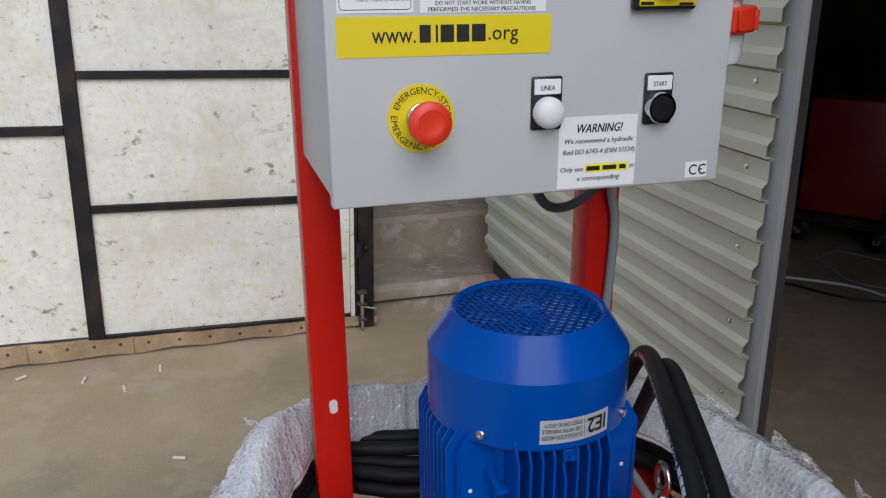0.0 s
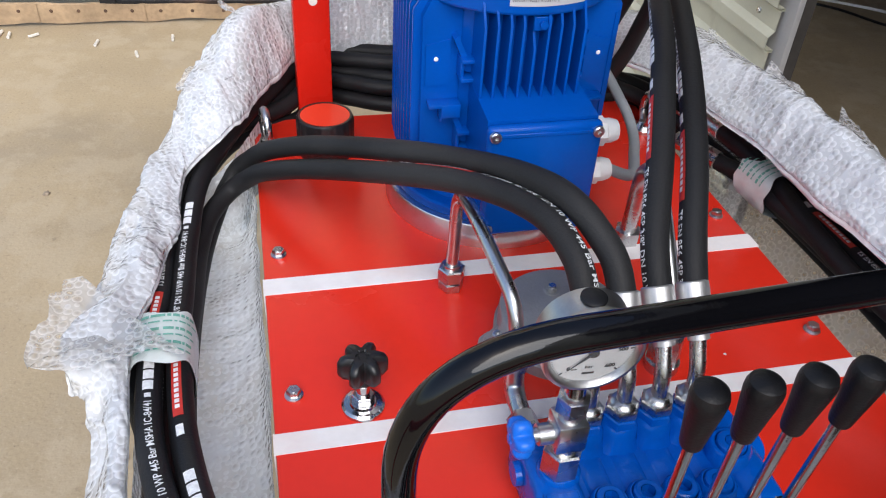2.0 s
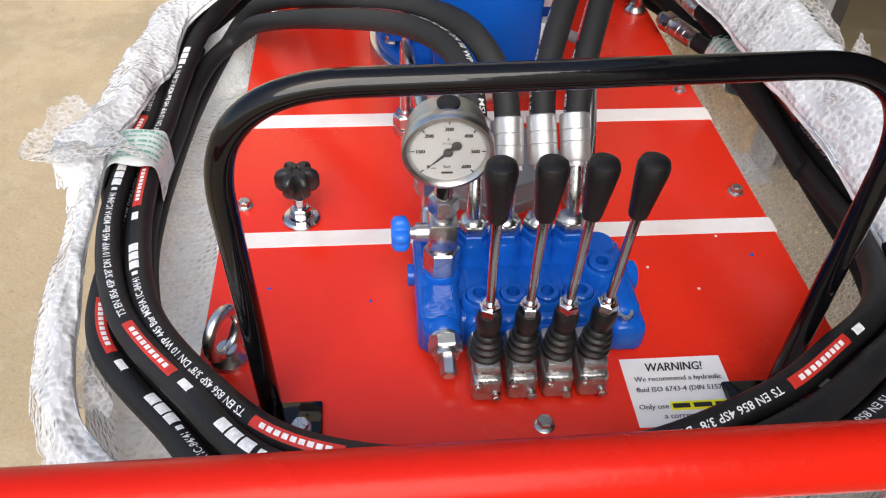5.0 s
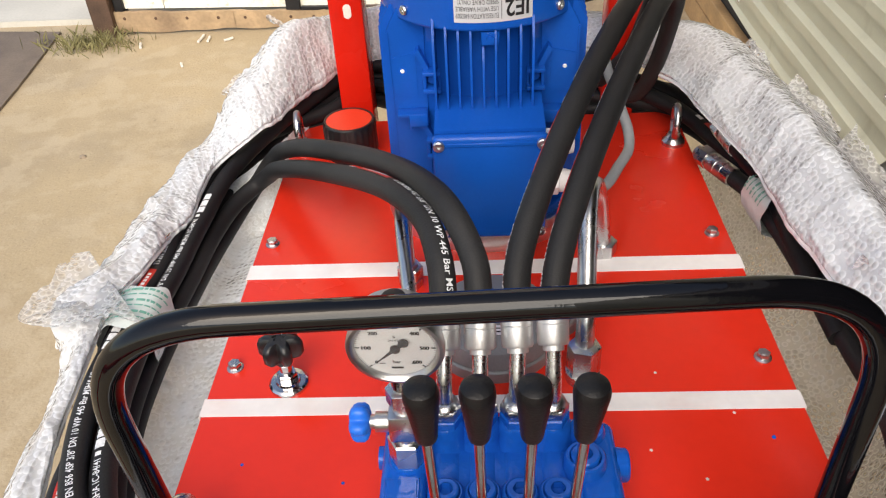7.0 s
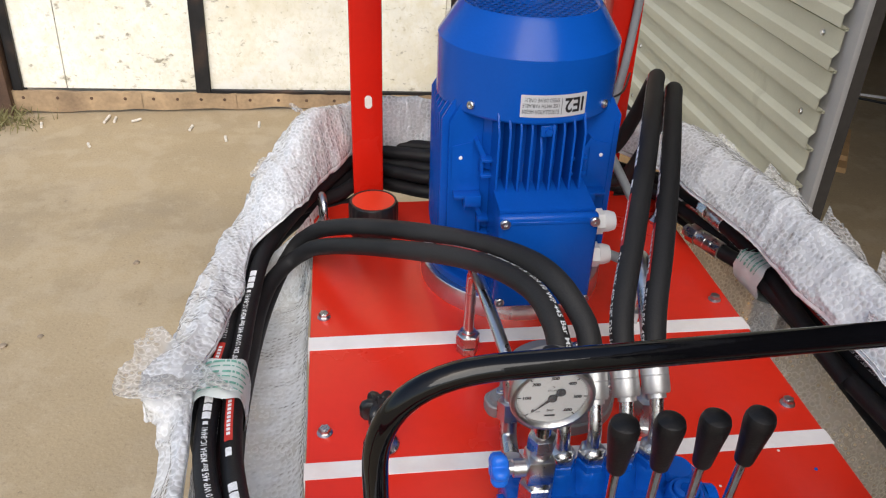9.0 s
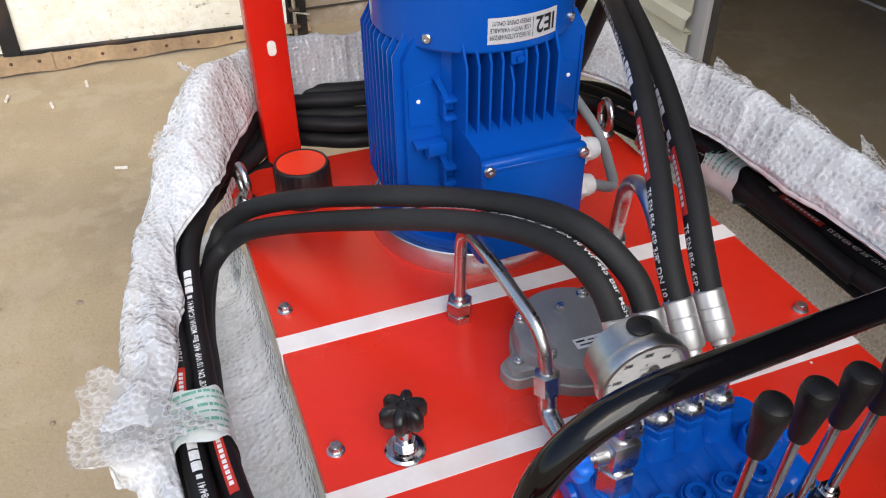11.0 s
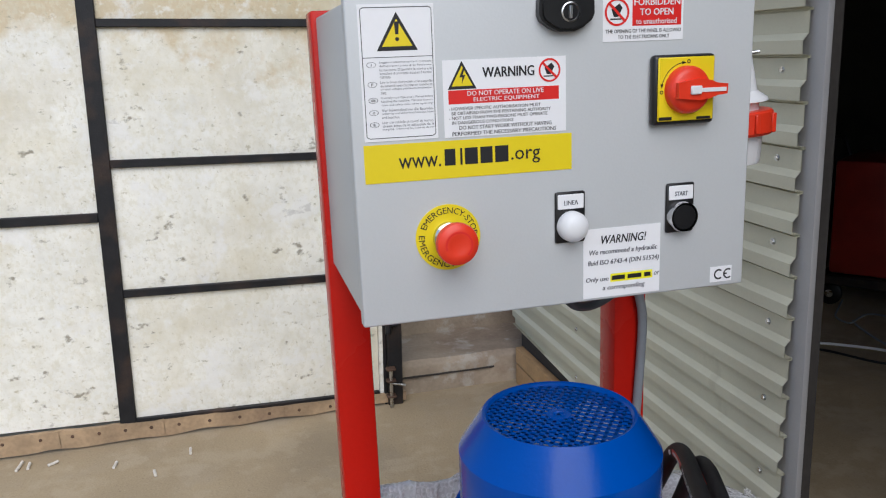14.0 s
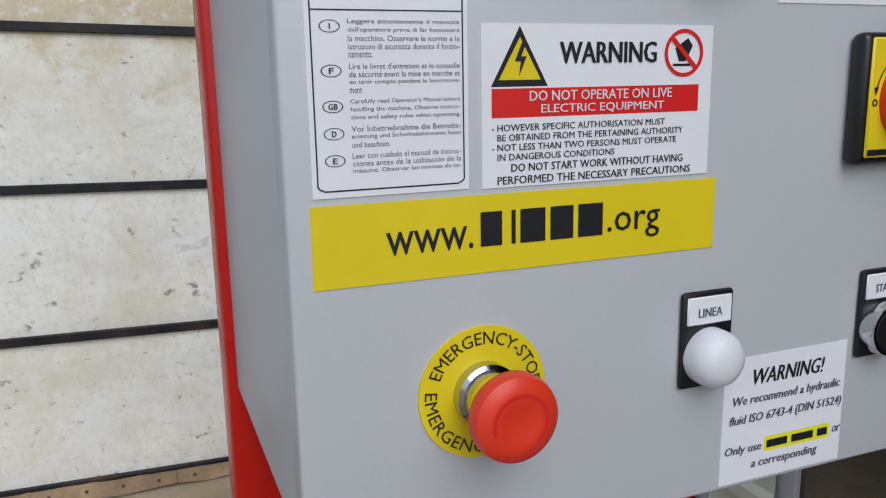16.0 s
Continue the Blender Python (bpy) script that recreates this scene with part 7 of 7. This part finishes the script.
def sheet_surface(stations, nu, nv, wr, seed, ragged):
    """A closed band through rows of rings (inner to outer), wrinkled and ragged along its rims."""
    rows = []
    for st in stations:
        f = ring_curve(st)
        idx = np.linspace(0, len(f), nu, endpoint=False)
        i0 = idx.astype(int) % len(f)
        w = (idx - np.floor(idx))[:, None]
        rows.append(f[i0] * (1 - w) + f[(i0 + 1) % len(f)] * w)
    rows = np.array(rows)
    m = len(rows)
    v = np.linspace(0, 1, nv)
    t = v * (m - 1)
    grid = np.zeros((nv, nu, 3))
    for r in range(nv):
        i = min(int(t[r]), m - 2)
        u = t[r] - i
        a, b, c, d = rows[max(i - 1, 0)], rows[i], rows[i + 1], rows[min(i + 2, m - 1)]
        grid[r] = 0.5 * (2 * b + (c - a) * u + (2 * a - 5 * b + 4 * c - d) * u ** 2 + (3 * b - a - 3 * c + d) * u ** 3)
    uu, vv = np.meshgrid(np.arange(nu) / nu, v)
    rag = smooth_noise(uu, vv * 0, seed + 9, (55, 2)) * 0.6 + smooth_noise(uu, vv * 0, seed + 10, (170, 2)) * 0.4
    du = np.roll(grid, -1, 1) - np.roll(grid, 1, 1)
    dv = np.gradient(grid, axis=0)
    out = dv / (np.linalg.norm(dv, axis=2, keepdims=True) + 1e-9)
    grid = grid + out * (rag * ragged * (np.clip((vv - 0.45) * 2, 0, 1) - 0.45 * np.clip(1 - vv * 6, 0, 1)))[..., None]
    nrm = np.cross(dv, du)
    nrm /= np.linalg.norm(nrm, axis=2, keepdims=True) + 1e-9
    def crease(seed_k, cells):
        """Sharp folds where a smooth noise crosses nought."""
        return 1 - 2.4 * np.abs(smooth_noise(uu + vv * 0.015, vv, seed + seed_k, cells)) ** 0.8

    wrinkle = wr * (1.9 * smooth_noise(uu, vv, seed, (30, 4)) + 0.60 * crease(1, (52, 5)) + 0.26 * crease(2, (120, 8)) + 0.08 * crease(3, (280, 16)))
    grid = grid + nrm * wrinkle[..., None]
    return grid


def grid_mesh(name, grid, mat, base, keep=None):
    nv, nu, _ = grid.shape
    i = np.arange(nu)
    j = np.arange(nv - 1)[:, None]
    a = j * nu + i
    b = j * nu + (i + 1) % nu
    quads = np.stack([a, a + nu, b + nu, b], axis=-1).reshape(-1, 4)
    if keep is not None:
        c = grid.reshape(-1, 3)[quads].mean(axis=1)
        quads = quads[keep(c)]
    me = bpy.data.meshes.new(name)
    me.vertices.add(nv * nu)
    me.vertices.foreach_set("co", (grid - np.array(base)).astype(np.float32).ravel())
    me.loops.add(quads.size)
    me.loops.foreach_set("vertex_index", quads.astype(np.int32).ravel())
    me.polygons.add(len(quads))
    me.polygons.foreach_set("loop_start", np.arange(0, quads.size, 4, dtype=np.int32))
    me.update(calc_edges=True)
    me.materials.append(mat)
    me.polygons.foreach_set("use_smooth", [True] * len(quads))
    return me


def torn_flap(w, base, root, tip, wide, seed, droop=0.0):
    """A torn tongue of single film from root to tip, curled and ragged towards its point."""
    nu, nv = 110, 90
    root, tip = np.array(root), np.array(tip)
    d = tip - root
    side = np.cross(d, (0, 0, 1.0))
    side /= np.linalg.norm(side)
    u, v = np.meshgrid(np.linspace(-1, 1, nu), np.linspace(0, 1, nv))
    rag = smooth_noise(v * 0.9, u * 0.5 + 0.5, seed, (6, 2)) * 0.18 + smooth_noise(v * 0.9, u * 0.5 + 0.5, seed + 1, (22, 2)) * 0.07
    half = wide * (1 - v) ** 0.7 * (1 + rag) + 0.002
    g = root + d * v[..., None] + side * (u * half)[..., None]
    lift = 0.003 * smooth_noise(v * 0.9, u * 0.5 + 0.5, seed + 2, (4, 3)) + 0.0012 * smooth_noise(v * 0.9, u * 0.5 + 0.5, seed + 3, (12, 8)) + 0.004 * u * u - droop * v * v
    g = g + np.array((0, 0, 1.0)) * lift[..., None]
    vs = (g - np.array(base)).reshape(-1, 3)
    me = bpy.data.meshes.new("torn_flap")
    i, j = np.meshgrid(np.arange(nu - 1), np.arange(nv - 1))
    a = (j * nu + i).ravel()
    me.from_pydata(vs.tolist(), [], np.stack([a, a + 1, a + nu + 1, a + nu], 1).tolist())
    me.materials.append(FRINGE)
    me.polygons.foreach_set("use_smooth", [True] * len(me.polygons))
    ob = new("torn_flap", me)
    ob.parent = w


def place_wrap():
    inner = [a for a, b in LIPS]
    outer = [b for a, b in LIPS]
    mid = [((a[0] + b[0]) / 2, (a[1] + b[1]) / 2, max(a[2], b[2]) + (0.018 if a[0] > 0.2 else 0.002)) for a, b in LIPS]

    def shift(p, q, k, dz):
        """From p, on along the way from q to p by k metres, and down by dz."""
        x, y = p[0] - q[0], p[1] - q[1]
        n = math.hypot(x, y) + 1e-9
        return (p[0] + x / n * k, p[1] + y / n * k, p[2] - dz)

    low_in = [shift(a, b, -0.018, -0.003) if a[0] > 0.23 and a[1] > 0.4 else shift(a, b, -0.012, 0.010) for a, b in LIPS]
    foot = [shift(a, b, -0.098, 0.100) if a[0] > 0.23 and a[1] > 0.4 else shift(a, b, -0.006, 0.050) for a, b in LIPS]
    hang = [shift(b, a, 0.032, 0.030) if b[0] > 0.3 else shift(b, a, 0.008, 0.014) for a, b in LIPS]
    base = (0.0, 0.55, 0.62)
    w = thing("bubble_wrap", base, "crumpled clear bubble wrap packed round the hose coil", "packaging")
    g = sheet_surface([low_in, inner, mid, outer, hang], 2600, 120, 0.0030, 3, 0.016)

    def low(ring, dz=0.006):
        return [(x, y, z - dz) for x, y, z in ring]

    under_g = sheet_surface([low(q) for q in (low_in, inner, mid, outer, hang)], 1800, 90, 0.0030, 3, 0.016)[:60]
    ob = new("milky_sheet", grid_mesh("milky_sheet", under_g, UNDER, base))
    ob.parent = w
    ob = new("blister_sheet", grid_mesh("blister_sheet", g, WRAP, base))
    ob.parent = w
    rows = [((-0.384, 0.535, 0.978), (-0.454, 0.478, 0.982), 0.074, 0.0), ((-0.306, 0.935, 1.016), (-0.356, 0.905, 1.006), 0.036, 0.0),
            ((-0.266, 1.000, 1.052), (-0.300, 0.992, 1.074), 0.007, -0.004), ((-0.345, 0.250, 0.945), (-0.372, 0.232, 0.930), 0.050, 0.0),
            ((-0.335, 0.170, 0.940), (-0.368, 0.160, 0.925), 0.050, 0.0), ((0.345, 0.785, 1.048), (0.398, 0.728, 1.022), 0.030, 0.004),
            ((0.352, 0.640, 1.046), (0.402, 0.600, 1.020), 0.060, 0.006), ((0.352, 0.520, 1.040), (0.405, 0.480, 1.010), 0.070, 0.008),
            ((0.335, 0.400, 1.015), (0.384, 0.380, 1.000), 0.040, 0.006), ((0.330, 0.905, 1.044), (0.362, 0.880, 1.030), 0.028, 0.0)]
    for i, (a, b, wide, droop) in enumerate(rows):
        torn_flap(w, base, a, b, wide, 100 + 7 * i, droop)
    # cloudy liner between tank and hoses
    tank = [((-0.2835 if a[0] < 0 else 0.2835) if 0.16 < a[1] < 0.98 and abs(a[0]) > 0.25 else a[0] * 0.86, min(max(a[1], 0.13), 0.985), 0.862) for a, b in LIPS]
    deep = [((t[0] + a[0]) / 2, (t[1] + a[1]) / 2, 0.845) for t, (a, b) in zip(tank, LIPS)]
    under = [shift(a, b, -0.045 if a[0] > 0.23 and a[1] > 0.4 else 0.004, 0.170 if a[0] > 0.23 and a[1] > 0.4 else 0.110) for a, b in LIPS]
    g = sheet_surface([[(t[0] * 0.972, t[1], 0.902) for t in tank], tank, deep, under, foot], 1600, 90, 0.0016, 31, 0.0)
    ob = new("liner", grid_mesh("liner", g, LINER, base, lambda c: ~(((c[:, 0] > 0.2) & (c[:, 1] > 0.24)) | ((c[:, 1] > 0.93) & (c[:, 0] > -0.24)))))
    ob.parent = w
    tagged(ob, "cloudy film lining the tray")
    ob = new("clear_liner", grid_mesh("clear_liner", g, FRINGE, base, lambda c: (c[:, 0] > 0.2) & (c[:, 1] > 0.24) & (c[:, 1] < 0.93)))
    ob.parent = w
    tagged(ob, "clear bubble film under the hose ends")


place_wrap()
